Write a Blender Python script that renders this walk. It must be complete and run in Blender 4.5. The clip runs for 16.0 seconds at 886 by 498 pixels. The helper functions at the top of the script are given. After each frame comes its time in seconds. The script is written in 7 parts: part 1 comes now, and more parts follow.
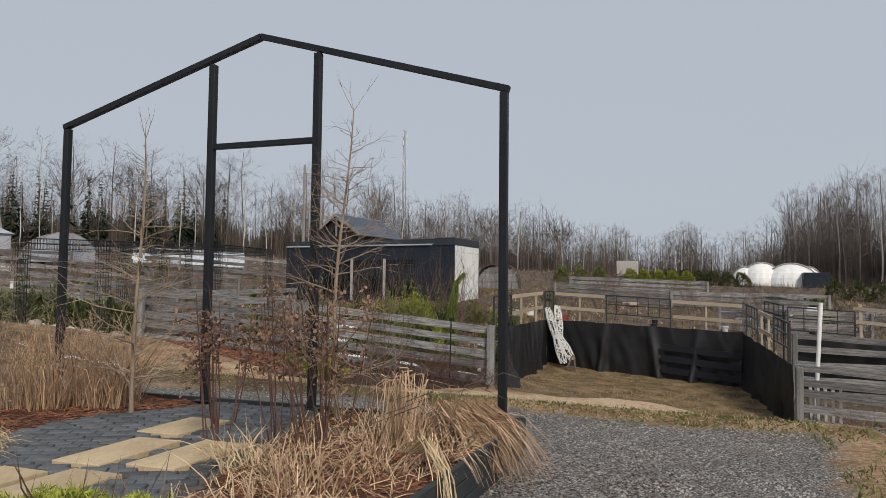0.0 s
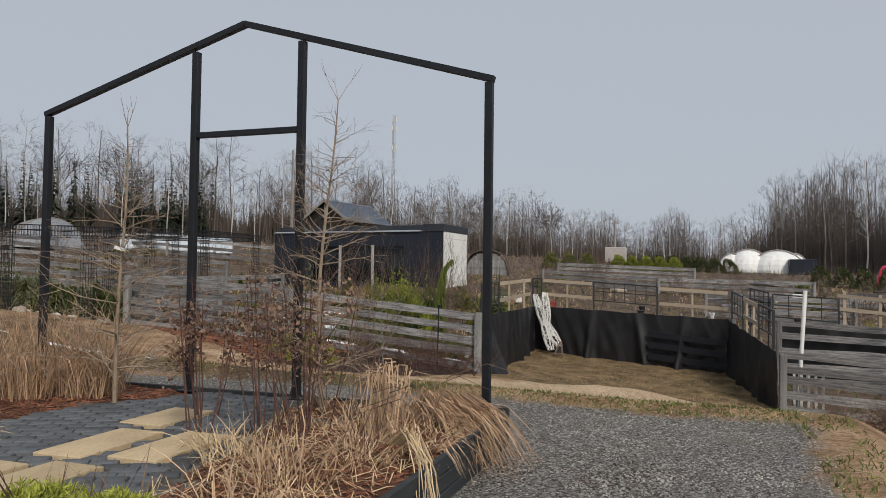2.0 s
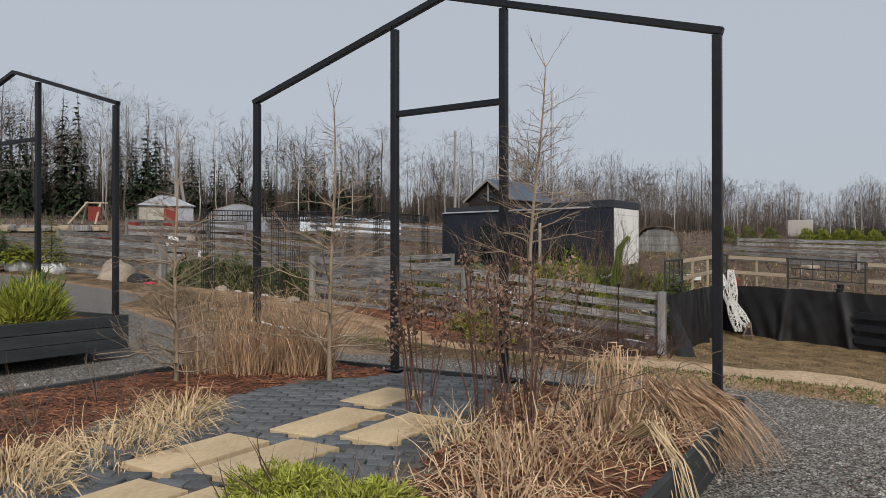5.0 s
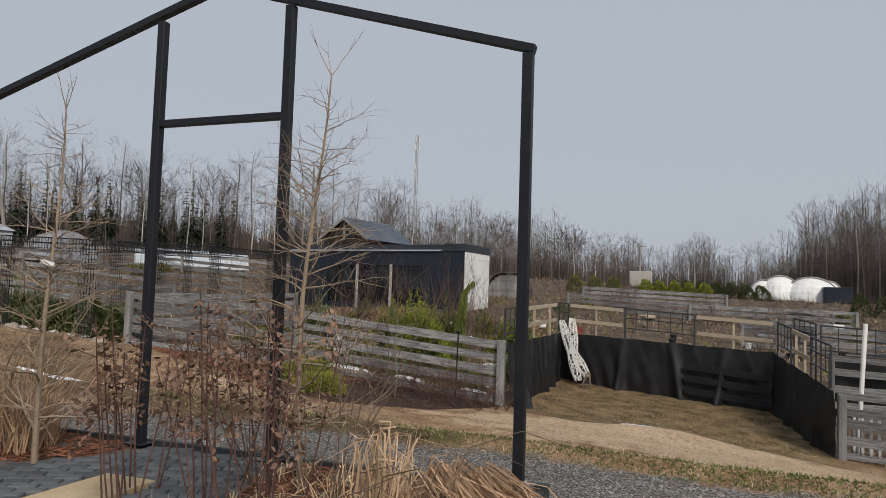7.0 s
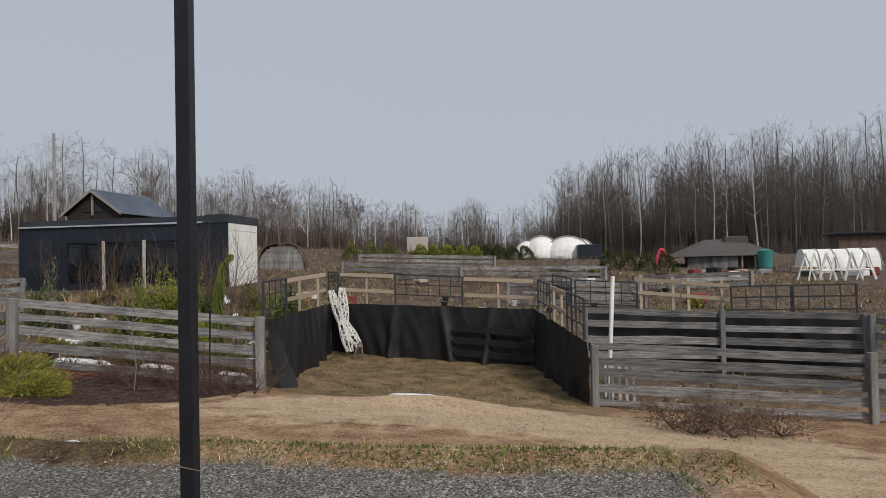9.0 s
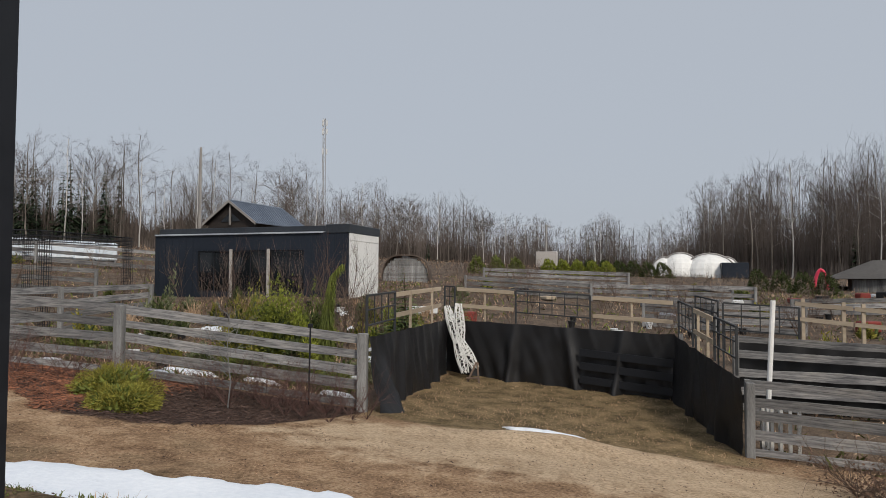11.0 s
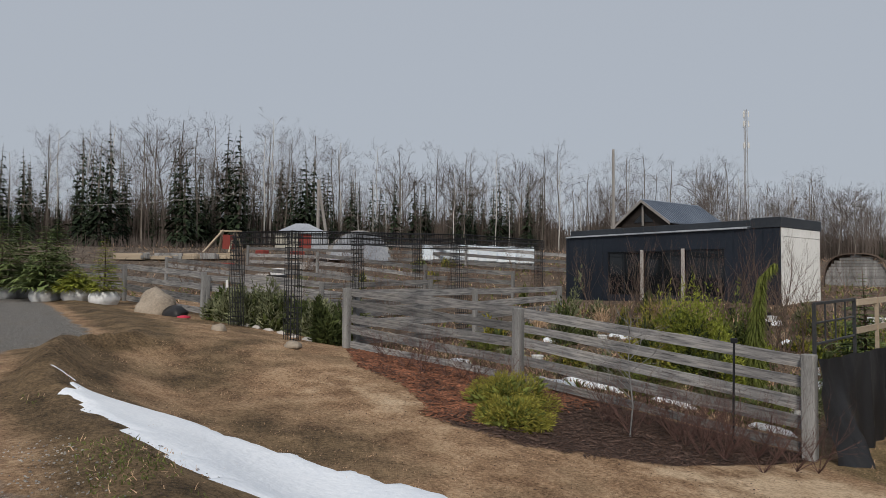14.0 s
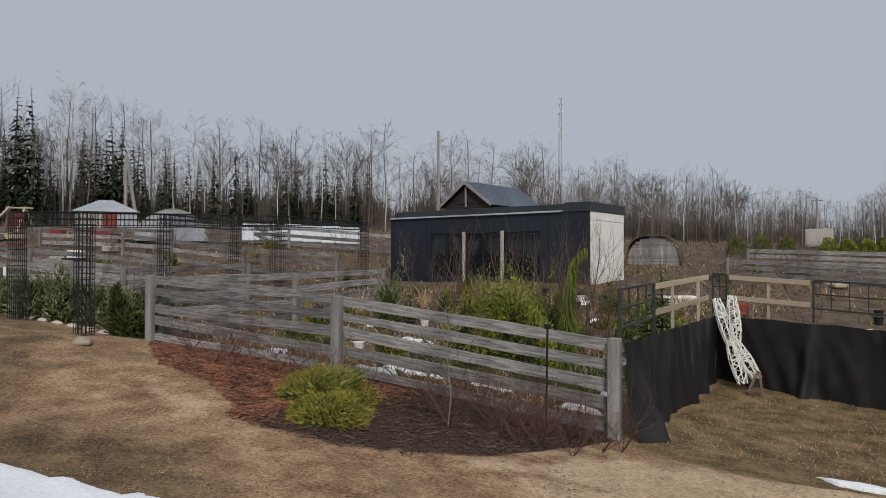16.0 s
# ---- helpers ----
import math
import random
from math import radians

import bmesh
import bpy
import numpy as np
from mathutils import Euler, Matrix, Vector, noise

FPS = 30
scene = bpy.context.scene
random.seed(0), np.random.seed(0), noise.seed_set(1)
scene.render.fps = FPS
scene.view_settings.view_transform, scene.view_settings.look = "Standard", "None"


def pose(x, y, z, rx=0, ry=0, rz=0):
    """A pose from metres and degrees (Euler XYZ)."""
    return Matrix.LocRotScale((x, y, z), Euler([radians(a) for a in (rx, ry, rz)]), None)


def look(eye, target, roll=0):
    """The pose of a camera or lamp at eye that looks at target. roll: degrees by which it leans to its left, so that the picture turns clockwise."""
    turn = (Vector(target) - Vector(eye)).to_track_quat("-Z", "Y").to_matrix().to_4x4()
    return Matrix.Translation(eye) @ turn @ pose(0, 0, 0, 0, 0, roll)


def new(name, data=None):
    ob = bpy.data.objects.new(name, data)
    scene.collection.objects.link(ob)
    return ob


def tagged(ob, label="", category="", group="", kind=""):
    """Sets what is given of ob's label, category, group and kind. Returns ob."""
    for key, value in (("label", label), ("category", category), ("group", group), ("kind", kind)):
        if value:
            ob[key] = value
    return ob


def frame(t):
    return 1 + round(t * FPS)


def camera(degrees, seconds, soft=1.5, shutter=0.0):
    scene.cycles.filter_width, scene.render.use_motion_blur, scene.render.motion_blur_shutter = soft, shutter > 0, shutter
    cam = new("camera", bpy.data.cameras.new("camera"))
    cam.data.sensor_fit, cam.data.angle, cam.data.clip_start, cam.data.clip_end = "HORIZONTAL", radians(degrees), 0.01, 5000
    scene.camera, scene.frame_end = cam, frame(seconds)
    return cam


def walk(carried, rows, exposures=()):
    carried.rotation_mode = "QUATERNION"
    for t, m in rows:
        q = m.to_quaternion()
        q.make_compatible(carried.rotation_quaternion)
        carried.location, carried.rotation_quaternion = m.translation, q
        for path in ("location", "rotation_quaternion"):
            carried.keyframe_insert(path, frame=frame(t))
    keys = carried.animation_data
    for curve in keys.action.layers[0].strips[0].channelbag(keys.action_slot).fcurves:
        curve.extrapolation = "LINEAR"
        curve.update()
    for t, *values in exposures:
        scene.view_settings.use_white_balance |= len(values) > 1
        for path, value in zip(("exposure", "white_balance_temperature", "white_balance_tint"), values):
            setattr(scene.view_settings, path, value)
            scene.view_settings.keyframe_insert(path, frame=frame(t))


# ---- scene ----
cam = camera(63.4, 16.0, soft=0.65)
PATH = [
    (0, (1.586, -5.931, 1.126), (0.91, -4.052, 1.237), 0.6),
    (0.5, (1.582, -5.93, 1.17), (0.823, -4.08, 1.146), 0.4),
    (1, (1.606, -5.925, 1.169), (0.818, -4.088, 1.088), -0.1),
    (1.5, (1.61, -5.918, 1.183), (0.884, -4.054, 1.197), 0.3),
    (2, (1.624, -5.916, 1.171), (0.976, -4.026, 1.242), 0.7),
    (2.5, (1.626, -5.917, 1.179), (1.028, -4.012, 1.296), 0.7),
    (3, (1.629, -5.914, 1.187), (0.973, -4.029, 1.315), 0.6),
    (3.5, (1.591, -5.912, 1.175), (0.761, -4.094, 1.248), 0.5),
    (4, (1.377, -5.894, 1.129), (0.372, -4.165, 1.119), 0.1),
    (4.2, (1.288, -5.893, 1.138), (0.237, -4.192, 1.093), -0.5),
    (6.3, (1.014, -5.104, 1.181), (0.063, -3.35, 1.323), 1.8),
    (6.5, (1.01, -4.926, 1.2), (0.103, -3.149, 1.345), 2.0),
    (7, (1.14, -4.504, 1.232), (0.436, -2.636, 1.359), 1.8),
    (7.5, (1.152, -4.165, 1.223), (0.784, -2.202, 1.31), 0.8),
    (8, (1.298, -4.031, 1.23), (1.232, -2.033, 1.276), 0.0),
    (8.2, (1.368, -3.927, 1.213), (1.306, -1.928, 1.257), -0.2),
    (10.3, (1.344, -1.967, 1.225), (1.018, 0.005, 1.289), -1.8),
    (10.5, (1.362, -1.849, 1.21), (0.996, 0.116, 1.28), -1.3),
    (11, (1.401, -1.348, 1.239), (0.926, 0.593, 1.328), 0.2),
    (11.5, (1.248, -0.728, 1.29), (0.659, 1.181, 1.385), 0.4),
    (12, (1.12, -0.203, 1.284), (0.326, 1.629, 1.404), 0.6),
    (12.5, (1.013, 0.168, 1.235), (-0.008, 1.883, 1.37), 1.4),
    (13, (0.777, 0.451, 1.235), (-0.427, 2.044, 1.347), 0.9),
    (13.5, (0.576, 0.71, 1.213), (-0.778, 2.178, 1.309), 0.5),
    (14, (0.378, 0.953, 1.212), (-1.065, 2.335, 1.304), 0.5),
    (14.5, (0.258, 1.143, 1.283), (-1.15, 2.562, 1.348), 0.0),
    (15, (0.181, 1.324, 1.267), (-1.159, 2.809, 1.319), 0.2),
    (15.5, (0.173, 1.455, 1.321), (-1.066, 3.025, 1.366), 0.2),
    (16, (0.151, 1.492, 1.378), (-0.925, 3.178, 1.412), 0.1),
]
walk(cam, [(t, look(eye, target, roll)) for t, eye, target, roll in PATH], exposures=[(0.0, 0.2), (0.5, 0.18), (1.0, 0.36), (1.5, 0.24), (2.0, 0.16), (3.0, 0.14), (3.5, 0.2), (4.2, 0.24), (7.0, 0.13), (11.0, 0.15), (13.0, 0.1), (14.5, 0.04), (16.0, 0.04)])

# ---------------------------------------------------------------- light
SUN_EL, SUN_AZ = 42.0, 140.0
world = bpy.data.worlds.new("sky")
scene.world = world
world.use_nodes = True
wn, wl = world.node_tree.nodes, world.node_tree.links
sky = wn.new("ShaderNodeTexSky")
sky.sky_type = "NISHITA"
sky.sun_disc = False
sky.sun_elevation, sky.sun_rotation = radians(SUN_EL), radians(SUN_AZ)
sky.air_density, sky.dust_density = 1.0, 4.0
sky_gain = wn.new("ShaderNodeMixRGB")
sky_gain.blend_type, sky_gain.inputs[0].default_value = "MULTIPLY", 1.0
sky_gain.inputs[2].default_value = (0.09, 0.09, 0.09, 1)
overcast = wn.new("ShaderNodeMixRGB")
overcast.inputs[0].default_value = 0.9
overcast.inputs[2].default_value = (0.425, 0.462, 0.518, 1)
wl.new(sky.outputs[0], sky_gain.inputs[1])
wl.new(sky_gain.outputs[0], overcast.inputs[1])
wl.new(overcast.outputs[0], wn["Background"].inputs[0])
wn["Background"].inputs[1].default_value = 1.0
sun = new("sun", bpy.data.lights.new("sun", "SUN"))
sun.data.energy, sun.data.angle, sun.data.color = 2.3, radians(12), (1.0, 0.92, 0.82)
a, e = radians(SUN_AZ), radians(SUN_EL)
sun.matrix_world = look((40 * math.sin(a) * math.cos(e), 40 * math.cos(a) * math.cos(e), 40 * math.sin(e)), (0, 0, 0))


# ---------------------------------------------------------------- materials
def ramp(nt, fac, stops):
    n = nt.nodes.new("ShaderNodeValToRGB")
    el = n.color_ramp.elements
    while len(el) < len(stops):
        el.new(0.5)
    for s, (p, c) in zip(el, stops):
        s.position, s.color = p, (*c, 1)
    nt.links.new(fac, n.inputs[0])
    return n.outputs[0]


def noise_out(nt, scale, detail=6, stretch=None, rough=0.6):
    co = nt.nodes.new("ShaderNodeTexCoord").outputs["Object"]
    if stretch:
        mp = nt.nodes.new("ShaderNodeMapping")
        mp.inputs["Scale"].default_value = stretch
        nt.links.new(co, mp.inputs[0])
        co = mp.outputs[0]
    n = nt.nodes.new("ShaderNodeTexNoise")
    n.inputs["Scale"].default_value, n.inputs["Detail"].default_value, n.inputs["Roughness"].default_value = scale, detail, rough
    nt.links.new(co, n.inputs[0])
    return n.outputs[0]


def mixc(nt, fac, a, b, mode="MIX"):
    n = nt.nodes.new("ShaderNodeMixRGB")
    n.blend_type = mode
    for sock, v in zip(n.inputs, (fac, a, b)):
        if hasattr(v, "is_linked"):
            nt.links.new(v, sock)
        else:
            sock.default_value = v if isinstance(v, float) else (*v, 1)
    return n.outputs[0]


def mathn(nt, op, a, b=0.0, clamp=False):
    n = nt.nodes.new("ShaderNodeMath")
    n.operation, n.use_clamp = op, clamp
    for sock, v in zip(n.inputs, (a, b)):
        if hasattr(v, "is_linked"):
            nt.links.new(v, sock)
        else:
            sock.default_value = v
    return n.outputs[0]


def bump(nt, height, strength, distance):
    n = nt.nodes.new("ShaderNodeBump")
    n.inputs["Strength"].default_value, n.inputs["Distance"].default_value = strength, distance
    nt.links.new(height, n.inputs["Height"])
    return n.outputs[0]


def base_mat(name):
    m = bpy.data.materials.new(name)
    m.use_nodes = True
    return m, m.node_tree, m.node_tree.nodes["Principled BSDF"]


def mat(name, dark, light, scale=8.0, rough=0.8, metal=0.0, relief=0.3, dist=0.01, stretch=None, fine=6.0, vary=0.0, spec=0.25, island=False):
    """Two-scale procedural surface between a dark and a light tone."""
    m, nt, b = base_mat(name)
    big = noise_out(nt, scale * 0.22, 4, stretch)
    small = noise_out(nt, scale * fine, 6, stretch)
    f = mathn(nt, "ADD", mathn(nt, "MULTIPLY", big, 0.6), mathn(nt, "MULTIPLY", small, 0.4))
    col = ramp(nt, f, [(0.34, dark), (0.66, light)])
    if vary:
        if island:
            rnd = nt.nodes.new("ShaderNodeNewGeometry").outputs["Random Per Island"]
        else:
            rnd = nt.nodes.new("ShaderNodeObjectInfo").outputs["Random"]
        hsv = nt.nodes.new("ShaderNodeHueSaturation")
        nt.links.new(mathn(nt, "ADD", mathn(nt, "MULTIPLY", rnd, 2 * vary), 1 - vary), hsv.inputs["Value"])
        nt.links.new(col, hsv.inputs["Color"])
        col = hsv.outputs[0]
    nt.links.new(col, b.inputs["Base Color"])
    b.inputs["Metallic"].default_value = metal
    b.inputs["Specular IOR Level"].default_value = spec
    nt.links.new(ramp(nt, small, [(0.3, (rough * 0.85,) * 3), (0.7, (min(1, rough * 1.1),) * 3)]), b.inputs["Roughness"])
    if relief:
        nt.links.new(bump(nt, small, relief, dist), b.inputs["Normal"])
    return m


M_METAL = mat("black_metal", (0.009, 0.010, 0.013), (0.020, 0.022, 0.027), 3, 0.5, 0.0, 0.08, 0.002)
M_RAIL = mat("dark_railing_metal", (0.02, 0.022, 0.024), (0.06, 0.062, 0.065), 4, 0.6, 0.0, 0.1, 0.002)
M_WIRE = mat("rebar_wire", (0.012, 0.013, 0.015), (0.035, 0.036, 0.04), 6, 0.6, 0.3, 0.0)
M_EDGE = mat("black_stained_board", (0.018, 0.022, 0.024), (0.05, 0.056, 0.06), 4, 0.65, 0.0, 0.35, 0.004, (0.6, 0.6, 6), vary=0.2)
M_PLANK, nt, b = base_mat("weathered_grey_plank")
grain = noise_out(nt, 1.0, 6, (2.2, 22, 34), 0.62)
stain = noise_out(nt, 1.3, 4, (0.7, 2, 3))
fibre = ramp(nt, grain, [(0.3, (0.085, 0.086, 0.090)), (0.5, (0.235, 0.235, 0.238)), (0.72, (0.37, 0.366, 0.358))])
tone = ramp(nt, stain, [(0.34, (0.42, 0.42, 0.44)), (0.52, (0.92, 0.91, 0.90)), (0.7, (1.1, 1.06, 1.0))])
split = ramp(nt, noise_out(nt, 1.0, 3, (1.6, 16, 34), 0.5), [(0.29, (0.3, 0.29, 0.29)), (0.34, (1.0, 1.0, 1.0))])
col = mixc(nt, 1.0, mixc(nt, 1.0, fibre, tone, "MULTIPLY"), split, "MULTIPLY")
hsv = nt.nodes.new("ShaderNodeHueSaturation")
nt.links.new(mathn(nt, "ADD", mathn(nt, "MULTIPLY", nt.nodes.new("ShaderNodeObjectInfo").outputs["Random"], 0.75), 0.62), hsv.inputs["Value"])
nt.links.new(col, hsv.inputs["Color"])
nt.links.new(hsv.outputs[0], b.inputs["Base Color"])
b.inputs["Roughness"].default_value, b.inputs["Specular IOR Level"].default_value = 0.88, 0.2
nt.links.new(bump(nt, grain, 0.6, 0.01), b.inputs["Normal"])
M_POST = mat("weathered_grey_post", (0.06, 0.060, 0.061), (0.34, 0.34, 0.335), 2.5, 0.88, 0.0, 0.5, 0.008, (7, 7, 0.6), 7, 0.2)
M_PALE = mat("pale_new_wood", (0.28, 0.225, 0.165), (0.48, 0.40, 0.30), 2.5, 0.8, 0.0, 0.25, 0.004, (0.6, 6, 8), 6, 0.15)
M_CLAD = mat("dark_blue_grey_cladding", (0.011, 0.015, 0.023), (0.023, 0.030, 0.043), 1.2, 0.5, 0.0, 0.05, 0.002)
M_CAP = mat("dark_grey_cap_trim", (0.022, 0.027, 0.034), (0.045, 0.052, 0.062), 1.5, 0.45, 0.0, 0.05, 0.002)
M_WHITE = mat("white_panel_paint", (0.66, 0.67, 0.65), (0.84, 0.84, 0.82), 1.6, 0.6, 0.0, 0.1, 0.003, (1, 1, 0.35))
M_WHITEWOOD = mat("white_painted_sticks", (0.62, 0.62, 0.60), (0.86, 0.86, 0.84), 6, 0.6, 0.0, 0.2, 0.003)
M_ROOF = mat("blue_grey_metal_roof", (0.12, 0.15, 0.20), (0.21, 0.25, 0.31), 1.4, 0.42, 0.35, 0.05, 0.003)
M_DARKWOOD = mat("dark_timber", (0.016, 0.013, 0.012), (0.045, 0.038, 0.034), 2, 0.8, 0.0, 0.2, 0.004, (0.5, 4, 6))
M_FABRIC = mat("black_weed_fabric", (0.008, 0.008, 0.009), (0.021, 0.021, 0.023), 1.5, 0.5, 0.0, 0.25, 0.01, None, 30, 0.0, 0.4)
M_ROCK = mat("tan_boulder", (0.17, 0.14, 0.11), (0.42, 0.36, 0.29), 2.2, 0.9, 0.0, 0.7, 0.03)
M_SNOW = mat("old_snow", (0.66, 0.71, 0.78), (0.86, 0.89, 0.93), 1.6, 0.75, 0.0, 0.6, 0.03, None, 8)
M_SLAB = mat("yellow_sandstone_slab", (0.33, 0.25, 0.15), (0.58, 0.455, 0.295), 3.0, 0.85, 0.0, 0.25, 0.004, None, 6, 0.12)
M_COBBLE = mat("dark_grey_cobble", (0.045, 0.05, 0.055), (0.14, 0.15, 0.16), 9, 0.75, 0.0, 0.6, 0.01, None, 6, 0.3)
M_COBBLE_I = mat("dark_grey_cobble_field", (0.045, 0.05, 0.055), (0.14, 0.15, 0.16), 9, 0.75, 0.0, 0.6, 0.01, None, 6, 0.3, island=True)
M_JOINT = mat("paving_joint_sand", (0.06, 0.055, 0.05), (0.15, 0.14, 0.125), 20, 0.95, 0.0, 0.5, 0.01)
M_MULCH = mat("red_brown_bark_bed", (0.04, 0.02, 0.014), (0.20, 0.095, 0.062), 14, 0.92, 0.0, 1.0, 0.03)
M_CHIP = mat("bark_chip", (0.05, 0.023, 0.016), (0.28, 0.118, 0.066), 12, 0.9, 0.0, 0.4, 0.01, vary=0.5, island=True)
M_DCHIP = mat("dark_bark_chip", (0.022, 0.015, 0.013), (0.115, 0.075, 0.06), 12, 0.9, 0.0, 0.4, 0.01, vary=0.5, island=True)
M_STRAW = mat("dry_grass_blade", (0.34, 0.225, 0.14), (0.68, 0.50, 0.34), 5, 0.8, 0.0, 0.0, vary=0.35, island=True)
M_STRAWR = mat("rusty_dry_grass_blade", (0.27, 0.17, 0.105), (0.57, 0.39, 0.25), 5, 0.8, 0.0, 0.0, vary=0.35, island=True)
M_STRAWP = mat("pale_cut_straw", (0.40, 0.29, 0.165), (0.70, 0.55, 0.35), 5, 0.8, 0.0, 0.0, vary=0.3, island=True)
M_LEAFBROWN = mat("withered_brown_leaf", (0.07, 0.042, 0.032), (0.29, 0.18, 0.125), 10, 0.8, 0.0, 0.2, 0.004, vary=0.45, island=True)
M_TWIG = mat("brown_twig", (0.07, 0.048, 0.038), (0.20, 0.145, 0.11), 6, 0.85, 0.0, 0.2, 0.003, vary=0.2, island=True)
M_TWIGR = mat("red_brown_twig", (0.06, 0.034, 0.03), (0.16, 0.09, 0.075), 6, 0.85, 0.0, 0.2, 0.003, vary=0.25, island=True)
M_LARCH = mat("larch_bark", (0.16, 0.12, 0.085), (0.42, 0.33, 0.24), 9, 0.88, 0.0, 0.5, 0.006)
M_BARKFAR = mat("grey_brown_bark", (0.075, 0.064, 0.055), (0.24, 0.21, 0.18), 1.2, 0.9, 0.0, 0.0, vary=0.3, island=True)
M_TWIGFAR = mat("far_bare_twigs", (0.055, 0.044, 0.040), (0.165, 0.138, 0.122), 0.6, 0.9, 0.0, 0.0)
M_BIRCH = mat("birch_bark", (0.24, 0.225, 0.21), (0.66, 0.64, 0.60), 1.6, 0.85, 0.0, 0.0)
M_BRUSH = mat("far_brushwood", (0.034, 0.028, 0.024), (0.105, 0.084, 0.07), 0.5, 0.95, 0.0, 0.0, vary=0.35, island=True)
M_SPRUCE = mat("spruce_needles", (0.010, 0.019, 0.010), (0.042, 0.062, 0.030), 3, 0.85, 0.0, 0.0, vary=0.35, island=True)
M_SPRUCEY = mat("young_spruce_needles", (0.05, 0.085, 0.028), (0.19, 0.235, 0.08), 3, 0.8, 0.0, 0.0, vary=0.35, island=True)
M_JUNIPER = mat("lime_green_juniper", (0.15, 0.18, 0.022), (0.47, 0.49, 0.10), 4, 0.75, 0.0, 0.0, vary=0.35, island=True)
M_GOLD = mat("yellow_green_conifer", (0.12, 0.125, 0.02), (0.35, 0.31, 0.06), 4, 0.8, 0.0, 0.0, vary=0.35, island=True)
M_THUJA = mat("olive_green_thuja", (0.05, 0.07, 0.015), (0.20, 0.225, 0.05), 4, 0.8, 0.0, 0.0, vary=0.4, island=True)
M_THUJAY = mat("bright_green_thuja", (0.09, 0.12, 0.016), (0.34, 0.36, 0.055), 4, 0.8, 0.0, 0.0, vary=0.4, island=True)
M_JUNGREY = mat("grey_green_juniper", (0.07, 0.083, 0.042), (0.26, 0.275, 0.155), 4, 0.85, 0.0, 0.0, vary=0.4, island=True)
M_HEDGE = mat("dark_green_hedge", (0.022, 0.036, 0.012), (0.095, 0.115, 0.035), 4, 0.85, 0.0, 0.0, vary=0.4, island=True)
M_GRASS = mat("spring_grass", (0.055, 0.075, 0.02), (0.19, 0.21, 0.06), 5, 0.85, 0.0, 0.0, vary=0.35, island=True)
M_POLE = mat("concrete_pole", (0.20, 0.19, 0.18), (0.36, 0.34, 0.32), 1.5, 0.85, 0.0, 0.1, 0.004)
M_RED = mat("red_paint", (0.15, 0.028, 0.022), (0.27, 0.05, 0.04), 2, 0.6)
M_PINK = mat("red_plastic_arch", (0.50, 0.03, 0.07), (0.68, 0.07, 0.12), 2, 0.45)
M_TEAL = mat("teal_tank_plastic", (0.02, 0.14, 0.13), (0.05, 0.24, 0.22), 2, 0.5)
M_BLUEWRAP = mat("white_blue_plastic_wrap", (0.46, 0.56, 0.66), (0.84, 0.87, 0.90), 2.4, 0.4, 0.0, 0.5, 0.04, None, 3, 0.08)
M_TARP = mat("grey_tunnel_film", (0.18, 0.20, 0.24), (0.44, 0.47, 0.51), 1.2, 0.5, 0.0, 0.4, 0.04)
M_TARPY = mat("dirty_beige_tarp", (0.30, 0.29, 0.25), (0.56, 0.54, 0.47), 1.4, 0.7, 0.0, 0.5, 0.05)
M_SACK = mat("white_woven_sack", (0.56, 0.57, 0.57), (0.82, 0.83, 0.83), 3, 0.75, 0.0, 0.6, 0.03)
M_TAG = mat("white_plastic_tag", (0.7, 0.7, 0.7), (0.85, 0.85, 0.85), 4, 0.5)
M_GREYROOF = mat("grey_felt_roof", (0.055, 0.052, 0.05), (0.12, 0.115, 0.11), 1, 0.9)
M_BROWNWALL = mat("brown_plank_wall", (0.06, 0.045, 0.036), (0.17, 0.13, 0.105), 1.5, 0.9, 0.0, 0.2, 0.01, (5, 5, 0.5))
M_CONC = mat("pale_concrete", (0.34, 0.32, 0.30), (0.52, 0.49, 0.46), 1.5, 0.9)
M_PEBBLE = mat("grey_pebble", (0.07, 0.066, 0.06), (0.50, 0.475, 0.44), 14, 0.85, 0.0, 0.3, 0.004, vary=0.35, island=True)
M_BLACKPOT = mat("black_plastic_pot", (0.012, 0.012, 0.013), (0.03, 0.03, 0.032), 3, 0.5)

M_GLASS, nt, b = base_mat("window_glass")
b.inputs["Base Color"].default_value = (0.008, 0.010, 0.012, 1)
b.inputs["Roughness"].default_value = 0.04
b.inputs["Specular IOR Level"].default_value = 0.5

# ground: gravel, straw-coloured turf and damp bark told apart by attributes of the sheet
M_GROUND, nt, b = base_mat("ground_surface")


def attr(nt, name):
    n = nt.nodes.new("ShaderNodeAttribute")
    n.attribute_name = name
    return n.outputs["Fac"]


n_big, n_mid, n_fine = noise_out(nt, 0.35, 5), noise_out(nt, 1.7, 6), noise_out(nt, 24, 8)
n_grit = noise_out(nt, 60, 4)
vor = nt.nodes.new("ShaderNodeTexVoronoi")
vor.inputs["Scale"].default_value = 70
nt.links.new(nt.nodes.new("ShaderNodeTexCoord").outputs["Object"], vor.inputs[0])
turf = ramp(nt, mathn(nt, "ADD", mathn(nt, "MULTIPLY", n_mid, 0.5), mathn(nt, "MULTIPLY", n_fine, 0.5)),
            [(0.37, (0.15, 0.088, 0.050)), (0.49, (0.33, 0.212, 0.125)), (0.61, (0.50, 0.355, 0.225))])
damp = ramp(nt, mathn(nt, "ADD", mathn(nt, "MULTIPLY", n_mid, 0.5), mathn(nt, "MULTIPLY", n_fine, 0.5)),
            [(0.38, (0.05, 0.036, 0.021)), (0.61, (0.235, 0.162, 0.092))])
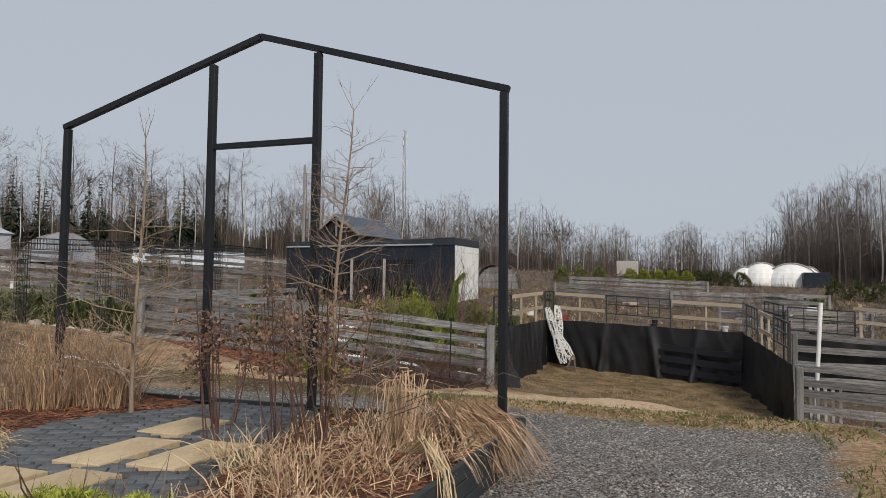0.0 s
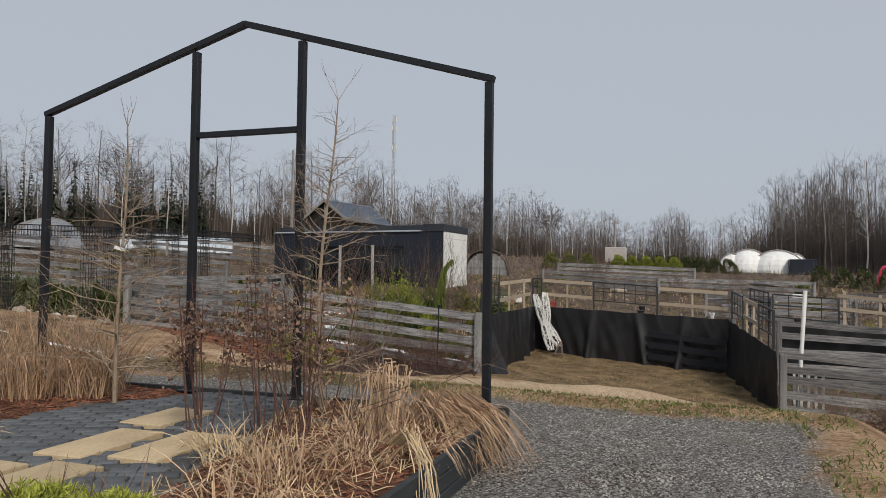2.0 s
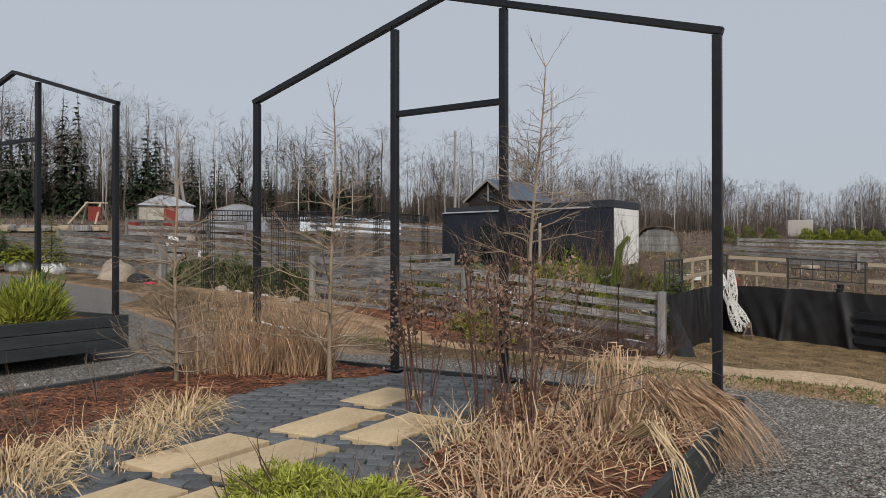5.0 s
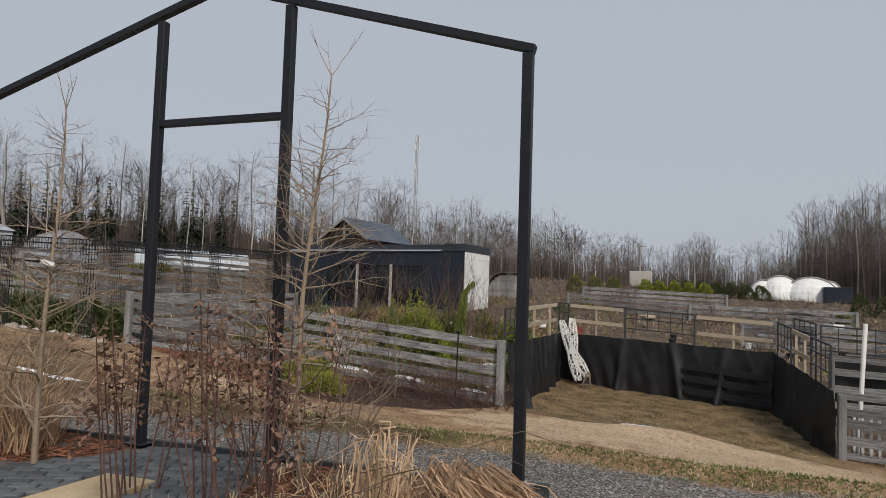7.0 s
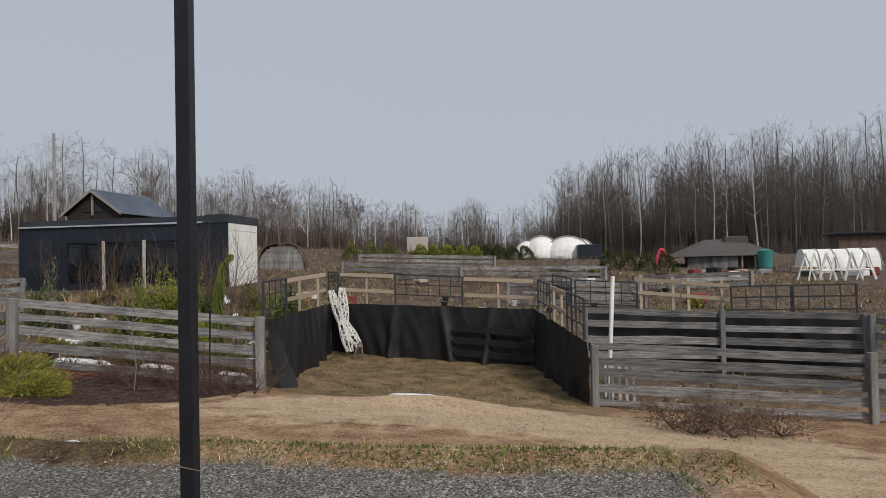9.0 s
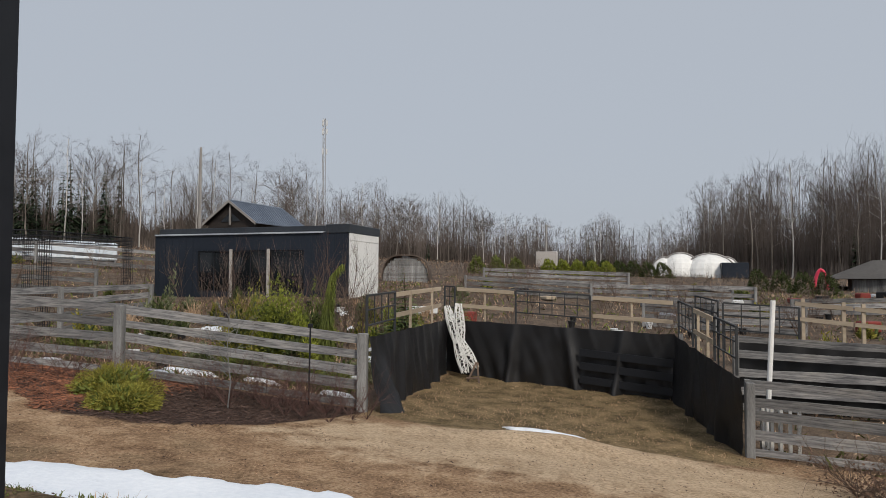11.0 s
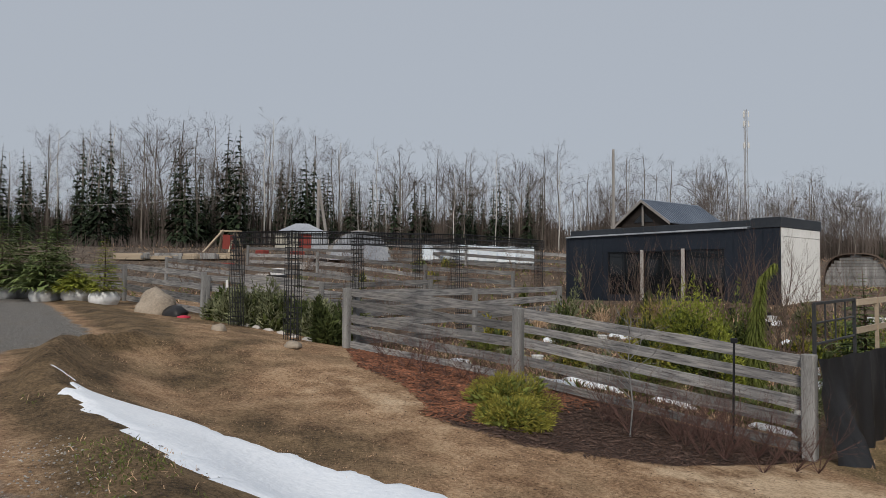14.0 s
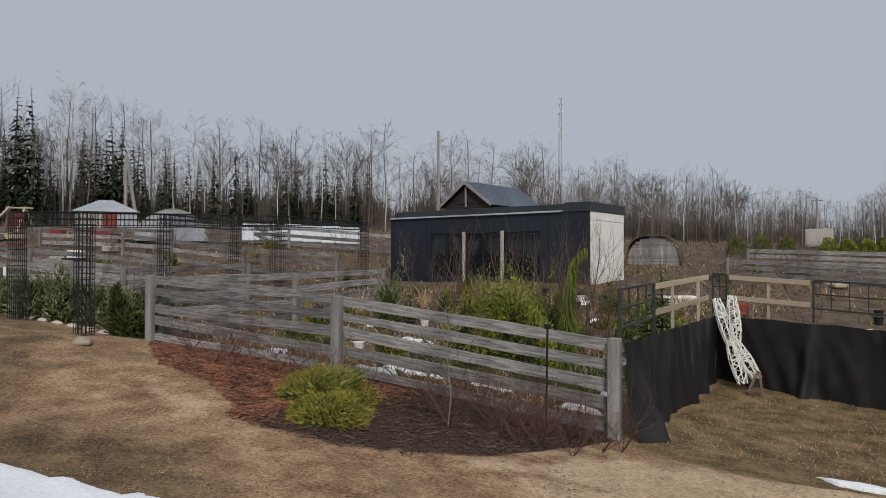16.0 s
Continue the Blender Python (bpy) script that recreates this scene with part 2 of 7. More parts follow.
turf = mixc(nt, mathn(nt, "MULTIPLY", mathn(nt, "SUBTRACT", mathn(nt, "ADD", attr(nt, "damp"), n_big), 0.62), 5.0, True), turf, damp)
rough_soil = ramp(nt, mathn(nt, "ADD", mathn(nt, "MULTIPLY", n_mid, 0.5), mathn(nt, "MULTIPLY", n_fine, 0.5)),
                  [(0.38, (0.042, 0.032, 0.026)), (0.62, (0.20, 0.15, 0.11))])
sand = ramp(nt, mathn(nt, "ADD", mathn(nt, "MULTIPLY", n_mid, 0.4), mathn(nt, "MULTIPLY", n_fine, 0.6)), [(0.37, (0.38, 0.272, 0.172)), (0.58, (0.60, 0.46, 0.315))])
turf = mixc(nt, mathn(nt, "MULTIPLY", mathn(nt, "SUBTRACT", mathn(nt, "ADD", attr(nt, "pale"), n_mid), 0.85), 4.0, True), turf, sand)
speck = ramp(nt, noise_out(nt, 14, 7, None, 0.8), [(0.36, (0.55, 0.52, 0.48)), (0.5, (1.0, 1.0, 1.0)), (0.64, (1.12, 1.1, 1.08))])
turf = mixc(nt, 1.0, turf, speck, "MULTIPLY")
moss = ramp(nt, mathn(nt, "ADD", mathn(nt, "MULTIPLY", n_mid, 0.5), mathn(nt, "MULTIPLY", n_fine, 0.5)),
            [(0.38, (0.06, 0.045, 0.022)), (0.5, (0.17, 0.122, 0.062)), (0.62, (0.33, 0.24, 0.135))])
turf = mixc(nt, mathn(nt, "MULTIPLY", mathn(nt, "SUBTRACT", mathn(nt, "ADD", attr(nt, "pen"), mathn(nt, "MULTIPLY", n_mid, 0.8)), 0.62), 4.0, True), turf, moss)
turf = mixc(nt, attr(nt, "far"), turf, rough_soil)
stone = ramp(nt, mathn(nt, "ADD", mathn(nt, "MULTIPLY", vor.outputs["Color"], 0.55), mathn(nt, "MULTIPLY", n_grit, 0.45)),
             [(0.27, (0.028, 0.027, 0.025)), (0.47, (0.125, 0.118, 0.109)), (0.62, (0.24, 0.227, 0.21)), (0.78, (0.56, 0.54, 0.50))])
stone = mixc(nt, mathn(nt, "MULTIPLY", mathn(nt, "SUBTRACT", n_mid, 0.52), 3.0, True), stone, (0.16, 0.13, 0.10))
edge = mathn(nt, "MULTIPLY", mathn(nt, "ADD", attr(nt, "road"), mathn(nt, "MULTIPLY", mathn(nt, "SUBTRACT", n_mid, 0.5), 0.8)), 6.0, True)
col = mixc(nt, edge, turf, stone)
bark = ramp(nt, n_fine, [(0.36, (0.022, 0.014, 0.011)), (0.64, (0.105, 0.062, 0.046))])
wet = mathn(nt, "MULTIPLY", mathn(nt, "ADD", attr(nt, "bed"), mathn(nt, "MULTIPLY", mathn(nt, "SUBTRACT", n_mid, 0.5), 0.7)), 6.0, True)
col = mixc(nt, wet, col, bark)
nt.links.new(col, b.inputs["Base Color"])
b.inputs["Roughness"].default_value = 0.95
b.inputs["Specular IOR Level"].default_value = 0.2
nt.links.new(bump(nt, mathn(nt, "ADD", n_fine, mathn(nt, "MULTIPLY", vor.outputs["Distance"], 0.6)), 0.9, 0.03), b.inputs["Normal"])


# ---------------------------------------------------------------- mesh tools
class Mb:
    """A small mesh builder."""

    def __init__(self):
        self.v, self.f = [], []

    def add(self, vs, fs):
        o = len(self.v)
        self.v.extend(vs)
        self.f.extend([tuple(i + o for i in q) for q in fs])
        return self

    def box(self, x0, y0, z0, x1, y1, z1, bevel=0.0):
        b = min(bevel, (x1 - x0) / 3, (y1 - y0) / 3, (z1 - z0) / 3)
        if b <= 0:
            return self.add([(x, y, z) for z in (z0, z1) for y in (y0, y1) for x in (x0, x1)],
                            [(0, 2, 3, 1), (4, 5, 7, 6), (0, 1, 5, 4), (2, 6, 7, 3), (0, 4, 6, 2), (1, 3, 7, 5)])
        bm = bmesh.new()
        bmesh.ops.create_cube(bm, size=1.0)
        for v in bm.verts:
            v.co = ((x0 + x1) / 2 + v.co.x * (x1 - x0), (y0 + y1) / 2 + v.co.y * (y1 - y0), (z0 + z1) / 2 + v.co.z * (z1 - z0))
        bmesh.ops.bevel(bm, geom=bm.edges[:], offset=b, segments=1, affect="EDGES")
        bm.verts.index_update()
        self.add([tuple(v.co) for v in bm.verts], [tuple(v.index for v in f.verts) for f in bm.faces])
        bm.free()
        return self

    def tube(self, p0, p1, r0, r1=None, n=4, cap=True):
        r1 = r0 if r1 is None else r1
        p0, p1 = Vector(p0), Vector(p1)
        w = (p1 - p0).normalized()
        u = w.orthogonal().normalized()
        k = w.cross(u)
        vs = []
        for p, r in ((p0, r0), (p1, r1)):
            for i in range(n):
                t = 2 * math.pi * (i + 0.5) / n
                vs.append(tuple(p + (u * math.cos(t) + k * math.sin(t)) * r))
        fs = [(i, (i + 1) % n, n + (i + 1) % n, n + i) for i in range(n)]
        if cap:
            fs += [tuple(range(n - 1, -1, -1)), tuple(range(n, 2 * n))]
        return self.add(vs, fs)

    def chain(self, pts, rads, n=5):
        """A tapered tube along points."""
        vs, fs = [], []
        for j, (p, r) in enumerate(zip(pts, rads)):
            a, c = Vector(pts[max(0, j - 1)]), Vector(pts[min(len(pts) - 1, j + 1)])
            w = (c - a).normalized()
            u = w.cross(Vector((0.31, 0.95, 0.05))).normalized()
            k = w.cross(u)
            for i in range(n):
                t = 2 * math.pi * i / n
                vs.append(tuple(Vector(p) + (u * math.cos(t) + k * math.sin(t)) * r))
        for j in range(len(pts) - 1):
            fs += [(j * n + i, j * n + (i + 1) % n, (j + 1) * n + (i + 1) % n, (j + 1) * n + i) for i in range(n)]
        fs += [tuple(range(n - 1, -1, -1)), tuple(range((len(pts) - 1) * n, len(pts) * n))]
        return self.add(vs, fs)

    def ribbon(self, pts, width, side):
        """A blade of varying width along points."""
        s = Vector(side).normalized()
        vs, m = [], len(pts) - 1
        for j, p in enumerate(pts):
            h = width * 0.5 * (1 - 0.85 * (j / m) ** 1.5)
            vs += [tuple(Vector(p) - s * h), tuple(Vector(p) + s * h)]
        return self.add(vs, [(2 * j, 2 * j + 1, 2 * j + 3, 2 * j + 2) for j in range(m)])

    def moved(self, m):
        out = Mb()
        out.v = [tuple(m @ Vector(p)) for p in self.v]
        out.f = list(self.f)
        return out

    def mesh(self, name, material, smooth=False):
        me = bpy.data.meshes.new(name)
        me.from_pydata(self.v, [], self.f)
        me.materials.append(material)
        if smooth:
            me.polygons.foreach_set("use_smooth", [True] * len(me.polygons))
        me.update()
        return me


def part(name, mb, material, parent, label="", smooth=False, loc=None):
    ob = new(name, mb.mesh(name, material, smooth) if isinstance(mb, Mb) else mb)
    ob.parent = parent
    if loc is not None:
        ob.location = loc
    return tagged(ob, label) if label else ob


def thing(name, loc, label, category, group="", turn=0.0):
    ob = new(name)
    ob.empty_display_size = 0.2
    ob.matrix_basis = pose(*loc, 0, 0, turn)
    return tagged(ob, label, category, group)


def single(name, mb, material, loc, label, category, group="", turn=0.0, kind="", smooth=False):
    ob = new(name, mb.mesh(name, material, smooth))
    ob.matrix_basis = pose(*loc, 0, 0, turn)
    return tagged(ob, label, category, group, kind)


# ---------------------------------------------------------------- ground
CREST_X = [-60, -25, -15.6, -14.2, -13.6, -12, -9.8, -6.7, -2.55, -0.8, 1.0, 2.4, 6]
CREST_Y = [14, 8.5, 6.75, 6.1, 4.7, 4.1, 3.4, 3.05, 2.4, 2.27, 2.0, 1.95, 1.95]
KNOT = np.array([
    (-30, 7, 0.45), (-10.5, 6.2, -0.68), (-13.5, 6.6, -0.36), (-36, 12, 0.5), (-36, 20, 1.3), (-50, 28, 2.9), (-22.9, 10.4, 0.1), (-18.7, 11, -0.1), (-15.1, 12.3, -0.56), (-15.7, 9, 0.0), (-13.4, 9.5, -0.25), (-9.3, 12.45, -0.9), (-8, 7, -0.85),
    (-3.68, 12.6, -1.43), (-3, 7, -1.2), (1, 8, -1.4), (3.77, 13.2, -2.05), (9.4, 12.4, -2.27), (6, 4, -1.5), (9, -4, -0.9), (-3.75, 20, -1.44),
    (2.9, 18.2, -1.8), (11.3, 16.4, -1.9), (-15.4, 22, -0.1), (-9.4, 26.6, 0.35), (-20.5, 28.2, 0.45), (-32, 33, 2.3), (3, 33, -0.4), (12, 38, 0.1),
    (19, 51, 0.3), (8, 71, 1.65), (-8, 50, 1.7), (3, 52, 1.5), (36, 30, 0.2), (-60, 10, 2.4)])


def spread(d):
    return np.sqrt(d * d + 9.0)


_d = spread(np.linalg.norm(KNOT[:, None, :2] - KNOT[None, :, :2], axis=2))
_n = len(KNOT)
_A = np.zeros((_n + 1, _n + 1))
_A[:_n, :_n], _A[:_n, _n], _A[_n, :_n] = _d - 1e-3 * np.eye(_n), 1, 1
_W = np.linalg.solve(_A, np.r_[KNOT[:, 2], 0])


def lawn_z(x, y):
    d = spread(np.hypot(x[..., None] - KNOT[:, 0], y[..., None] - KNOT[:, 1]))
    z = d @ _W[:_n] + _W[_n]
    far = np.clip((np.hypot(x, y) - 48) / 42, 0, 1)
    az = np.degrees(np.arctan2(-x, y))
    return z * (1 - far) + far * np.interp(az, [-120, -30, -12, 0, 8, 40, 80, 150], [1.8, 1.8, 1.6, 1.9, 3.4, 5.2, 4.8, 3])


def off_road(x, y):
    """Metres outside the gravel."""
    return np.maximum(y - np.interp(x, CREST_X, CREST_Y), x - (2.62 + 0.12 * np.sin(y * 0.9)))


def height(x, y):
    x, y = np.asarray(x, float), np.asarray(y, float)
    d = off_road(x, y)
    s = np.clip((d - 0.25) / 2.3, 0, 1)
    s = s * s * (3 - 2 * s)
    road = np.interp(x, [-40, -25, -18, -12, -8], [0.5, 0.35, 0.15, -0.08, -0.28])
    z = road * (1 - s) + lawn_z(x, y) * s
    z = z + 0.2 * np.exp(-((y - 11.4) / 0.65) ** 2 - ((x - 0.2) / 1.9) ** 2)
    return z + (0.09 + 0.26 * np.exp(-((x + 11.8) / 2.4) ** 2)) * np.exp(-((d - 0.3) / 0.35) ** 2)


def gz(x, y):
    return float(height(x, y))


def lines(lo, hi, step, far):
    mid = list(np.arange(lo, hi + step / 2, step))
    out, s, p = [], step, hi
    while p < far:
        s *= 1.18
        p += s
        out.append(p)
    low, s, p = [], step, lo
    while p > -far:
        s *= 1.18
        p -= s
        low.append(p)
    return np.array(low[::-1] + mid + out)


def bed_mask(x, y):
    """The bark bed in front of the plank fence."""
    lo = np.interp(x, [-15, -12.5, -11.4, -9.75, -8.5, -7.9, -6.3, -5.2, -4.5, -3.9, -3.7], [12.3, 10.5, 9.9, 9.7, 9.1, 8.5, 8.65, 9.2, 9.9, 11.3, 12.3])
    return np.minimum(np.minimum(y - lo, 13.0 - y), np.minimum(x + 15, -3.6 - x))


gx, gy = lines(-17, 8, 0.16, 900), lines(-10, 13, 0.16, 900)
X, Y = np.meshgrid(gx, gy)
Z = height(X, Y)
near = (np.hypot(X, Y) < 40)
wob = np.array([noise.noise((x * 0.9, y * 0.9, 3.1)) for x, y in zip(X.ravel(), Y.ravel())]).reshape(X.shape)
wob2 = np.array([noise.noise((x * 3.1, y * 3.1, 7.7)) for x, y in zip(X.ravel(), Y.ravel())]).reshape(X.shape)
off = np.clip(off_road(X, Y) * 2, 0.25, 1)
Z = Z + near * off * (0.035 * wob + 0.014 * wob2)
me = bpy.data.meshes.new("ground")
w, h = len(gx), len(gy)
idx = np.arange(w * h).reshape(h, w)
quads = np.stack([idx[:-1, :-1], idx[:-1, 1:], idx[1:, 1:], idx[1:, :-1]], -1).reshape(-1, 4)
me.from_pydata(np.stack([X, Y, Z], -1).reshape(-1, 3).tolist(), [], quads.tolist())
masks = {
    "road": np.clip(-off_road(X, Y) - 0.6 * np.clip((-3 - X) / 3, 0, 1), -0.6, 0.6) * (X > -40),
    "bed": np.clip(bed_mask(X, Y), -0.6, 0.6),
    "damp": np.clip(0.05 + 0.6 * np.exp(-((off_road(X, Y) - 0.45) / 0.75) ** 2) * np.clip(-X / 3, 0, 1) + 0.25 * np.exp(-((off_road(X, Y) - 2.9) / 1.4) ** 2) + 0.3 * ((X > -3.5) & (X < 3.4) & (Y > 13.2) & (Y < 20)) - 0.25 * np.exp(-((X + 1.5) / 5.5) ** 2 - ((Y - 11) / 2.0) ** 2), -0.3, 0.5),
    "pale": np.clip(1.0 * np.exp(-((X - 0.5) / 5.5) ** 2 - ((Y - 10.2) / 2.0) ** 2) + 0.9 * np.exp(-((X - 5.5) / 3.0) ** 2 - ((Y - 6.5) / 4.5) ** 2) + 0.42 * np.exp(-((X + 9.5) / 2.2) ** 2 - ((Y - 8.6) / 1.2) ** 2), 0, 1),
    "pen": np.clip((Y - 11.55) / 0.9, 0, 1) * np.clip(1 - (Y - 19.8), 0, 1) * np.clip(1.5 - np.abs(X - 0.1) / 3.2, 0, 1),
    "far": np.clip((Y - 12.9) / 2, 0, 1) * (1 - ((X > -3.7) & (X < 3.8) & (Y < 20))),
}
for key, val in masks.items():
    me.attributes.new(key, "FLOAT", "POINT").data.foreach_set("value", val.ravel().astype(np.float32))
me.polygons.foreach_set("use_smooth", [True] * len(me.polygons))
me.materials.append(M_GROUND)
tagged(new("ground", me), "straw-coloured turf sloping from a grey gravel road", "ground", kind="structure")


# ---------------------------------------------------------------- portals
def portal(loc, turn, label):
    """Black steel outline of a gabled house: four posts, two rafters and a crossbar."""
    th = thing("portal_frame", loc, label, "portal", "gabled garden portals", turn)
    s = 0.034
    tops = ((-4.93, 2.83), (-3.03, 3.36), (-1.83, 3.36), (0.0, 2.83))
    for x, z in tops:
        part("post", Mb().box(x - s, -s, -0.30 if x in (-4.93, 0.0) else -0.02, x + s, s, z, 0.004), M_METAL, th)
        if x in (-3.03, -1.83):
            part("base_plate", Mb().box(x - 0.09, -0.09, 0.0, x + 0.09, 0.09, 0.012, 0.003), M_METAL, th)
    apex = (-2.465, 3.59)
    for x, z in ((-4.93, 2.865), (0.0, 2.865)):
        a, b = Vector((x, 0, z)), Vector((apex[0], 0, apex[1]))
        d = (b - a).normalized()
        up = Vector((-d.z, 0, d.x)) if d.x > 0 else Vector((d.z, 0, -d.x))
        a0 = a - d * 0.045
        vs = []
        for p in (a0, b):
            for sy in (-s, s):
                for k in (-0.026, 0.026):
                    vs.append(tuple(p + Vector((0, sy, 0)) + up * k))
        part("rafter", Mb().add(vs, [(0, 1, 3, 2), (4, 6, 7, 5), (0, 4, 5, 1), (2, 3, 7, 6), (0, 2, 6, 4), (1, 5, 7, 3)]), M_METAL, th)
    part("crossbar", Mb().box(-3.03 + s, -0.027, 2.495, -1.83 - s, 0.027, 2.55, 0.003), M_METAL, th)
    return th


portal((0, 0, 0), 0, "black steel house-shaped garden portal on a raised bed")
portal((-7.75, 0.15, 0.32), 1, "black steel house-shaped portal on the neighbouring raised bed")


# ---------------------------------------------------------------- raised display beds
def edging(th, a, b, low, top, boards=3, inward=(0, 0)):
    """A wall of stacked black boards from a to b."""
    a, b = Vector((*a, 0)), Vector((*b, 0))
    ln = (b - a).length
    turn = math.degrees(math.atan2(b.y - a.y, b.x - a.x))
    h = (top - low) / boards
    for i in range(boards):
        mb = Mb().box(0, -0.022, 0.003, ln, 0.022, h - 0.003, 0.005)
        ob = part("board", mb, M_EDGE, th)
        ob.matrix_basis = pose(a.x, a.y, low + i * h, 0, random.uniform(-0.1, 0.1), turn)


bed = thing("raised_bed", (0, 0, 0), "raised display bed edged with black stained boards and filled with bark", "raised bed")
edging(bed, (0.14, 0.085), (0.14, -7.4), -0.31, 0.025)
edging(bed, (-5.02, 0.085), (0.115, 0.085), -0.31, 0.025)
edging(bed, (-5.02, -6.1), (-5.02, 0.06), -0.31, 0.025)
part("corner_post", Mb().box(0.09, 0.045, -0.31, 0.175, 0.12, 0.05, 0.006), M_EDGE, bed)


def sheet(name, x0, y0, x1, y1, n, m, zf, material, parent, label=""):
    mb = Mb()
    for j in range(m + 1):
        for i in range(n + 1):
            x, y = x0 + (x1 - x0) * i / n, y0 + (y1 - y0) * j / m
            mb.v.append((x, y, zf(x, y)))
    w = n + 1
    for j in range(m):
        for i in range(n):
            mb.f.append((j * w + i, j * w + i + 1, (j + 1) * w + i + 1, (j + 1) * w + i))
    return part(name, mb, material, parent, label, True)


def pave_left(y):
    """Where the cobbles end against the bark bed on their far side."""
    return np.interp(y, [-7, -4.0, -3.2, -2.5, -1.95, -1.3, -0.8, -0.4, 0.1], [-2.6, -2.7, -2.95, -3.15, -3.4, -3.4, -3.25, -3.0, -2.9])


def pave_right(y):
    return np.interp(y, [-7, -3.8, -2.8, -1.9, -1.1, -0.5, 0.1], [-1.1, -1.1, -1.15, -1.3, -1.5, -1.75, -1.7])


def bed_z(x, y):
    inside = max(0.0, min(1.0, 4 * min(x - float(pave_left(y)), float(pave_right(y)) - x) + 0.5))
    return -0.035 - 0.055 * inside + (1 - inside) * (0.03 * noise.noise((x * 2.2, y * 2.2, 0)) + 0.02)


sheet("bark_fill", -5.0, -7.3, 0.115, 0.06, 90, 110, bed_z, M_MULCH, bed, "red-brown bark mulch")
sheet("sand_bed", -3.6, -6.5, -0.95, 0.055, 4, 8, lambda x, y: -0.022, M_JOINT, bed)

bed2 = thing("raised_bed", (-7.75, 0.15, 0.32), "raised bed edged with black boards beside the gravel", "raised bed", turn=1)
edging(bed2, (0.12, 0.1), (0.12, -6.0), -0.45, 0.0)
edging(bed2, (-5.6, 0.1), (0.095, 0.1), -0.45, 0.0)
sheet("bark_fill", -5.6, -6, 0.1, 0.08, 30, 30, lambda x, y: -0.06 + 0.03 * noise.noise((x * 2, y * 2, 5)), M_MULCH, bed2)


# ---------------------------------------------------------------- plank fences
def plank(ln, wd, th=0.035, wav=0.02, segs=9):
    """A rough sawn plank along x with an uneven edge."""
    mb, ph = Mb(), random.uniform(0, 50)
    for i in range(segs + 1):
        x = ln * i / segs
        lo = -wd / 2 + wav * noise.noise((x * 0.7, ph, 0))
        hi = wd / 2 + wav * noise.noise((x * 0.7, ph, 9))
        y = 0.012 * noise.noise((x * 0.4, ph, 20))
        mb.v += [(x, y - th / 2, lo), (x, y + th / 2, lo), (x, y + th / 2, hi), (x, y - th / 2, hi)]
    for i in range(segs):
        o = 4 * i
        mb.f += [(o + k, o + 4 + k, o + 4 + (k + 1) % 4, o + (k + 1) % 4) for k in range(4)]
    mb.f += [(3, 2, 1, 0), (4 * segs, 4 * segs + 1, 4 * segs + 2, 4 * segs + 3)]
    return mb


BOARDS5 = ((0.935, 0.175), (0.745, 0.18), (0.53, 0.20), (0.31, 0.20), (0.09, 0.15))
BOARDS4 = ((0.92, 0.19), (0.67, 0.19), (0.40, 0.22), (0.13, 0.2))
BOARDS3 = ((0.88, 0.2), (0.55, 0.2), (0.2, 0.22))


def fence(stops, tall, boards, label, postw=0.16, group="", back=0.08, drop=None, posts=None, wav=0.03, tops=None):
    """A plank fence over the given ground points: a post at each, rough boards between."""
    z0 = [gz(*p) for p in stops]
    th = thing("plank_fence", (*stops[0], z0[0]), label, "fence", group)
    o = Vector((*stops[0], z0[0]))
    for i, p in enumerate(stops):
        if posts and not posts[i]:
            continue
        h = tall if tops is None else tops[i] - z0[i]
        w = postw * random.uniform(0.9, 1.05)
        mb = Mb().box(-w / 2, -w / 2, -0.1, w / 2, w / 2, h + random.uniform(-0.02, 0.03), 0.012)
        ob = part("post", mb, M_POST, th)
        ob.matrix_basis = pose(p[0] - o.x, p[1] - o.y, z0[i] - o.z, random.uniform(-0.6, 0.6), random.uniform(-0.6, 0.6), 0)
    for i in range(len(stops) - 1):
        a, b = Vector((*stops[i], z0[i])), Vector((*stops[i + 1], z0[i + 1]))
        ha = tall if tops is None else tops[i] - z0[i]
        hb = tall if tops is None else tops[i + 1] - z0[i + 1]
        flat = Vector((b.x - a.x, b.y - a.y, 0))
        turn = math.degrees(math.atan2(flat.y, flat.x))
        nrm = Vector((-flat.y, flat.x, 0)).normalized() * back
        for fr, wd in boards:
            ja, jb = random.uniform(-0.03, 0.03), random.uniform(-0.03, 0.03)
            pa = a + nrm + Vector((0, 0, ha * (fr + ja)))
            pb = b + nrm + Vector((0, 0, hb * (fr + jb)))
            ln = (pb - pa).length
            tilt = math.degrees(math.asin((pb.z - pa.z) / ln))
            ob = part("board", plank(ln + 0.04, wd * random.uniform(0.9, 1.1), 0.045, wav, max(4, int(ln * 1.6))), M_PLANK, th)
            q = pa - o
            ob.matrix_basis = pose(q.x - 0.02 * math.cos(radians(turn)), q.y, q.z, 0, -tilt, turn)
    return th


FL, BL, BR, FR = (-3.68, 12.55), (-3.75, 19.95), (2.9, 18.15), (3.77, 13.2)
fence([(-15.12, 12.3), (-9.35, 12.45), FL], 1.58, BOARDS5, "tall weathered grey plank fence sagging along a bark bed", 0.19, tops=(1.01, 0.69, 0.16))
fence([(-15.1, 12.6), (-15.5, 17.6), (-15.4, 21.9)], 1.3, BOARDS4, "weathered grey plank fence closing the nursery plot", 0.15, tops=(0.98, 1.0, 1.08))
fence([FR, (9.4, 12.35), (15.0, 10.8)], 1.38, BOARDS5, "weathered grey plank fence beside the black-lined pen", 0.16, tops=(-0.63, -0.81, -0.95))
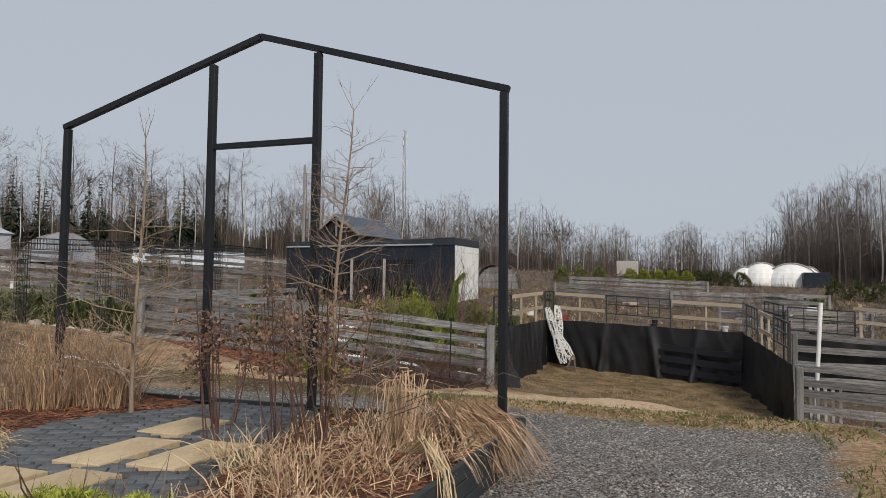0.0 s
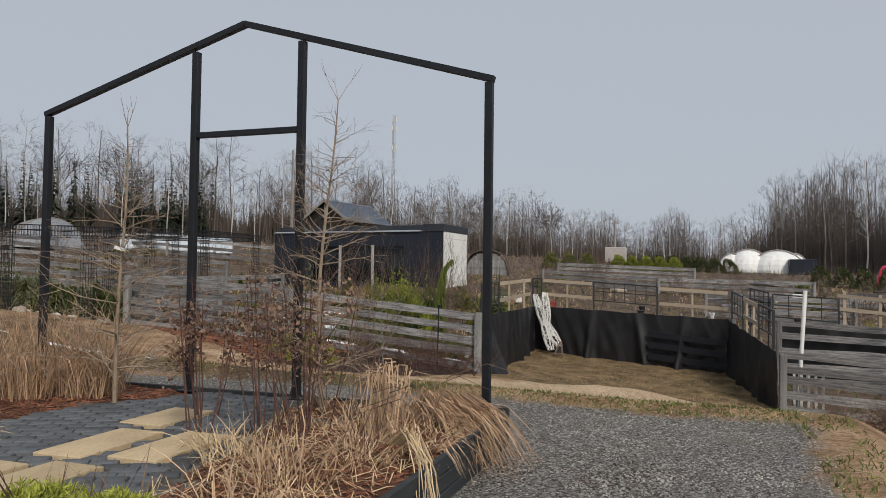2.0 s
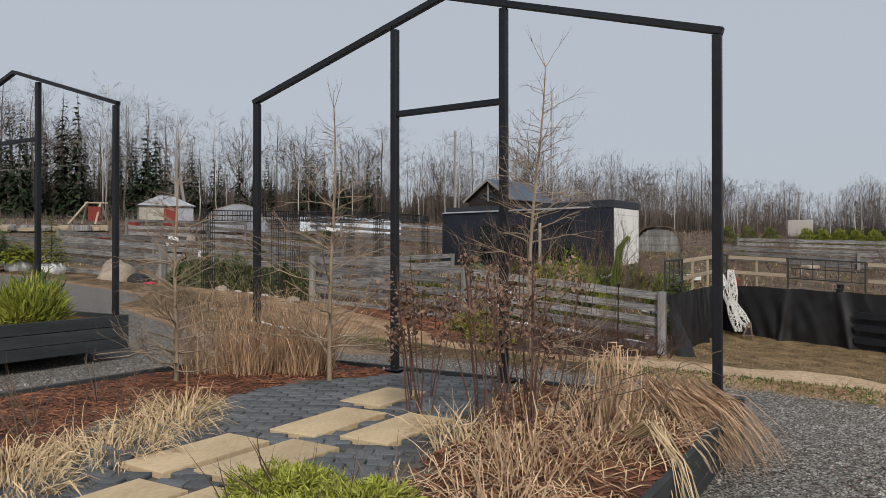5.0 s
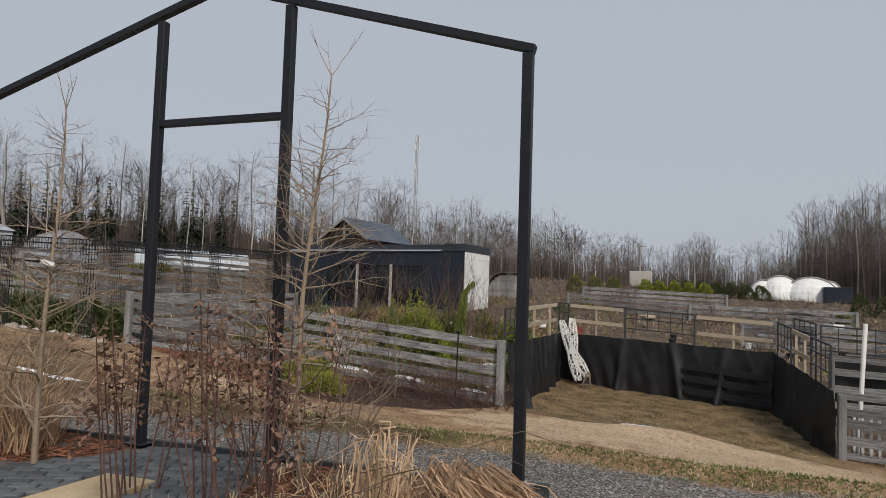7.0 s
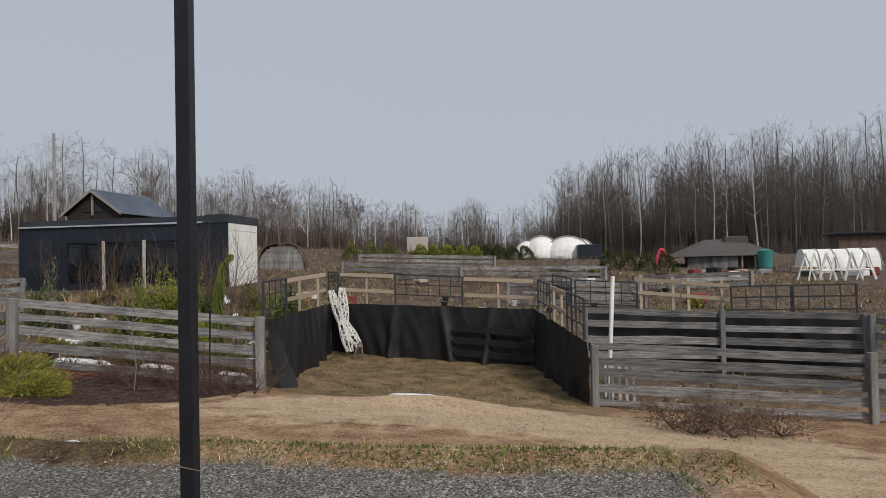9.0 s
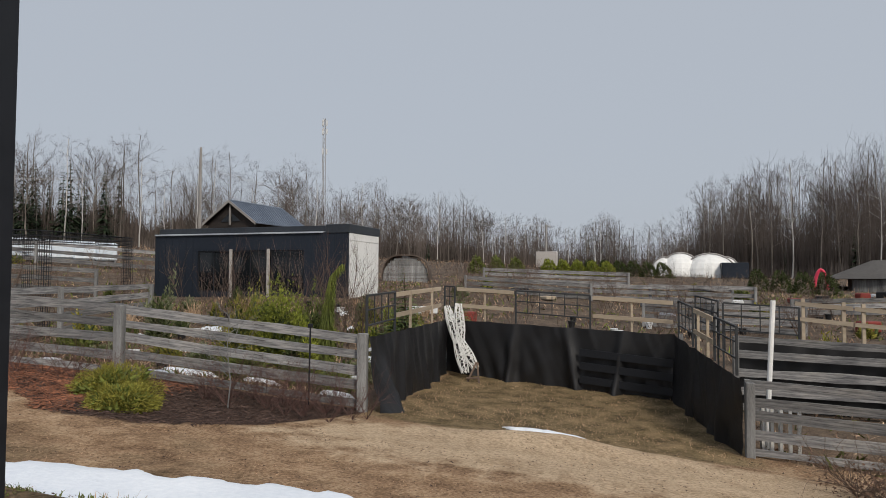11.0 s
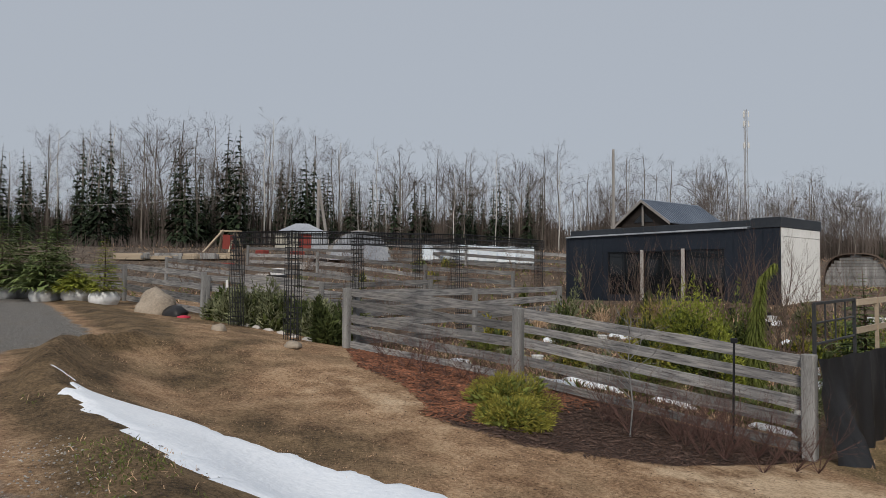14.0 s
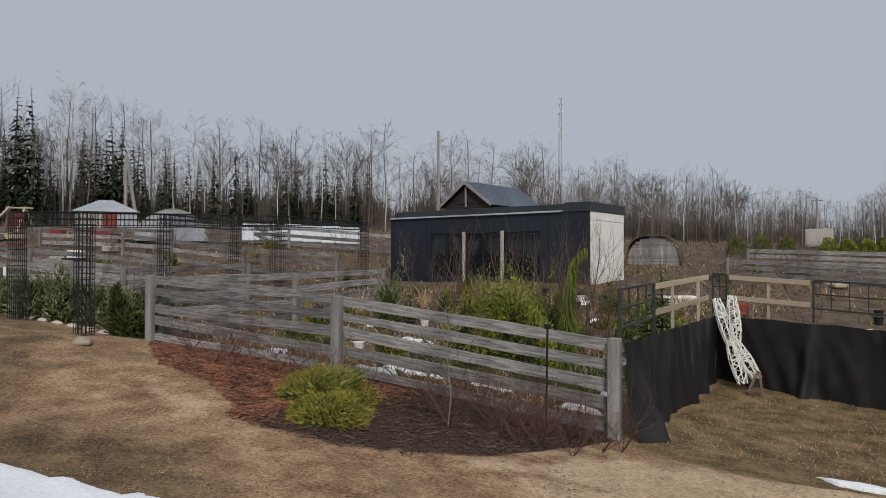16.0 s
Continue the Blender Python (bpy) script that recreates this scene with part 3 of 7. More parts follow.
fence([(4.12, 17.2), (7.82, 16.95), (11.05, 15.75)], 1.6, BOARDS5, "weathered grey plank fence of the next plot", 0.14, tops=(-0.06, -0.17, -0.24))
fence([(11.1, 15.6), (12.2, 13.6), (13.4, 11.4)], 1.5, BOARDS4, "weathered grey plank fence at the end of the next plot", 0.14, tops=(-0.26, -0.42, -0.6))

# ---------------------------------------------------------------- black-lined pen
pen = thing("pen_fence", (*FL, gz(*FL)), "pen of posts and rails lined with black fabric", "pen")
PO = Vector((*FL, gz(*FL)))


def drape(a, b, ta, tb, n, flap=0.0, seed=0.0, fold=0.16):
    """Hanging black cloth with folds from a to b."""
    mb, m = Mb(), 12
    dx, dy = b[0] - a[0], b[1] - a[1]
    ln = math.hypot(dx, dy)
    nx, ny = dy / ln, -dx / ln
    for j in range(m + 1):
        for i in range(n + 1):
            t, s = i / n, j / m
            x, y = a[0] + dx * t, a[1] + dy * t
            low = gz(x, y) - 0.05 + 0.10 * max(0.0, noise.noise((t * ln * 0.9, seed, 31)))
            top = ta + (tb - ta) * t - 0.05 * abs(math.sin(math.pi * t * 5)) * (0.4 + 0.6 * noise.noise((t * 9, seed, 0)) ** 2)
            push = 0.09 * (1 - s) * noise.noise((t * ln * 1.3, s * 0.7, seed)) + 0.09 * noise.noise((t * ln * 3.0 + s * 1.6, s * 1.8, seed + 4)) * (0.3 + 0.7 * (1 - s))
            push += 0.06 * abs(noise.noise((t * ln * 4 + s * 3, seed, 8))) + 0.05 * abs(noise.noise((t * ln * 1.1 - s * 2.2, s * 0.8, seed + 15)))
            push += fold * sum(math.exp(-(((t - c) * ln + 0.5 * (1 - s) * w) / 0.13) ** 2) for c, w in ((0.33, 0.3), (0.56, -0.7), (0.8, 0.4))) * (0.25 + 0.75 * (1 - s))
            push += flap * (0.9 + 0.3 * noise.noise((t * 30, s * 2.0, seed))) * (1 - s) ** 2 * math.exp(-((t - 0.09) / 0.10) ** 2)
            z = low + (top - low) * s
            mb.v.append((x + nx * push - PO.x, y + ny * push - PO.y, z - PO.z))
    w = n + 1
    for j in range(m):
        for i in range(n):
            mb.f.append((j * w + i, j * w + i + 1, (j + 1) * w + i + 1, (j + 1) * w + i))
    return mb


part("fabric", drape((-3.55, 12.57), (-3.64, 19.85), 0.1, 0.09, 90, 0.62, 1.0, 0.14), M_FABRIC, pen, "black woven fabric with a loose flap", True)
part("fabric", drape((-3.64, 19.85), (2.8, 18.1), 0.09, -0.11, 110, 0.12, 7.0, 0.26), M_FABRIC, pen, "black woven fabric in loose folds", True)
part("fabric", drape((2.8, 18.1), (3.66, 13.3), -0.11, -0.6, 44, 0.1, 13.0), M_FABRIC, pen, "black woven fabric, torn at its foot", True)


def bar(th, a, b, w, h, material, name="rail"):
    """A straight bar between two places."""
    a, b = Vector(a), Vector(b)
    ln = (b - a).length
    flat = math.hypot(b.x - a.x, b.y - a.y)
    if flat < 1e-4:
        ob = part(name, Mb().box(-w / 2, -w / 2, 0, w / 2, w / 2, ln, 0.004), material, th)
        ob.matrix_basis = pose(*(a - PO)) if th is pen else pose(*a)
        return ob
    ob = part(name, Mb().box(0, -w / 2, -h / 2, ln, w / 2, h / 2, 0.004), material, th)
    q = a - PO if th is pen else a
    ob.matrix_basis = pose(q.x, q.y, q.z, 0, -math.degrees(math.asin((b.z - a.z) / ln)), math.degrees(math.atan2(b.y - a.y, b.x - a.x)))
    return ob


def along(a, b, t, za, zb):
    return Vector((a[0] + (b[0] - a[0]) * t, a[1] + (b[1] - a[1]) * t, za + (zb - za) * t))


def grid_panel(a, b, n):
    """A dark metal railing panel: frame, two middle rails and thin uprights."""
    for dz, w in ((0, 0.045), (-0.30, 0.03), (-0.62, 0.035)):
        bar(pen, a + Vector((0, 0, dz)), b + Vector((0, 0, dz)), w, w, M_RAIL, "panel_rail")
    for i in range(n + 1):
        p = a.lerp(b, i / n)
        w = 0.05 if i in (0, n) else 0.024
        bar(pen, p - Vector((0, 0, 0.95 if i in (0, n) else 0.62)), p, w, w, M_RAIL, "panel_upright")


def rails(a, b, n):
    """Two pale timber rails on small posts."""
    for dz in (-0.06, -0.55):
        bar(pen, a + Vector((0, 0, dz)), b + Vector((0, 0, dz)), 0.03, 0.11, M_PALE, "timber_rail")
    for i in range(n):
        p = a.lerp(b, (i + 0.5) / n) + Vector((0, 0.05, 0))
        bar(pen, p - Vector((0, 0, 1.1)), p, 0.06, 0.06, M_PALE, "timber_post")


zl = [along(FL, BL, t, 0.93, 1.08) for t in (0.0, 0.30, 0.32, 0.93, 0.95, 1.0)]
grid_panel(zl[0] + Vector((0.05, 0.1, 0)), zl[1], 4)
rails(zl[2], zl[3], 2)
zb = [along(BL, BR, t, 1.08, 0.74) for t in (0.0, 0.05, 0.06, 0.33, 0.34, 0.66, 0.67, 0.98)]
grid_panel(zb[0], zb[1], 2)
rails(zb[2], zb[3], 1)
grid_panel(zb[4], zb[5], 6)
rails(zb[6], zb[7], 1)
zr = [along(BR, (3.64, 13.76), t, 0.74, 0.36) for t in (0.0, 0.30, 0.32, 0.66, 0.68, 1.0)]
grid_panel(zr[0], zr[1], 4)
rails(zr[2], zr[3], 2)
grid_panel(zr[4], zr[5], 4)
for p, t in ((FL, 0.14), (BL, 0.1), (BR, -0.1), ((3.7, 13.3), -0.6)):
    bar(pen, (p[0] + 0.05, p[1], gz(*p) - 0.1), (p[0] + 0.05, p[1], t), 0.1, 0.1, M_POST, "post")


for dz in (0.25, 0.62, 0.98):
    pa, pb = along((-3.64, 19.7), (2.8, 17.95), 0.62, 0, 0), along((-3.64, 19.7), (2.8, 17.95), 0.99, 0, 0)
    zg = gz(pa.x, pa.y)
    bar(pen, (pa.x, pa.y, zg + dz + 0.05), (pb.x, pb.y, zg + dz - 0.12), 0.03, 0.2, M_METAL, "lining_board")


lining = thing("fence_lining", (0, 0, 0), "black fabric stretched behind the plank fence of the next plot", "fabric")
PO = Vector((0, 0, 0))
part("fabric", drape((4.15, 17.75), (7.85, 17.5), -0.2, -0.25, 30, 0.0, 3.0, 0.05), M_FABRIC, lining, smooth=True)
part("fabric", drape((7.85, 17.5), (11.3, 16.3), -0.25, -0.32, 30, 0.0, 5.0, 0.05), M_FABRIC, lining, smooth=True)


# ---------------------------------------------------------------- container pavilion
pav = thing("pavilion", (-20.06, 28.6, 0.45), "low dark clad container pavilion with a white panelled end", "pavilion", turn=-5.0)
LN, DP, HT = 10.2, 3.13, 3.24
WIN = ((2.42, 4.16), (4.36, 6.13), (6.33, 8.02))
for x0, y0, z0, x1, y1, z1 in ((0, 0, 0, WIN[0][0], 0.12, 2.85), (WIN[2][1], 0, 0, LN, 0.12, 2.85), (WIN[0][0], 0, 2.15, WIN[2][1], 0.12, 2.85),
                               (WIN[0][0], 0, 0, WIN[2][1], 0.12, 0.25), (0, DP - 0.12, 0, LN, DP, 2.85), (0, 0.12, 0, 0.12, DP - 0.12, 2.85)):
    part("wall_panel", Mb().box(x0, y0, z0, x1, y1, z1), M_CLAD, pav, "dark blue-grey seamed cladding")
for i in range(26):
    x = 0.2 + i * 0.39
    if not any(a - 0.05 < x < b + 0.05 for a, b in ((2.42, 8.02),)):
        part("seam", Mb().box(x - 0.012, -0.018, 0, x + 0.012, -0.001, 2.83), M_CLAD, pav)
part("floor_slab", Mb().box(0.12, 0.12, 0, LN - 0.12, DP - 0.12, 0.15), M_DARKWOOD, pav)
part("roof", Mb().box(0, 0.0, 2.853, LN - 0.3, DP, 2.92), M_CAP, pav)
part("parapet", Mb().box(0, 0.30, 2.92, LN - 1.1, 0.42, 3.22, 0.01).box(0, 0.42, 2.92, 0.1, DP, 3.22, 0.01).box(0.1, DP - 0.12, 2.92, LN - 1.1, DP, 3.22, 0.01), M_CAP, pav)
trim = Mb()
for i in range(63):
    x = 0.02 + i * 0.142
    trim.add([(x, -0.10, 2.87), (x + 0.045, -0.10, 2.93), (x + 0.09, -0.10, 2.93), (x + 0.135, -0.10, 2.87), (x, 0.3, 2.91), (x + 0.045, 0.3, 2.97), (x + 0.09, 0.3, 2.97), (x + 0.135, 0.3, 2.91)],
             [(0, 4, 5, 1), (1, 5, 6, 2), (2, 6, 7, 3), (0, 1, 2, 3)])
part("roof_sheet_edge", trim, M_TARP, pav, "pale edge of profiled roof sheet")
part("end_cap", Mb().box(LN - 1.1, -0.04, 2.86, LN + 0.06, DP + 0.04, HT, 0.012), M_CAP, pav, "dark grey metal cap")
part("end_wall", Mb().box(LN - 0.12, 0.0 + 0.12, 0, LN - 0.001, DP - 0.12, 2.85), M_WHITE, pav)
for i in range(4):
    y = 0.02 + i * 0.772
    part("white_panel", Mb().box(LN, y + 0.004, 0.0, LN + 0.03, y + 0.768, 2.52, 0.006), M_WHITE, pav)
part("white_header", Mb().box(LN, 0.02, 2.535, LN + 0.035, 3.11, 2.855, 0.006), M_WHITE, pav)
for x0, x1 in WIN:
    wf = part("window", Mb().box(x0, 0.03, 0.25, x0 + 0.06, 0.09, 2.15).box(x1 - 0.06, 0.03, 0.25, x1, 0.09, 2.15).box(x0 + 0.06, 0.03, 2.09, x1 - 0.06, 0.09, 2.15).box(x0 + 0.06, 0.03, 0.25, x1 - 0.06, 0.09, 0.31), M_METAL, pav)
    part("pane", Mb().box(x0 + 0.06, 0.055, 0.31, x1 - 0.06, 0.063, 2.09), M_GLASS, wf)
    part("mullion", Mb().box((x0 + x1) / 2 - 0.02, 0.04, 0.31, (x0 + x1) / 2 + 0.02, 0.08, 2.09), M_METAL, wf)
for x in (4.26, 6.23):
    part("pale_post", Mb().box(x - 0.07, -0.06, 0, x + 0.07, -0.002, 2.2, 0.006), M_CONC, pav, "pale grey door post")

# ---------------------------------------------------------------- gabled house behind
house = thing("gabled_house", (-26.85, 46.7, 1.22), "small dark gabled house with blue-grey metal roof", "house", turn=-8.2)
GW, GL, EV, RG = 2.3, 6.8, 4.36, 5.98
part("gable_wall", Mb().add([(-GW + 0.2, 0.3, 0), (GW - 0.2, 0.3, 0), (GW - 0.2, 0.3, EV), (0, 0.3, RG - 0.15), (-GW + 0.2, 0.3, EV),
                             (-GW + 0.2, GL - 0.3, 0), (GW - 0.2, GL - 0.3, 0), (GW - 0.2, GL - 0.3, EV), (0, GL - 0.3, RG - 0.15), (-GW + 0.2, GL - 0.3, EV)],
                            [(0, 1, 2, 3, 4), (9, 8, 7, 6, 5), (0, 4, 9, 5), (1, 6, 7, 2)]), M_DARKWOOD, house)
for sgn in (-1, 1):
    a, b = Vector((sgn * (GW + 0.15), 0, EV - 0.1)), Vector((0, 0, RG))
    d = b - a
    n = 22
    for k in range(n):
        y0, y1 = GL * k / n, GL * (k + 1) / n
        ym = y1 - 0.05
        vs = [tuple(p + Vector((0, y, dz))) for p in (a, b) for y, dz in ((y0, 0), (ym, 0), (ym + 0.01, 0.09), (y1 - 0.002, 0.09))]
        part("roof_sheet", Mb().add(vs, [(0, 1, 5, 4), (1, 2, 6, 5), (2, 3, 7, 6)]), M_ROOF, house)
    part("roof_underlay", Mb().add([tuple(p + Vector((0, y, -0.06))) for p in (a, b) for y in (0, GL)], [(0, 1, 3, 2)]), M_DARKWOOD, house)
    part("bargeboard", Mb().add([tuple(p + Vector((0, y, dz))) for p in (a, b) for y in (-0.06, -0.02) for dz in (-0.16, 0.06)],
                                [(0, 1, 5, 4), (2, 6, 7, 3), (1, 3, 7, 5), (0, 4, 6, 2)]), M_POLE, house)
part("ridge_cap", Mb().tube((0, -0.02, RG + 0.02), (0, GL, RG + 0.02), 0.07, 0.07, 6), M_ROOF, house)
part("snow_guard", Mb().box(GW + 0.1, 0, EV - 0.16, GW + 0.17, GL, EV - 0.08), M_ROOF, house)
gw = part("gable_window", Mb().add([(-0.9, 0.24, EV + 0.05), (0.9, 0.24, EV + 0.05), (0.0, 0.24, EV + 0.8)], [(0, 1, 2)]), M_GLASS, house, "dark triangular gable window")
part("gable_post", Mb().box(-0.06, 0.12, EV - 0.2, 0.06, 0.22, RG - 0.35), M_POLE, house)


# ---------------------------------------------------------------- plants
def rv(s=1.0):
    return Vector((random.uniform(-s, s), random.uniform(-s, s), random.uniform(-s, s)))


def grow(wood, twig, p, d, ln, r, depth, bend, fork, spread, droop=0.0, n=4, gap=1):
    """A limb that bends, tapers and forks; the last order becomes flat twigs."""
    segs = (1, 2, 3, 4)[depth] if gap == 2 else (4 if depth > 0 else 2)
    pts, rads, q, v = [tuple(p)], [r], Vector(p), Vector(d).normalized()
    for i in range(segs):
        v = (v + rv(bend) + Vector((0, 0, -droop))).normalized()
        q = q + v * ln / segs
        pts.append(tuple(q))
        rads.append(r * (1 - 0.62 * (i + 1) / segs))
    if depth > gap:
        wood.chain(pts, rads, n)
    else:
        twig.ribbon(pts, r * (2.0 if gap < 2 else 2.4), v.cross(rv() + Vector((0, 0, 0.3))))
    if depth == 0:
        return
    for k in range(fork):
        t = random.uniform(0.3, 1.0)
        i = min(segs - 1, int(t * segs))
        a, b = Vector(pts[i]), Vector(pts[i + 1])
        s = a.lerp(b, t * segs - i)
        w = (v + rv(spread)).normalized()
        w.z += 0.25 - droop
        grow(wood, twig, s, w, ln * random.uniform(0.42, 0.68), r * (0.42 if gap < 2 else 0.56), depth - 1, bend, fork, spread, droop, 3, gap)


def conifer(tall, wide, layers, droop=0.25, per=11, needle=0.5):
    """Trunk and crown of a spruce: whorls of drooping sprays, uneven and open."""
    trunk, crown = Mb(), Mb()
    trunk.chain([(0, 0, 0), (0.02 * tall, 0, tall * 0.5), (0, 0, tall)], [tall * 0.016, tall * 0.01, 0.008], 5)
    for j in range(layers):
        t = (j + random.random() * 0.6) / layers
        z = tall * (0.06 + 0.93 * t)
        rad = wide * (1 - t) ** 0.85 * random.uniform(0.75, 1.1) + 0.03 * wide
        for k in range(max(4, int(per * (1 - 0.5 * t)))):
            a = random.uniform(0, 2 * math.pi)
            L = rad * random.uniform(0.6, 1.1)
            d = Vector((math.cos(a), math.sin(a), 0))
            pts = [Vector((0, 0, z)) + d * L * s + Vector((0, 0, -droop * L * s * s + 0.12 * L * s)) for s in (0.05, 0.5, 1.0)]
            side = Vector((-d.y, d.x, random.uniform(-0.3, 0.3)))
            crown.ribbon(pts, L * needle, side)
            for m in range(2):
                s = random.uniform(0.35, 0.9)
                p = Vector((0, 0, z)) + d * L * s
                e = (d + side * random.choice((-1, 1)) * random.uniform(0.5, 1.1)).normalized()
                crown.ribbon([p, p + e * L * 0.2, p + e * L * 0.4 - Vector((0, 0, L * 0.12))], L * needle * 0.5, e.cross(Vector((0, 0, 1))) + rv(0.4))
    return trunk, crown


def sprays(rx, ry, rz, count, size, up=0.5, width=0.28, hollow=0.55, base=0.0):
    """A mound of small needle sprays pointing outwards, with an uneven outline."""
    mb = Mb()
    for i in range(count):
        a, s = random.uniform(0, 2 * math.pi), random.random()
        el = math.asin(random.uniform(-0.1, 1.0))
        d = Vector((math.cos(a) * math.cos(el), math.sin(a) * math.cos(el), math.sin(el)))
        lump = 0.82 + 0.35 * noise.noise(d * 2.2 + Vector((rx * 7, ry * 3, count)))
        k = (hollow + (1 - hollow) * s ** 0.5) * lump
        p = Vector((d.x * rx * k, d.y * ry * k, max(0.0, d.z * rz * k) + base))
        w = (d + Vector((0, 0, up)) + rv(0.8)).normalized()
        L = size * random.uniform(0.6, 1.35)
        m = p + w * L * 0.5
        e = m + (w + rv(0.35)).normalized() * L * 0.5
        mb.ribbon([p, m, e], L * width, w.cross(rv()))
    return mb


def tuft(rad, tall, count, width, lean=0.6, bent=0.4, flop=0.0, flow=(0, 0)):
    """A clump of arching grass blades."""
    mb = Mb()
    for i in range(count):
        a, r = random.uniform(0, 2 * math.pi), rad * math.sqrt(random.random())
        p = Vector((math.cos(a) * r, math.sin(a) * r, 0))
        b = a + random.uniform(-0.8, 0.8)
        out = Vector((math.cos(b), math.sin(b), 0)) * lean * random.uniform(0.1, 1.0) + Vector((*flow, 0))
        L = tall * random.uniform(0.45, 1.1)
        pts, v = [p], (out * 0.5 + Vector((0, 0, 1))).normalized()
        kink = random.random() < bent
        for s in range(4):
            v = (v + out * 0.35 - Vector((0, 0, (0.9 if kink and s > 1 else 0.12) + flop * s)) + rv(0.2)).normalized()
            q = pts[-1] + v * L / 4
            pts.append(Vector((q.x, q.y, max(0.01, q.z)) if flop == 0 else q))
        mb.ribbon(pts, width * random.uniform(0.6, 1.3), v.cross(Vector((0, 0, 1))) + rv(0.5))
    return mb


def plant(name, loc, label, category, pieces, group="", turn=0.0):
    th = thing(name, loc, label, category, group, turn)
    for nm, mb, m in pieces:
        ob = part(nm, mb, m, th)
        if nm in ("branching", "leafage"):
            tagged(ob, kind="stuff")
    return th


# -- young larches on the display bed
def larch(tall, low, seed, lean):
    random.seed(seed)
    wood, twig = Mb(), Mb()
    n, pts = 9, []
    for i in range(n + 1):
        t = i / n
        pts.append((lean[0] * t * t + 0.03 * math.sin(5 * t + seed), lean[1] * t * t + 0.02 * math.cos(7 * t), tall * t))
    wood.chain(pts, [0.021 * (1 - 0.86 * i / n) + 0.002 for i in range(n + 1)], 6)
    for i in range(84):
        t = random.uniform(low * 0.6, 0.97)
        k = min(n - 1, int(t * n))
        p = Vector(pts[k]).lerp(Vector(pts[k + 1]), t * n - k)
        a = random.uniform(0, 2 * math.pi)
        L = tall * (0.27 * (1 - t) ** 0.7 + 0.03) * random.uniform(0.5, 1.15)
        d = Vector((math.cos(a), math.sin(a), random.uniform(0.1, 0.8)))
        grow(wood, twig, p, d, L, 0.0075 * (1.3 - t), 1 if L < 0.25 else 2, 0.22, 4, 0.8, 0.02, 4, 0)
    for a in (0.4, 2.3, 4.2):
        grow(wood, twig, pts[-1], (0.6 * math.cos(a), 0.4 * math.sin(a), 1), tall * 0.1, 0.004, 1, 0.15, 2, 0.5, 0, 4, 0)
    return [("trunk", wood, M_LARCH), ("branching", twig, M_TWIG)]


plant("larch_sapling", (-1.38, -0.37, -0.03), "bare young larch with short spur twigs", "tree", larch(2.72, 0.2, 3, (0.06, 0.05)), "larch saplings")
t2 = plant("larch_sapling", (-3.13, -0.85, -0.03), "bare young larch with a white tag", "tree", larch(2.5, 0.12, 11, (-0.05, 0.1)), "larch saplings")
t3 = plant("larch_sapling", (-4.3, -1.6, -0.03), "bare young larch with a white tag", "tree", larch(2.15, 0.1, 19, (0.08, 0.0)), "larch saplings")
for t, z in ((t2, 1.38), (t3, 1.3)):
    tag = part("tag", Mb().box(-0.05, -0.002, 0, 0.05, 0.002, 0.028), M_TAG, t, "white plastic plant tag")
    tag.matrix_basis = pose(0.03, -0.035, z, 0, 14, 20)
for loc, tall, sd in (((-1.2, -0.55), 1.25, 41), ((-1.6, -0.5), 1.05, 42), ((-0.95, -0.75), 1.0, 43)):
    random.seed(sd)
    wood, twig = Mb(), Mb()
    for i in range(6):
        a = random.uniform(0, 6.28)
        grow(wood, twig, (0.04 * math.cos(a), 0.04 * math.sin(a), 0), (0.35 * math.cos(a), 0.35 * math.sin(a), 1), tall, 0.006, 2, 0.14, 3, 0.6, 0.02, 4, 0)
    plant("bare_shrub", (*loc, -0.03), "bare multi-stemmed shrub beside the larch", "shrub", [("wood", wood, M_TWIG), ("branching", twig, M_TWIG)], "bare shrubs")


def withered(tall, stems, seed):
    """Upright stems with clusters of withered leaves near their tops."""
    random.seed(seed)
    wood, leaf = Mb(), Mb()
    for i in range(stems):
        a, r = random.uniform(0, 6.28), random.uniform(0.02, 0.16)
        h = tall * random.uniform(0.7, 1.05)
        base = Vector((math.cos(a) * r, math.sin(a) * r, 0))
        tip = base + Vector((math.cos(a) * 0.14 + random.uniform(-0.1, 0.1), math.sin(a) * 0.14, h))
        pts = [base.lerp(tip, s) + rv(0.012) for s in (0, 0.35, 0.7, 1)]
        wood.chain(pts, [0.006, 0.0052, 0.0042, 0.003], 5)
        for j in range(5):
            p = pts[2].lerp(pts[3], random.uniform(-0.6, 1.0))
            d = (rv() + Vector((0, 0, 0.5))).normalized()
            e = p + d * random.uniform(0.05, 0.15)
            wood.tube(p, e, 0.0025, 0.0015, 3, False)
            for k in range(9):
                q = e + rv(0.05)
                w, n = rv().normalized(), rv().normalized()
                s = random.uniform(0.013, 0.026)
                u = w.cross(n).normalized() * s * 0.6
                leaf.add([tuple(q), tuple(q + w * s + u), tuple(q + w * 2 * s), tuple(q + w * s - u + n * s * 0.3)], [(0, 1, 2, 3)])
    return [("wood", wood, M_TWIGR), ("leafage", leaf, M_LEAFBROWN)]


for x, y, h, s, sd in ((-1.75, -1.45, 1.12, 7, 5), (-1.35, -1.3, 1.2, 7, 6), (-1.0, -1.25, 1.25, 8, 7), (-0.85, -1.75, 1.0, 6, 8), (-2.05, -1.05, 0.95, 5, 9)):
    plant("withered_shrub", (x, y, -0.03), "upright shrub with red-brown stems and withered leaves", "shrub", withered(h, s, sd), "withered shrubs")

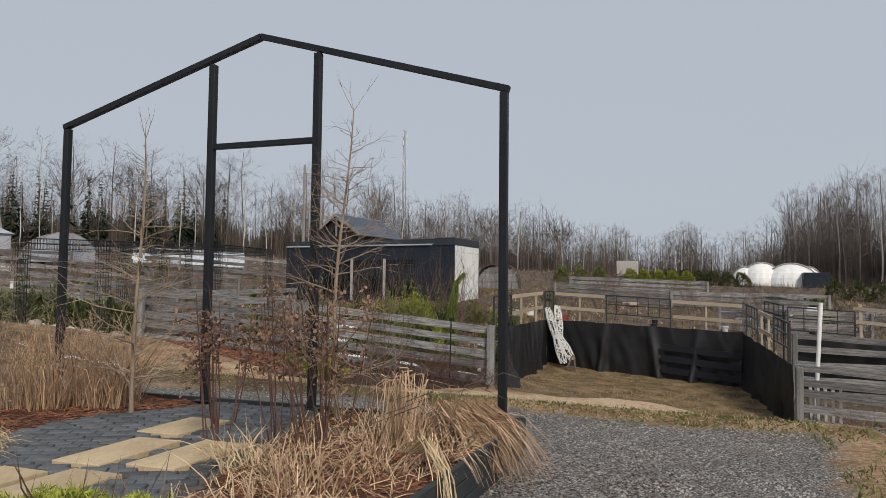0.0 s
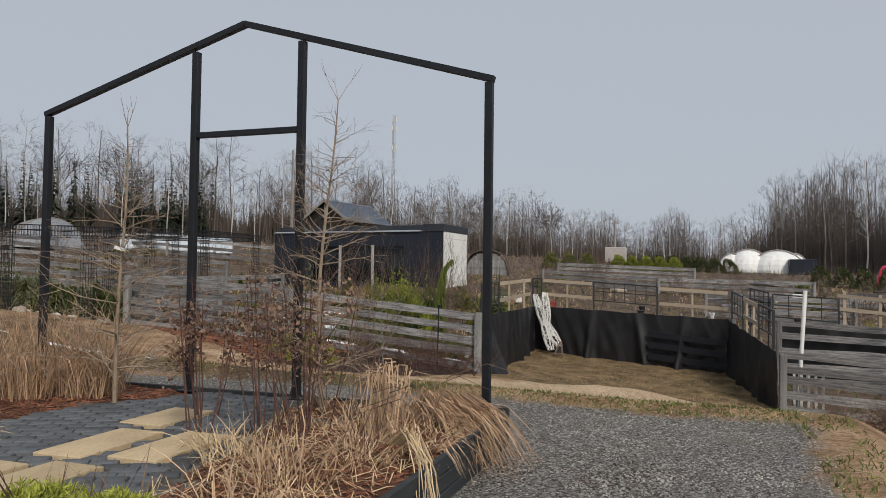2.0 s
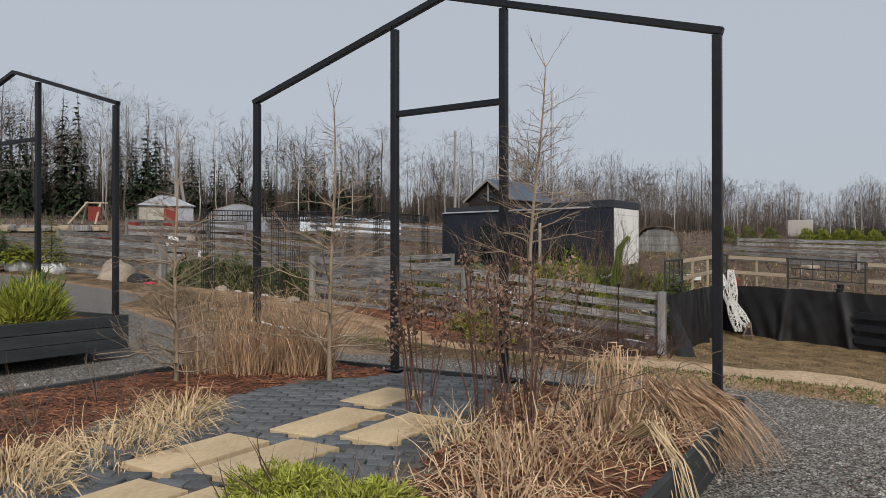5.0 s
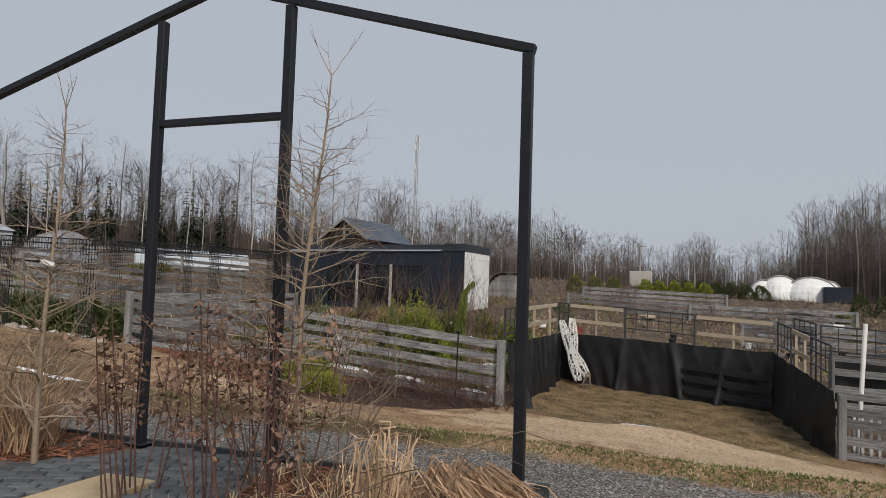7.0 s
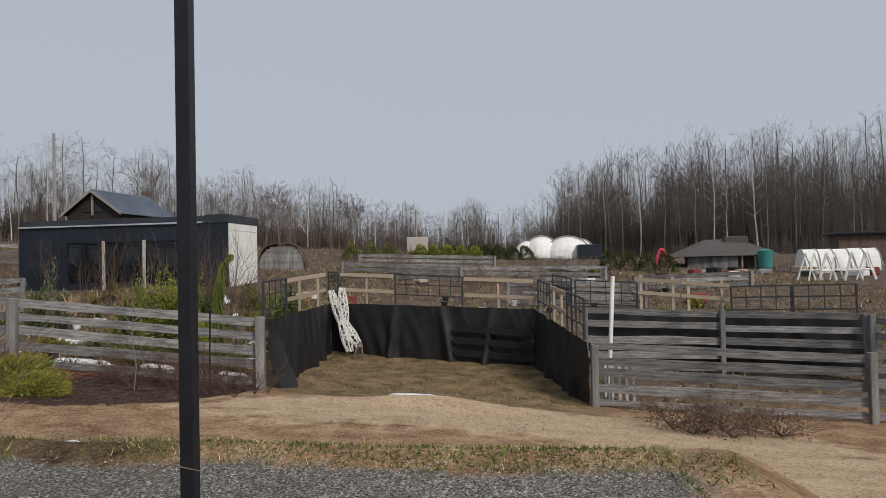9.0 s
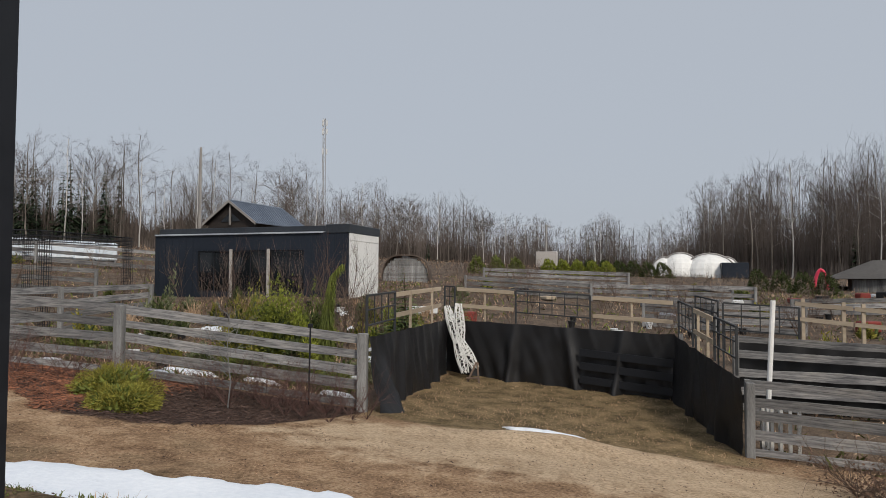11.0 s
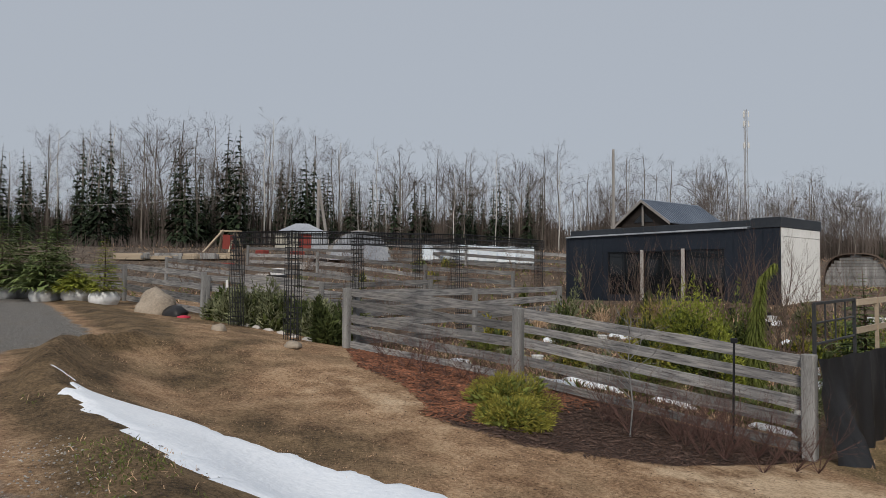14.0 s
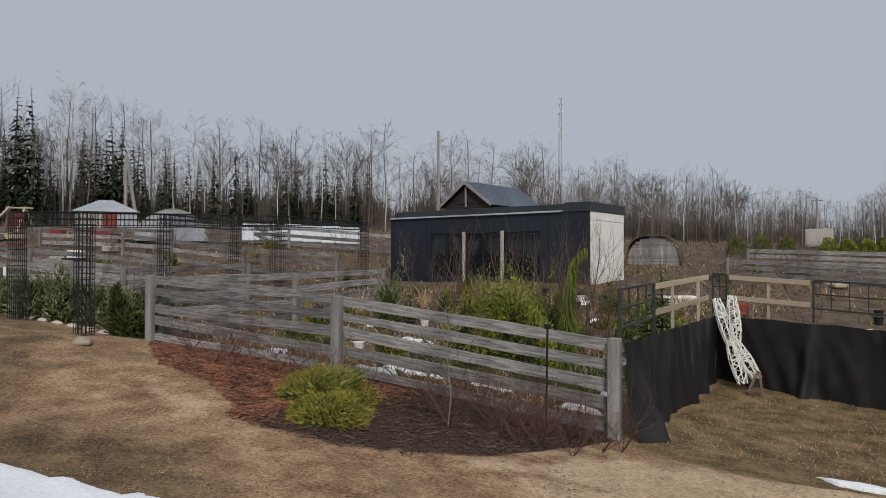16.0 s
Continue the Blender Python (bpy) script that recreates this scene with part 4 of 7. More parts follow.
random.seed(21)
for x, y, rad, h, n, m, fl, lab in (
        (-0.72, -0.42, 0.12, 0.4, 110, M_STRAW, (0.05, 0.0), "tall bent clump of pale dry grass"),
        (-0.12, -1.25, 0.16, 0.6, 150, M_STRAW, (0.45, -0.1), "dry grass flopping over the board edge"),
        (-0.55, -1.3, 0.16, 0.42, 150, M_STRAW, (0.05, 0), "low clump of dry grass"),
        (-0.75, -2.1, 0.18, 0.5, 210, M_STRAW, (0.0, 0), "dry ornamental grass clump"),
        (-0.45, -2.45, 0.18, 0.5, 200, M_STRAWR, (0.05, 0), "dry ornamental grass clump"),
        (-1.05, -2.05, 0.17, 0.42, 180, M_STRAWP, (-0.05, 0), "pale dry grass clump"),
        (-0.3, -1.85, 0.15, 0.42, 170, M_STRAWR, (0.15, 0), "rusty dry grass clump"),
        (-0.4, -2.95, 0.17, 0.5, 190, M_STRAW, (0.0, 0), "dry ornamental grass clump"),
        (-0.15, -3.3, 0.15, 0.42, 150, M_STRAWR, (0.1, 0), "rusty dry grass clump"),
        (-1.35, -1.85, 0.14, 0.4, 140, M_STRAWP, (-0.1, 0), "pale dry grass clump"),
        (-4.2, -0.75, 0.22, 1.0, 260, M_STRAWR, (0, 0), "tall rusty ornamental grass clump"),
        (-4.55, -0.95, 0.18, 0.85, 200, M_STRAW, (-0.05, 0), "tall straw-coloured grass clump"),
        (-3.72, -0.5, 0.18, 0.95, 220, M_STRAWR, (0, 0), "tall rusty ornamental grass clump"),
        (-3.95, -0.3, 0.15, 0.8, 160, M_STRAW, (0.05, 0), "tall straw-coloured grass clump")):
    plant("grass_clump", (x, y, -0.04), lab, "grass", [("foliage", tuft(rad * 1.15, h, int(n * 0.42), 0.0095, 1.25, 0.6, 0.0 if fl[0] < 0.4 else 0.07, fl) if h < 0.8 else tuft(rad * 1.5, h, int(n * 1.3), 0.0095, 0.32, 0.28, 0.0, fl), m)], "dry grass clumps")
mb = Mb()
for k in range(16):
    o = Vector((random.uniform(-0.06, 0.06), random.uniform(-0.06, 0.06), 0))
    j = random.uniform(0.6, 1.1)
    mb.chain([o, o + Vector((0.16, -0.1, 0.12)) + rv(0.02), o + Vector((0.40 * j, -0.40 * j, -0.02)) + rv(0.04), o + Vector((0.58 * j, -0.78 * j, -0.3 * j)) + rv(0.05)], [0.005, 0.005, 0.004, 0.002], 4)
plant("reed_bundle", (-0.2, -1.55, 0.06), "thick pale reed stalks bent over the board", "grass", [("foliage", mb, M_STRAWP)])

random.seed(26)
mb = Mb()
for k in range(420):
    o = Vector((random.uniform(-0.2, 0.2), random.uniform(-0.16, 0.16), 0))
    j, f = random.uniform(0.55, 1.1), random.uniform(-0.35, 0.9)
    a = o + Vector((0.18 * j, -0.05 - 0.1 * f, random.uniform(0.08, 0.26)))
    b = o + Vector((0.46 * j, -0.10 - 0.34 * f, random.uniform(0.02, 0.16)))
    c = b + Vector((0.20 * j, -0.12 - 0.2 * f, -0.16 * j)) + rv(0.04)
    d = c + Vector((0.10 * j, -0.10 * f - 0.06, -0.14 * j)) + rv(0.05)
    mb.ribbon([o, a + rv(0.02), b, c, d], random.uniform(0.007, 0.013), rv())
plant("grass_clump", (-0.4, -0.32, -0.02), "rusty dry grass combed over the corner of the raised bed", "grass", [("foliage", mb, M_STRAWR)], "dry grass clumps")
random.seed(27)
mb = Mb()
for k in range(85):
    o = Vector((random.gauss(0, 0.075), random.gauss(0, 0.075), 0))
    h = random.choice((random.uniform(0.4, 0.58), random.uniform(0.22, 0.5)))
    side = random.choice((-1, -1, -1, 1))
    d = Vector((side * random.uniform(0.6, 1.0), random.uniform(-0.35, 0.35), 0))
    top = o + Vector((random.gauss(0.02, 0.1), random.gauss(0, 0.07), h))
    over = top + d * random.uniform(0.03, 0.14) + Vector((0, 0, random.uniform(-0.1, 0.02)))
    tip = over + d * random.uniform(-0.04, 0.2) - Vector((0, 0, random.uniform(0.1, 0.5))) + rv(0.04)
    mb.ribbon([o, o.lerp(top, 0.55) + rv(0.015), top, over, tip], random.uniform(0.008, 0.017), rv())
plant("grass_clump", (-0.45, -1.05, -0.04), "tall clump of pale dry grass with broken, folded stems", "grass", [("foliage", mb, M_STRAW)], "dry grass clumps")
mb = Mb()
for k in range(9):
    o = Vector((random.uniform(-0.3, 0.3), random.uniform(-0.5, 0.5), 0))
    a, L = random.uniform(-0.9, 0.9), random.uniform(0.5, 1.0)
    d = Vector((math.cos(a), math.sin(a), 0))
    mb.chain([o, o + d * 0.2 * L + Vector((0, 0, 0.5 * L)), o + d * 0.55 * L + Vector((0, 0, 0.62 * L)), o + d * L + Vector((0, 0, 0.42 * L)) + rv(0.08)], [0.004, 0.0035, 0.0028, 0.0015], 4)
plant("dead_perennial", (-0.55, -1.2, -0.04), "thin dark arching canes over the bark", "plant", [("branching", mb, M_TWIG)], "dead perennials")
mb = Mb()
for k in range(1700):
    x, y = random.uniform(-1.7, 0.05), random.uniform(-4.2, 0.0)
    if x < pave_right(y) + 0.02:
        continue
    a, L = random.uniform(0, 6.28), random.uniform(0.05, 0.28)
    o, d = Vector((x, y, bed_z(x, y) + 0.015)), Vector((math.cos(a), math.sin(a), 0)) * L
    mb.ribbon([o, o + d * 0.5 + Vector((0, 0, random.uniform(0.005, 0.09))), o + d + rv(0.03)], random.uniform(0.004, 0.009), (-d.y, d.x, 0.3 * L))
single("fallen_straw", mb, M_STRAWP, (0, 0, 0), "loose pale straw lying over the bark", "straw", kind="stuff")

random.seed(31)
for x, y, r, h in ((-1.25, -3.35, 0.42, 0.3), (-0.75, -3.45, 0.45, 0.36), (-0.95, -3.8, 0.5, 0.34)):
    plant("juniper", (x, y, -0.05), "low lime-green spreading juniper", "shrub", [("foliage", sprays(r * 0.9, r * 0.9, h * 0.85, 6000, 0.036, -0.1, 0.24, 0.62), M_JUNIPER), ("inner_foliage", sprays(r * 0.9, r * 0.9, h * 0.72, 1600, 0.035, 0.3, 0.3, 0.3), M_THUJAY), ("branching", sprays(r * 0.7, r * 0.7, h * 0.6, 60, 0.3, 0.2, 0.03, 0.1), M_TWIG)], "spreading junipers")
for x, y, r, h in ((-2.95, -2.75, 0.36, 0.22), (-2.75, -3.25, 0.42, 0.24), (-2.95, -3.75, 0.45, 0.26), (-2.55, -3.95, 0.36, 0.2), (-3.3, -2.3, 0.3, 0.18)):
    plant("straw_heap", (x, y, -0.05), "flattened heap of pale cut grass", "grass", [("straw", tuft(r * 0.7, 0.42, 340, 0.008, 1.6, 0.8, 0.12), M_STRAWP)], "cut grass heaps")
for i in range(6):
    random.seed(60 + i)
    wood, twig = Mb(), Mb()
    for k in range(5):
        a = random.uniform(0, 6.28)
        grow(wood, twig, (0, 0, 0), (0.5 * math.cos(a), 0.5 * math.sin(a), 1), 0.42, 0.004, 1, 0.2, 3, 0.7, 0, 4, 0)
    x, y = ((-3.55, -2.6), (-3.8, -3.1), (-3.4, -3.4), (-4.2, -2.4), (-2.2, -4.35), (-2.0, -4.5))[i]
    plant("dead_perennial", (x, y, -0.05), "dark dead perennial stalks", "plant", [("wood", wood, M_TWIG), ("branching", twig, M_TWIG)], "dead perennials")

# -- shrubs of the bark bed along the fence
random.seed(77)
for x, y, r, h, m in ((-7.95, 10.55, 0.92, 0.7, M_GOLD), (-7.05, 9.6, 0.7, 0.55, M_GOLD)):
    # Olive inner sprays: the shade inside the mound is put into their colour.
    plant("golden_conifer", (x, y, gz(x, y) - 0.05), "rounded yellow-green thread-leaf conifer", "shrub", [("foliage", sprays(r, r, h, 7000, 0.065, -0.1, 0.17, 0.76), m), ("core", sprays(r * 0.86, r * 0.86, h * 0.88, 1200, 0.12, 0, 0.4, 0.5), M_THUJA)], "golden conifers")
random.seed(81)
for i in range(48):
    x = (-12.6, -11.6, -10.6, -9.0, -8.3, -6.5, -5.9, -5.5, -5.0, -4.6, -4.2, -6.9, -10.0, -5.2, -4.4, -6.2)[i % 16] + 0.45 * (i // 16)
    y = 11.7 + random.uniform(-0.9, 0.5)
    wood, twig = Mb(), Mb()
    for k in range(9):
        a = random.uniform(0, 6.28)
        grow(wood, twig, (0, 0, 0), (0.8 * math.cos(a), 0.8 * math.sin(a), 1), random.uniform(0.4, 0.95), 0.006, 2, 0.2, 3, 0.7, 0, 3, 0)
    plant("bare_shrub", (x, y, gz(x, y)), "low bare reddish-brown shrub in the bark bed", "shrub", [("wood", wood, M_TWIGR), ("branching", twig, M_TWIGR)], "bare bed shrubs")
random.seed(83)
wood, twig = Mb(), Mb()
wood.chain([(0, 0, 0), (0.05, 0, 0.5), (-0.05, 0.03, 1.1), (0.02, 0, 1.9)], [0.015, 0.013, 0.009, 0.003], 6)
for k in range(12):
    z = 0.6 + k * 0.1
    a = random.uniform(0, 6.28)
    grow(wood, twig, (0, 0, z), (math.cos(a), math.sin(a), 0.8), 0.7 - 0.03 * k, 0.008, 2, 0.2, 4, 0.7, 0, 4, 0)
plant("bare_sapling", (-5.75, 10.9, gz(-5.75, 10.9)), "slender grey-stemmed sapling with bare twigs", "tree", [("trunk", wood, M_POST), ("branching", twig, M_TWIG)])
single("garden_stake", Mb().tube((0, 0, -0.1), (0.03, 0, 1.62), 0.018, 0.018, 6).box(-0.02, -0.03, 1.6, 0.08, 0.03, 1.68, 0.01), M_METAL, (-4.75, 12.3, gz(-4.75, 12.3)), "thin dark metal stake with a small white cap", "stake")
random.seed(85)
for x, y in ((5.4, 10.6), (4.9, 10.9), (5.9, 10.9), (6.4, 11.2), (5.1, 10.3), (6.9, 10.8), (5.8, 10.2)):
    wood, twig = Mb(), Mb()
    for k in range(16):
        a = random.uniform(0, 6.28)
        grow(wood, twig, (0, 0, 0), (1.3 * math.cos(a), 1.3 * math.sin(a), 1), random.uniform(0.6, 1.15), 0.009, 2, 0.2, 4, 0.8, 0.05, 3, 0)
    leaf = Mb()
    for k in range(260):
        p, w, n = rv(0.5), rv().normalized(), rv().normalized()
        p = Vector((p.x, p.y, abs(p.z) * 0.9))
        leaf.add([tuple(p), tuple(p + w * 0.03 + n * 0.02), tuple(p + w * 0.06), tuple(p + w * 0.03 - n * 0.02)], [(0, 1, 2, 3)])
    plant("tangled_shrub", (x, y, gz(x, y)), "dark tangled shrub at the foot of the fence", "shrub", [("wood", wood, M_TWIG), ("branching", twig, M_TWIG), ("leafage", leaf, M_LEAFBROWN)], "tangled shrubs")


# -- nursery plot between fence and pavilion
def plumes(r, h, n, size, up, many):
    """Several upright plumes of unequal height that make one bush."""
    out = Mb()
    for k in range(many):
        a, d = random.uniform(0, 6.28), r * 0.62 * math.sqrt(random.random())
        tall = h * (1.0 if k == 0 else random.uniform(0.5, 0.95)) * (1 - 0.25 * d / r)
        w = r * random.uniform(0.42, 0.62)
        m = pose(d * math.cos(a), d * math.sin(a), 0, random.uniform(-7, 7), random.uniform(-7, 7), 0)
        p = sprays(w, w, tall, n // many, size, up, 0.34, 0.5).moved(m)
        out.add(p.v, p.f)
    return out


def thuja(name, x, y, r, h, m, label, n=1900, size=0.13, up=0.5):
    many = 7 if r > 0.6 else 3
    # The inner copy's darker green puts the bush's inner shade into colour.
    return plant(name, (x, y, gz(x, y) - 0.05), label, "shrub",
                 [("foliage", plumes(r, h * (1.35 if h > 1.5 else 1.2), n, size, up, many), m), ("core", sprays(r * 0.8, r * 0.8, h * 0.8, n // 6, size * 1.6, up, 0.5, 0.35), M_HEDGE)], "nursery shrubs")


random.seed(91)
for x, y, r, h, m, lab in (
        (-8.75, 16.6, 0.7, 2.0, M_GOLD, "yellowish bushy thuja behind the plank fence"), (-8.2, 17.1, 0.75, 2.4, M_THUJAY, "tall bright green thuja in the nursery plot"),
        (-7.55, 16.8, 0.8, 2.5, M_THUJAY, "tall bright green thuja in the nursery plot"), (-7.0, 17.6, 0.7, 2.3, M_THUJA, "olive-green bushy thuja in the nursery plot"),
        (-6.85, 16.2, 0.6, 1.7, M_THUJAY, "bright green thuja in the nursery plot"), (-9.6, 19.5, 0.5, 1.7, M_JUNGREY, "grey-green upright juniper in the nursery plot"),
        (-8.9, 15.0, 0.6, 0.8, M_JUNGREY, "low grey-green juniper behind the fence"), (-10.4, 15.6, 0.55, 0.6, M_GOLD, "low yellow-green conifer behind the fence"),
        (-5.6, 16.5, 0.9, 0.75, M_JUNGREY, "low grey-green spreading juniper"), (-4.9, 17.5, 0.9, 0.7, M_HEDGE, "low dark green spreading conifer"),
        (-6.3, 14.9, 0.75, 0.6, M_HEDGE, "low dark green spreading conifer"), (-5.2, 14.6, 0.7, 0.65, M_THUJA, "low olive-green spreading conifer"),
        (-7.5, 14.6, 0.7, 0.9, M_THUJA, "olive-green bush behind the plank fence"), (-11.8, 14.9, 0.5, 0.5, M_JUNGREY, "small grey-green juniper behind the fence"),
        (-13.2, 15.6, 0.6, 0.7, M_THUJA, "small olive-green thuja behind the fence"), (-5.0, 21.5, 0.9, 1.3, M_GOLD, "yellow-green thuja by the pavilion's white end"),
        (-6.2, 23.5, 0.8, 1.2, M_THUJA, "olive-green thuja by the pavilion's white end"), (-10.8, 21.5, 0.5, 0.9, M_HEDGE, "small dark conifer before the pavilion")):
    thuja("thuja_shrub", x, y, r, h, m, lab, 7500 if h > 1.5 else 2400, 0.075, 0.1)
for x, y, r, h, m in ((-12.6, 18.5, 0.42, 2.1, M_JUNGREY), (-13.6, 16.6, 0.35, 1.2, M_GOLD), (-6.2, 22.5, 0.5, 1.3, M_THUJAY)):
    thuja("columnar_conifer", x, y, r, h, m, "narrow columnar conifer in the nursery plot", 1300, 0.11, 0.9)
random.seed(95)
crown = Mb()
for k in range(2600):
    t = random.random()
    z = 3.1 * t
    ax = Vector((0.25 * t * t + (0.5 * (t - 0.9) * 5 if t > 0.9 else 0), 0, z))
    a = random.uniform(0, 6.28)
    d = Vector((math.cos(a), math.sin(a), -0.8)) * (0.26 * (1 - t) + 0.08) * random.uniform(0.6, 1.3)
    crown.ribbon([ax, ax + d * 0.6 + Vector((0, 0, 0.05)), ax + d + Vector((0, 0, -0.07))], 0.03, rv())
wt = Mb().chain([(0, 0, 0), (0.05, 0, 1.3), (0.2, 0, 2.7), (0.4, 0, 3.2)], [0.05, 0.04, 0.02, 0.01], 5)
plant("weeping_conifer", (-6.4, 17.0, gz(-6.4, 17) - 0.15), "slim weeping yellow-green conifer with a nodding tip", "tree", [("trunk", wt, M_TWIG), ("foliage", crown, M_THUJA)])
random.seed(97)
for x, y, h, w in ((-4.95, 19.6, 3.0, 0.95), (-4.1, 23.5, 1.9, 0.7)):
    tr, cr = conifer(h, w, 30, 0.1, 22, 0.18)
    plant("young_spruce", (x, y, gz(x, y)), "young dark green spruce beside the pen", "tree", [("trunk", tr, M_TWIG), ("crown", cr, M_SPRUCEY)], "young spruces")
random.seed(99)
for i in range(26):
    x, y = random.uniform(-15, -5.5), random.uniform(19.5, 25.5)
    if i > 18:
        x, y = random.uniform(-8.6, -5.4), random.uniform(17.5, 22)
    wood, twig = Mb(), Mb()
    for k in range(5):
        a = random.uniform(0, 6.28)
        grow(wood, twig, (0, 0, 0), (0.35 * math.cos(a), 0.35 * math.sin(a), 1), random.uniform(1.3, 2.2), 0.012, 2, 0.12, 4, 0.55, 0, 3, 0)
    plant("bare_shrub", (x, y, gz(x, y)), "tall bare nursery shrub with grey-brown stems", "shrub", [("wood", wood, M_TWIG), ("branching", twig, M_TWIGR if i % 3 else M_TWIG)], "bare nursery shrubs")

# -- grey-green junipers by the far fence
random.seed(103)
for x, y, r, h in ((-20.3, 11.7, 0.85, 1.3), (-19.4, 11.95, 0.9, 1.4), (-18.5, 12.35, 0.95, 1.45), (-17.6, 12.9, 0.95, 1.4), (-16.8, 13.5, 0.85, 1.35), (-15.95, 12.2, 0.42, 1.2)):
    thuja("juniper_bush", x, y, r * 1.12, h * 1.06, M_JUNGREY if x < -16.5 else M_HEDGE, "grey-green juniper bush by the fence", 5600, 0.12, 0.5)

# -- sacked spruces at the end of the lawn
for x, y, h, w, m, sd in ((-26.3, 9.9, 2.3, 0.75, M_GOLD, 1), (-28.6, 8.6, 2.6, 1.3, M_SPRUCEY, 2), (-30.2, 9.4, 2.8, 1.4, M_SPRUCEY, 3), (-31.4, 7.8, 3.0, 1.4, M_SPRUCEY, 4), (-33.0, 8.8, 3.0, 1.4, M_SPRUCEY, 5), (-27.6, 9.4, 0.95, 1.0, M_GOLD, 6)):
    random.seed(110 + sd)
    tr, cr = conifer(h, w, 30, 0.12, 26, 0.17)
    th = plant("sacked_spruce", (x, y, gz(x, y)), "bushy spruce standing in a white woven sack", "tree", [("trunk", tr, M_TWIG), ("crown", cr, M_THUJAY if m is M_GOLD else m)], "sacked spruces")
    for c in th.children:
        if c.name.startswith("crown"):
            c.location = (0, 0, 0.3)
    sack = Mb()
    for j in range(5):
        for i in range(16):
            a = 2 * math.pi * i / 16
            r = 0.5 * (0.9 + 0.16 * math.sin(j * 0.9)) * (1 + 0.08 * noise.noise((i * 0.9, j * 0.8, sd)))
            sack.v.append((r * math.cos(a), r * math.sin(a), 0.46 * j / 4 - 0.02))
    sack.f = [(j * 16 + i, j * 16 + (i + 1) % 16, (j + 1) * 16 + (i + 1) % 16, (j + 1) * 16 + i) for j in range(4) for i in range(16)] + [tuple(range(64, 80))]
    part("sack", sack, M_SACK, th, "white woven sack", True)

# -- pine on the neighbouring bed
random.seed(121)
plant("mugo_pine", (-8.25, -0.75, 0.26), "dense bright green dwarf pine on the raised bed", "shrub", [("foliage", sprays(0.55, 0.5, 0.55, 1400, 0.17, 0.9, 0.12, 0.35), M_THUJAY)])
plant("juniper_bush", (-9.3, 0.0, 0.26), "small green conifer on the raised bed", "shrub", [("foliage", sprays(0.4, 0.4, 0.7, 700, 0.15, 0.9, 0.16, 0.3), M_SPRUCEY)])


# ---------------------------------------------------------------- stones and snow
def boulder(name, x, y, rx, ry, rz, seed, label, m=M_ROCK, z=None):
    bm = bmesh.new()
    bmesh.ops.create_icosphere(bm, subdivisions=3, radius=1.0)
    for v in bm.verts:
        d = v.co.normalized()
        k = 1 + 0.28 * noise.noise(d * 1.3 + Vector((seed, 0, 0))) + 0.08 * noise.noise(d * 4 + Vector((0, seed, 0)))
        v.co = Vector((d.x * rx * k, d.y * ry * k, max(-0.3, d.z) * rz * k))
    me = bpy.data.meshes.new(name)
    bm.to_mesh(me)
    bm.free()
    me.materials.append(m)
    me.polygons.foreach_set("use_smooth", [True] * len(me.polygons))
    ob = new(name, me)
    ob.location = (x, y, gz(x, y) + 0.1 * rz if z is None else z)
    return tagged(ob, label, "stone", "field stones")


boulder("boulder", -22.9, 10.35, 0.75, 0.6, 0.72, 1.0, "large tan boulder beside the fence")
boulder("bin_bag", -22.0, 10.6, 0.55, 0.35, 0.3, 8.0, "black plastic bag lying beside the boulder", M_BLACKPOT)
single("red_bucket_lid", Mb().tube((0, 0, 0), (0, 0, 0.05), 0.2, 0.2, 16).tube((0, 0, 0.05), (0, 0, 0.07), 0.12, 0.1, 12), M_PINK, (-21.3, 10.6, gz(-21.3, 10.6)), "red plastic lid lying on the turf", "lid")
boulder("boulder", -13.45, 9.6, 0.24, 0.18, 0.14, 2.0, "pale fieldstone on the turf")
boulder("boulder", -15.75, 9.0, 0.22, 0.17, 0.15, 3.0, "pale fieldstone on the turf")
boulder("boulder", -8.75, -1.1, 0.32, 0.26, 0.3, 4.0, "grey boulder on the raised bed", z=0.3)
for i in range(9):
    random.seed(130 + i)
    x = -20.6 + i * 0.55
    boulder("edging_stone", x, 11.2 + 0.12 * i * 0.6, 0.2, 0.1, 0.08, 5.0 + i, "low pale stone edging the bed", M_CONC)


SNOW_LO = [(-10.3, 3.6), (-9.2, 3.42), (-7, 3.42), (-4.9, 3.55), (-3.4, 4.75), (-1.2, 5.75), (-0.6, 6.2)]
SNOW_HI = [(-10.3, 4.2), (-9.9, 4.6), (-9, 5.36), (-6.7, 6.0), (-5.1, 6.5), (-4.4, 6.56), (-1.5, 6.7), (-0.6, 6.5)]


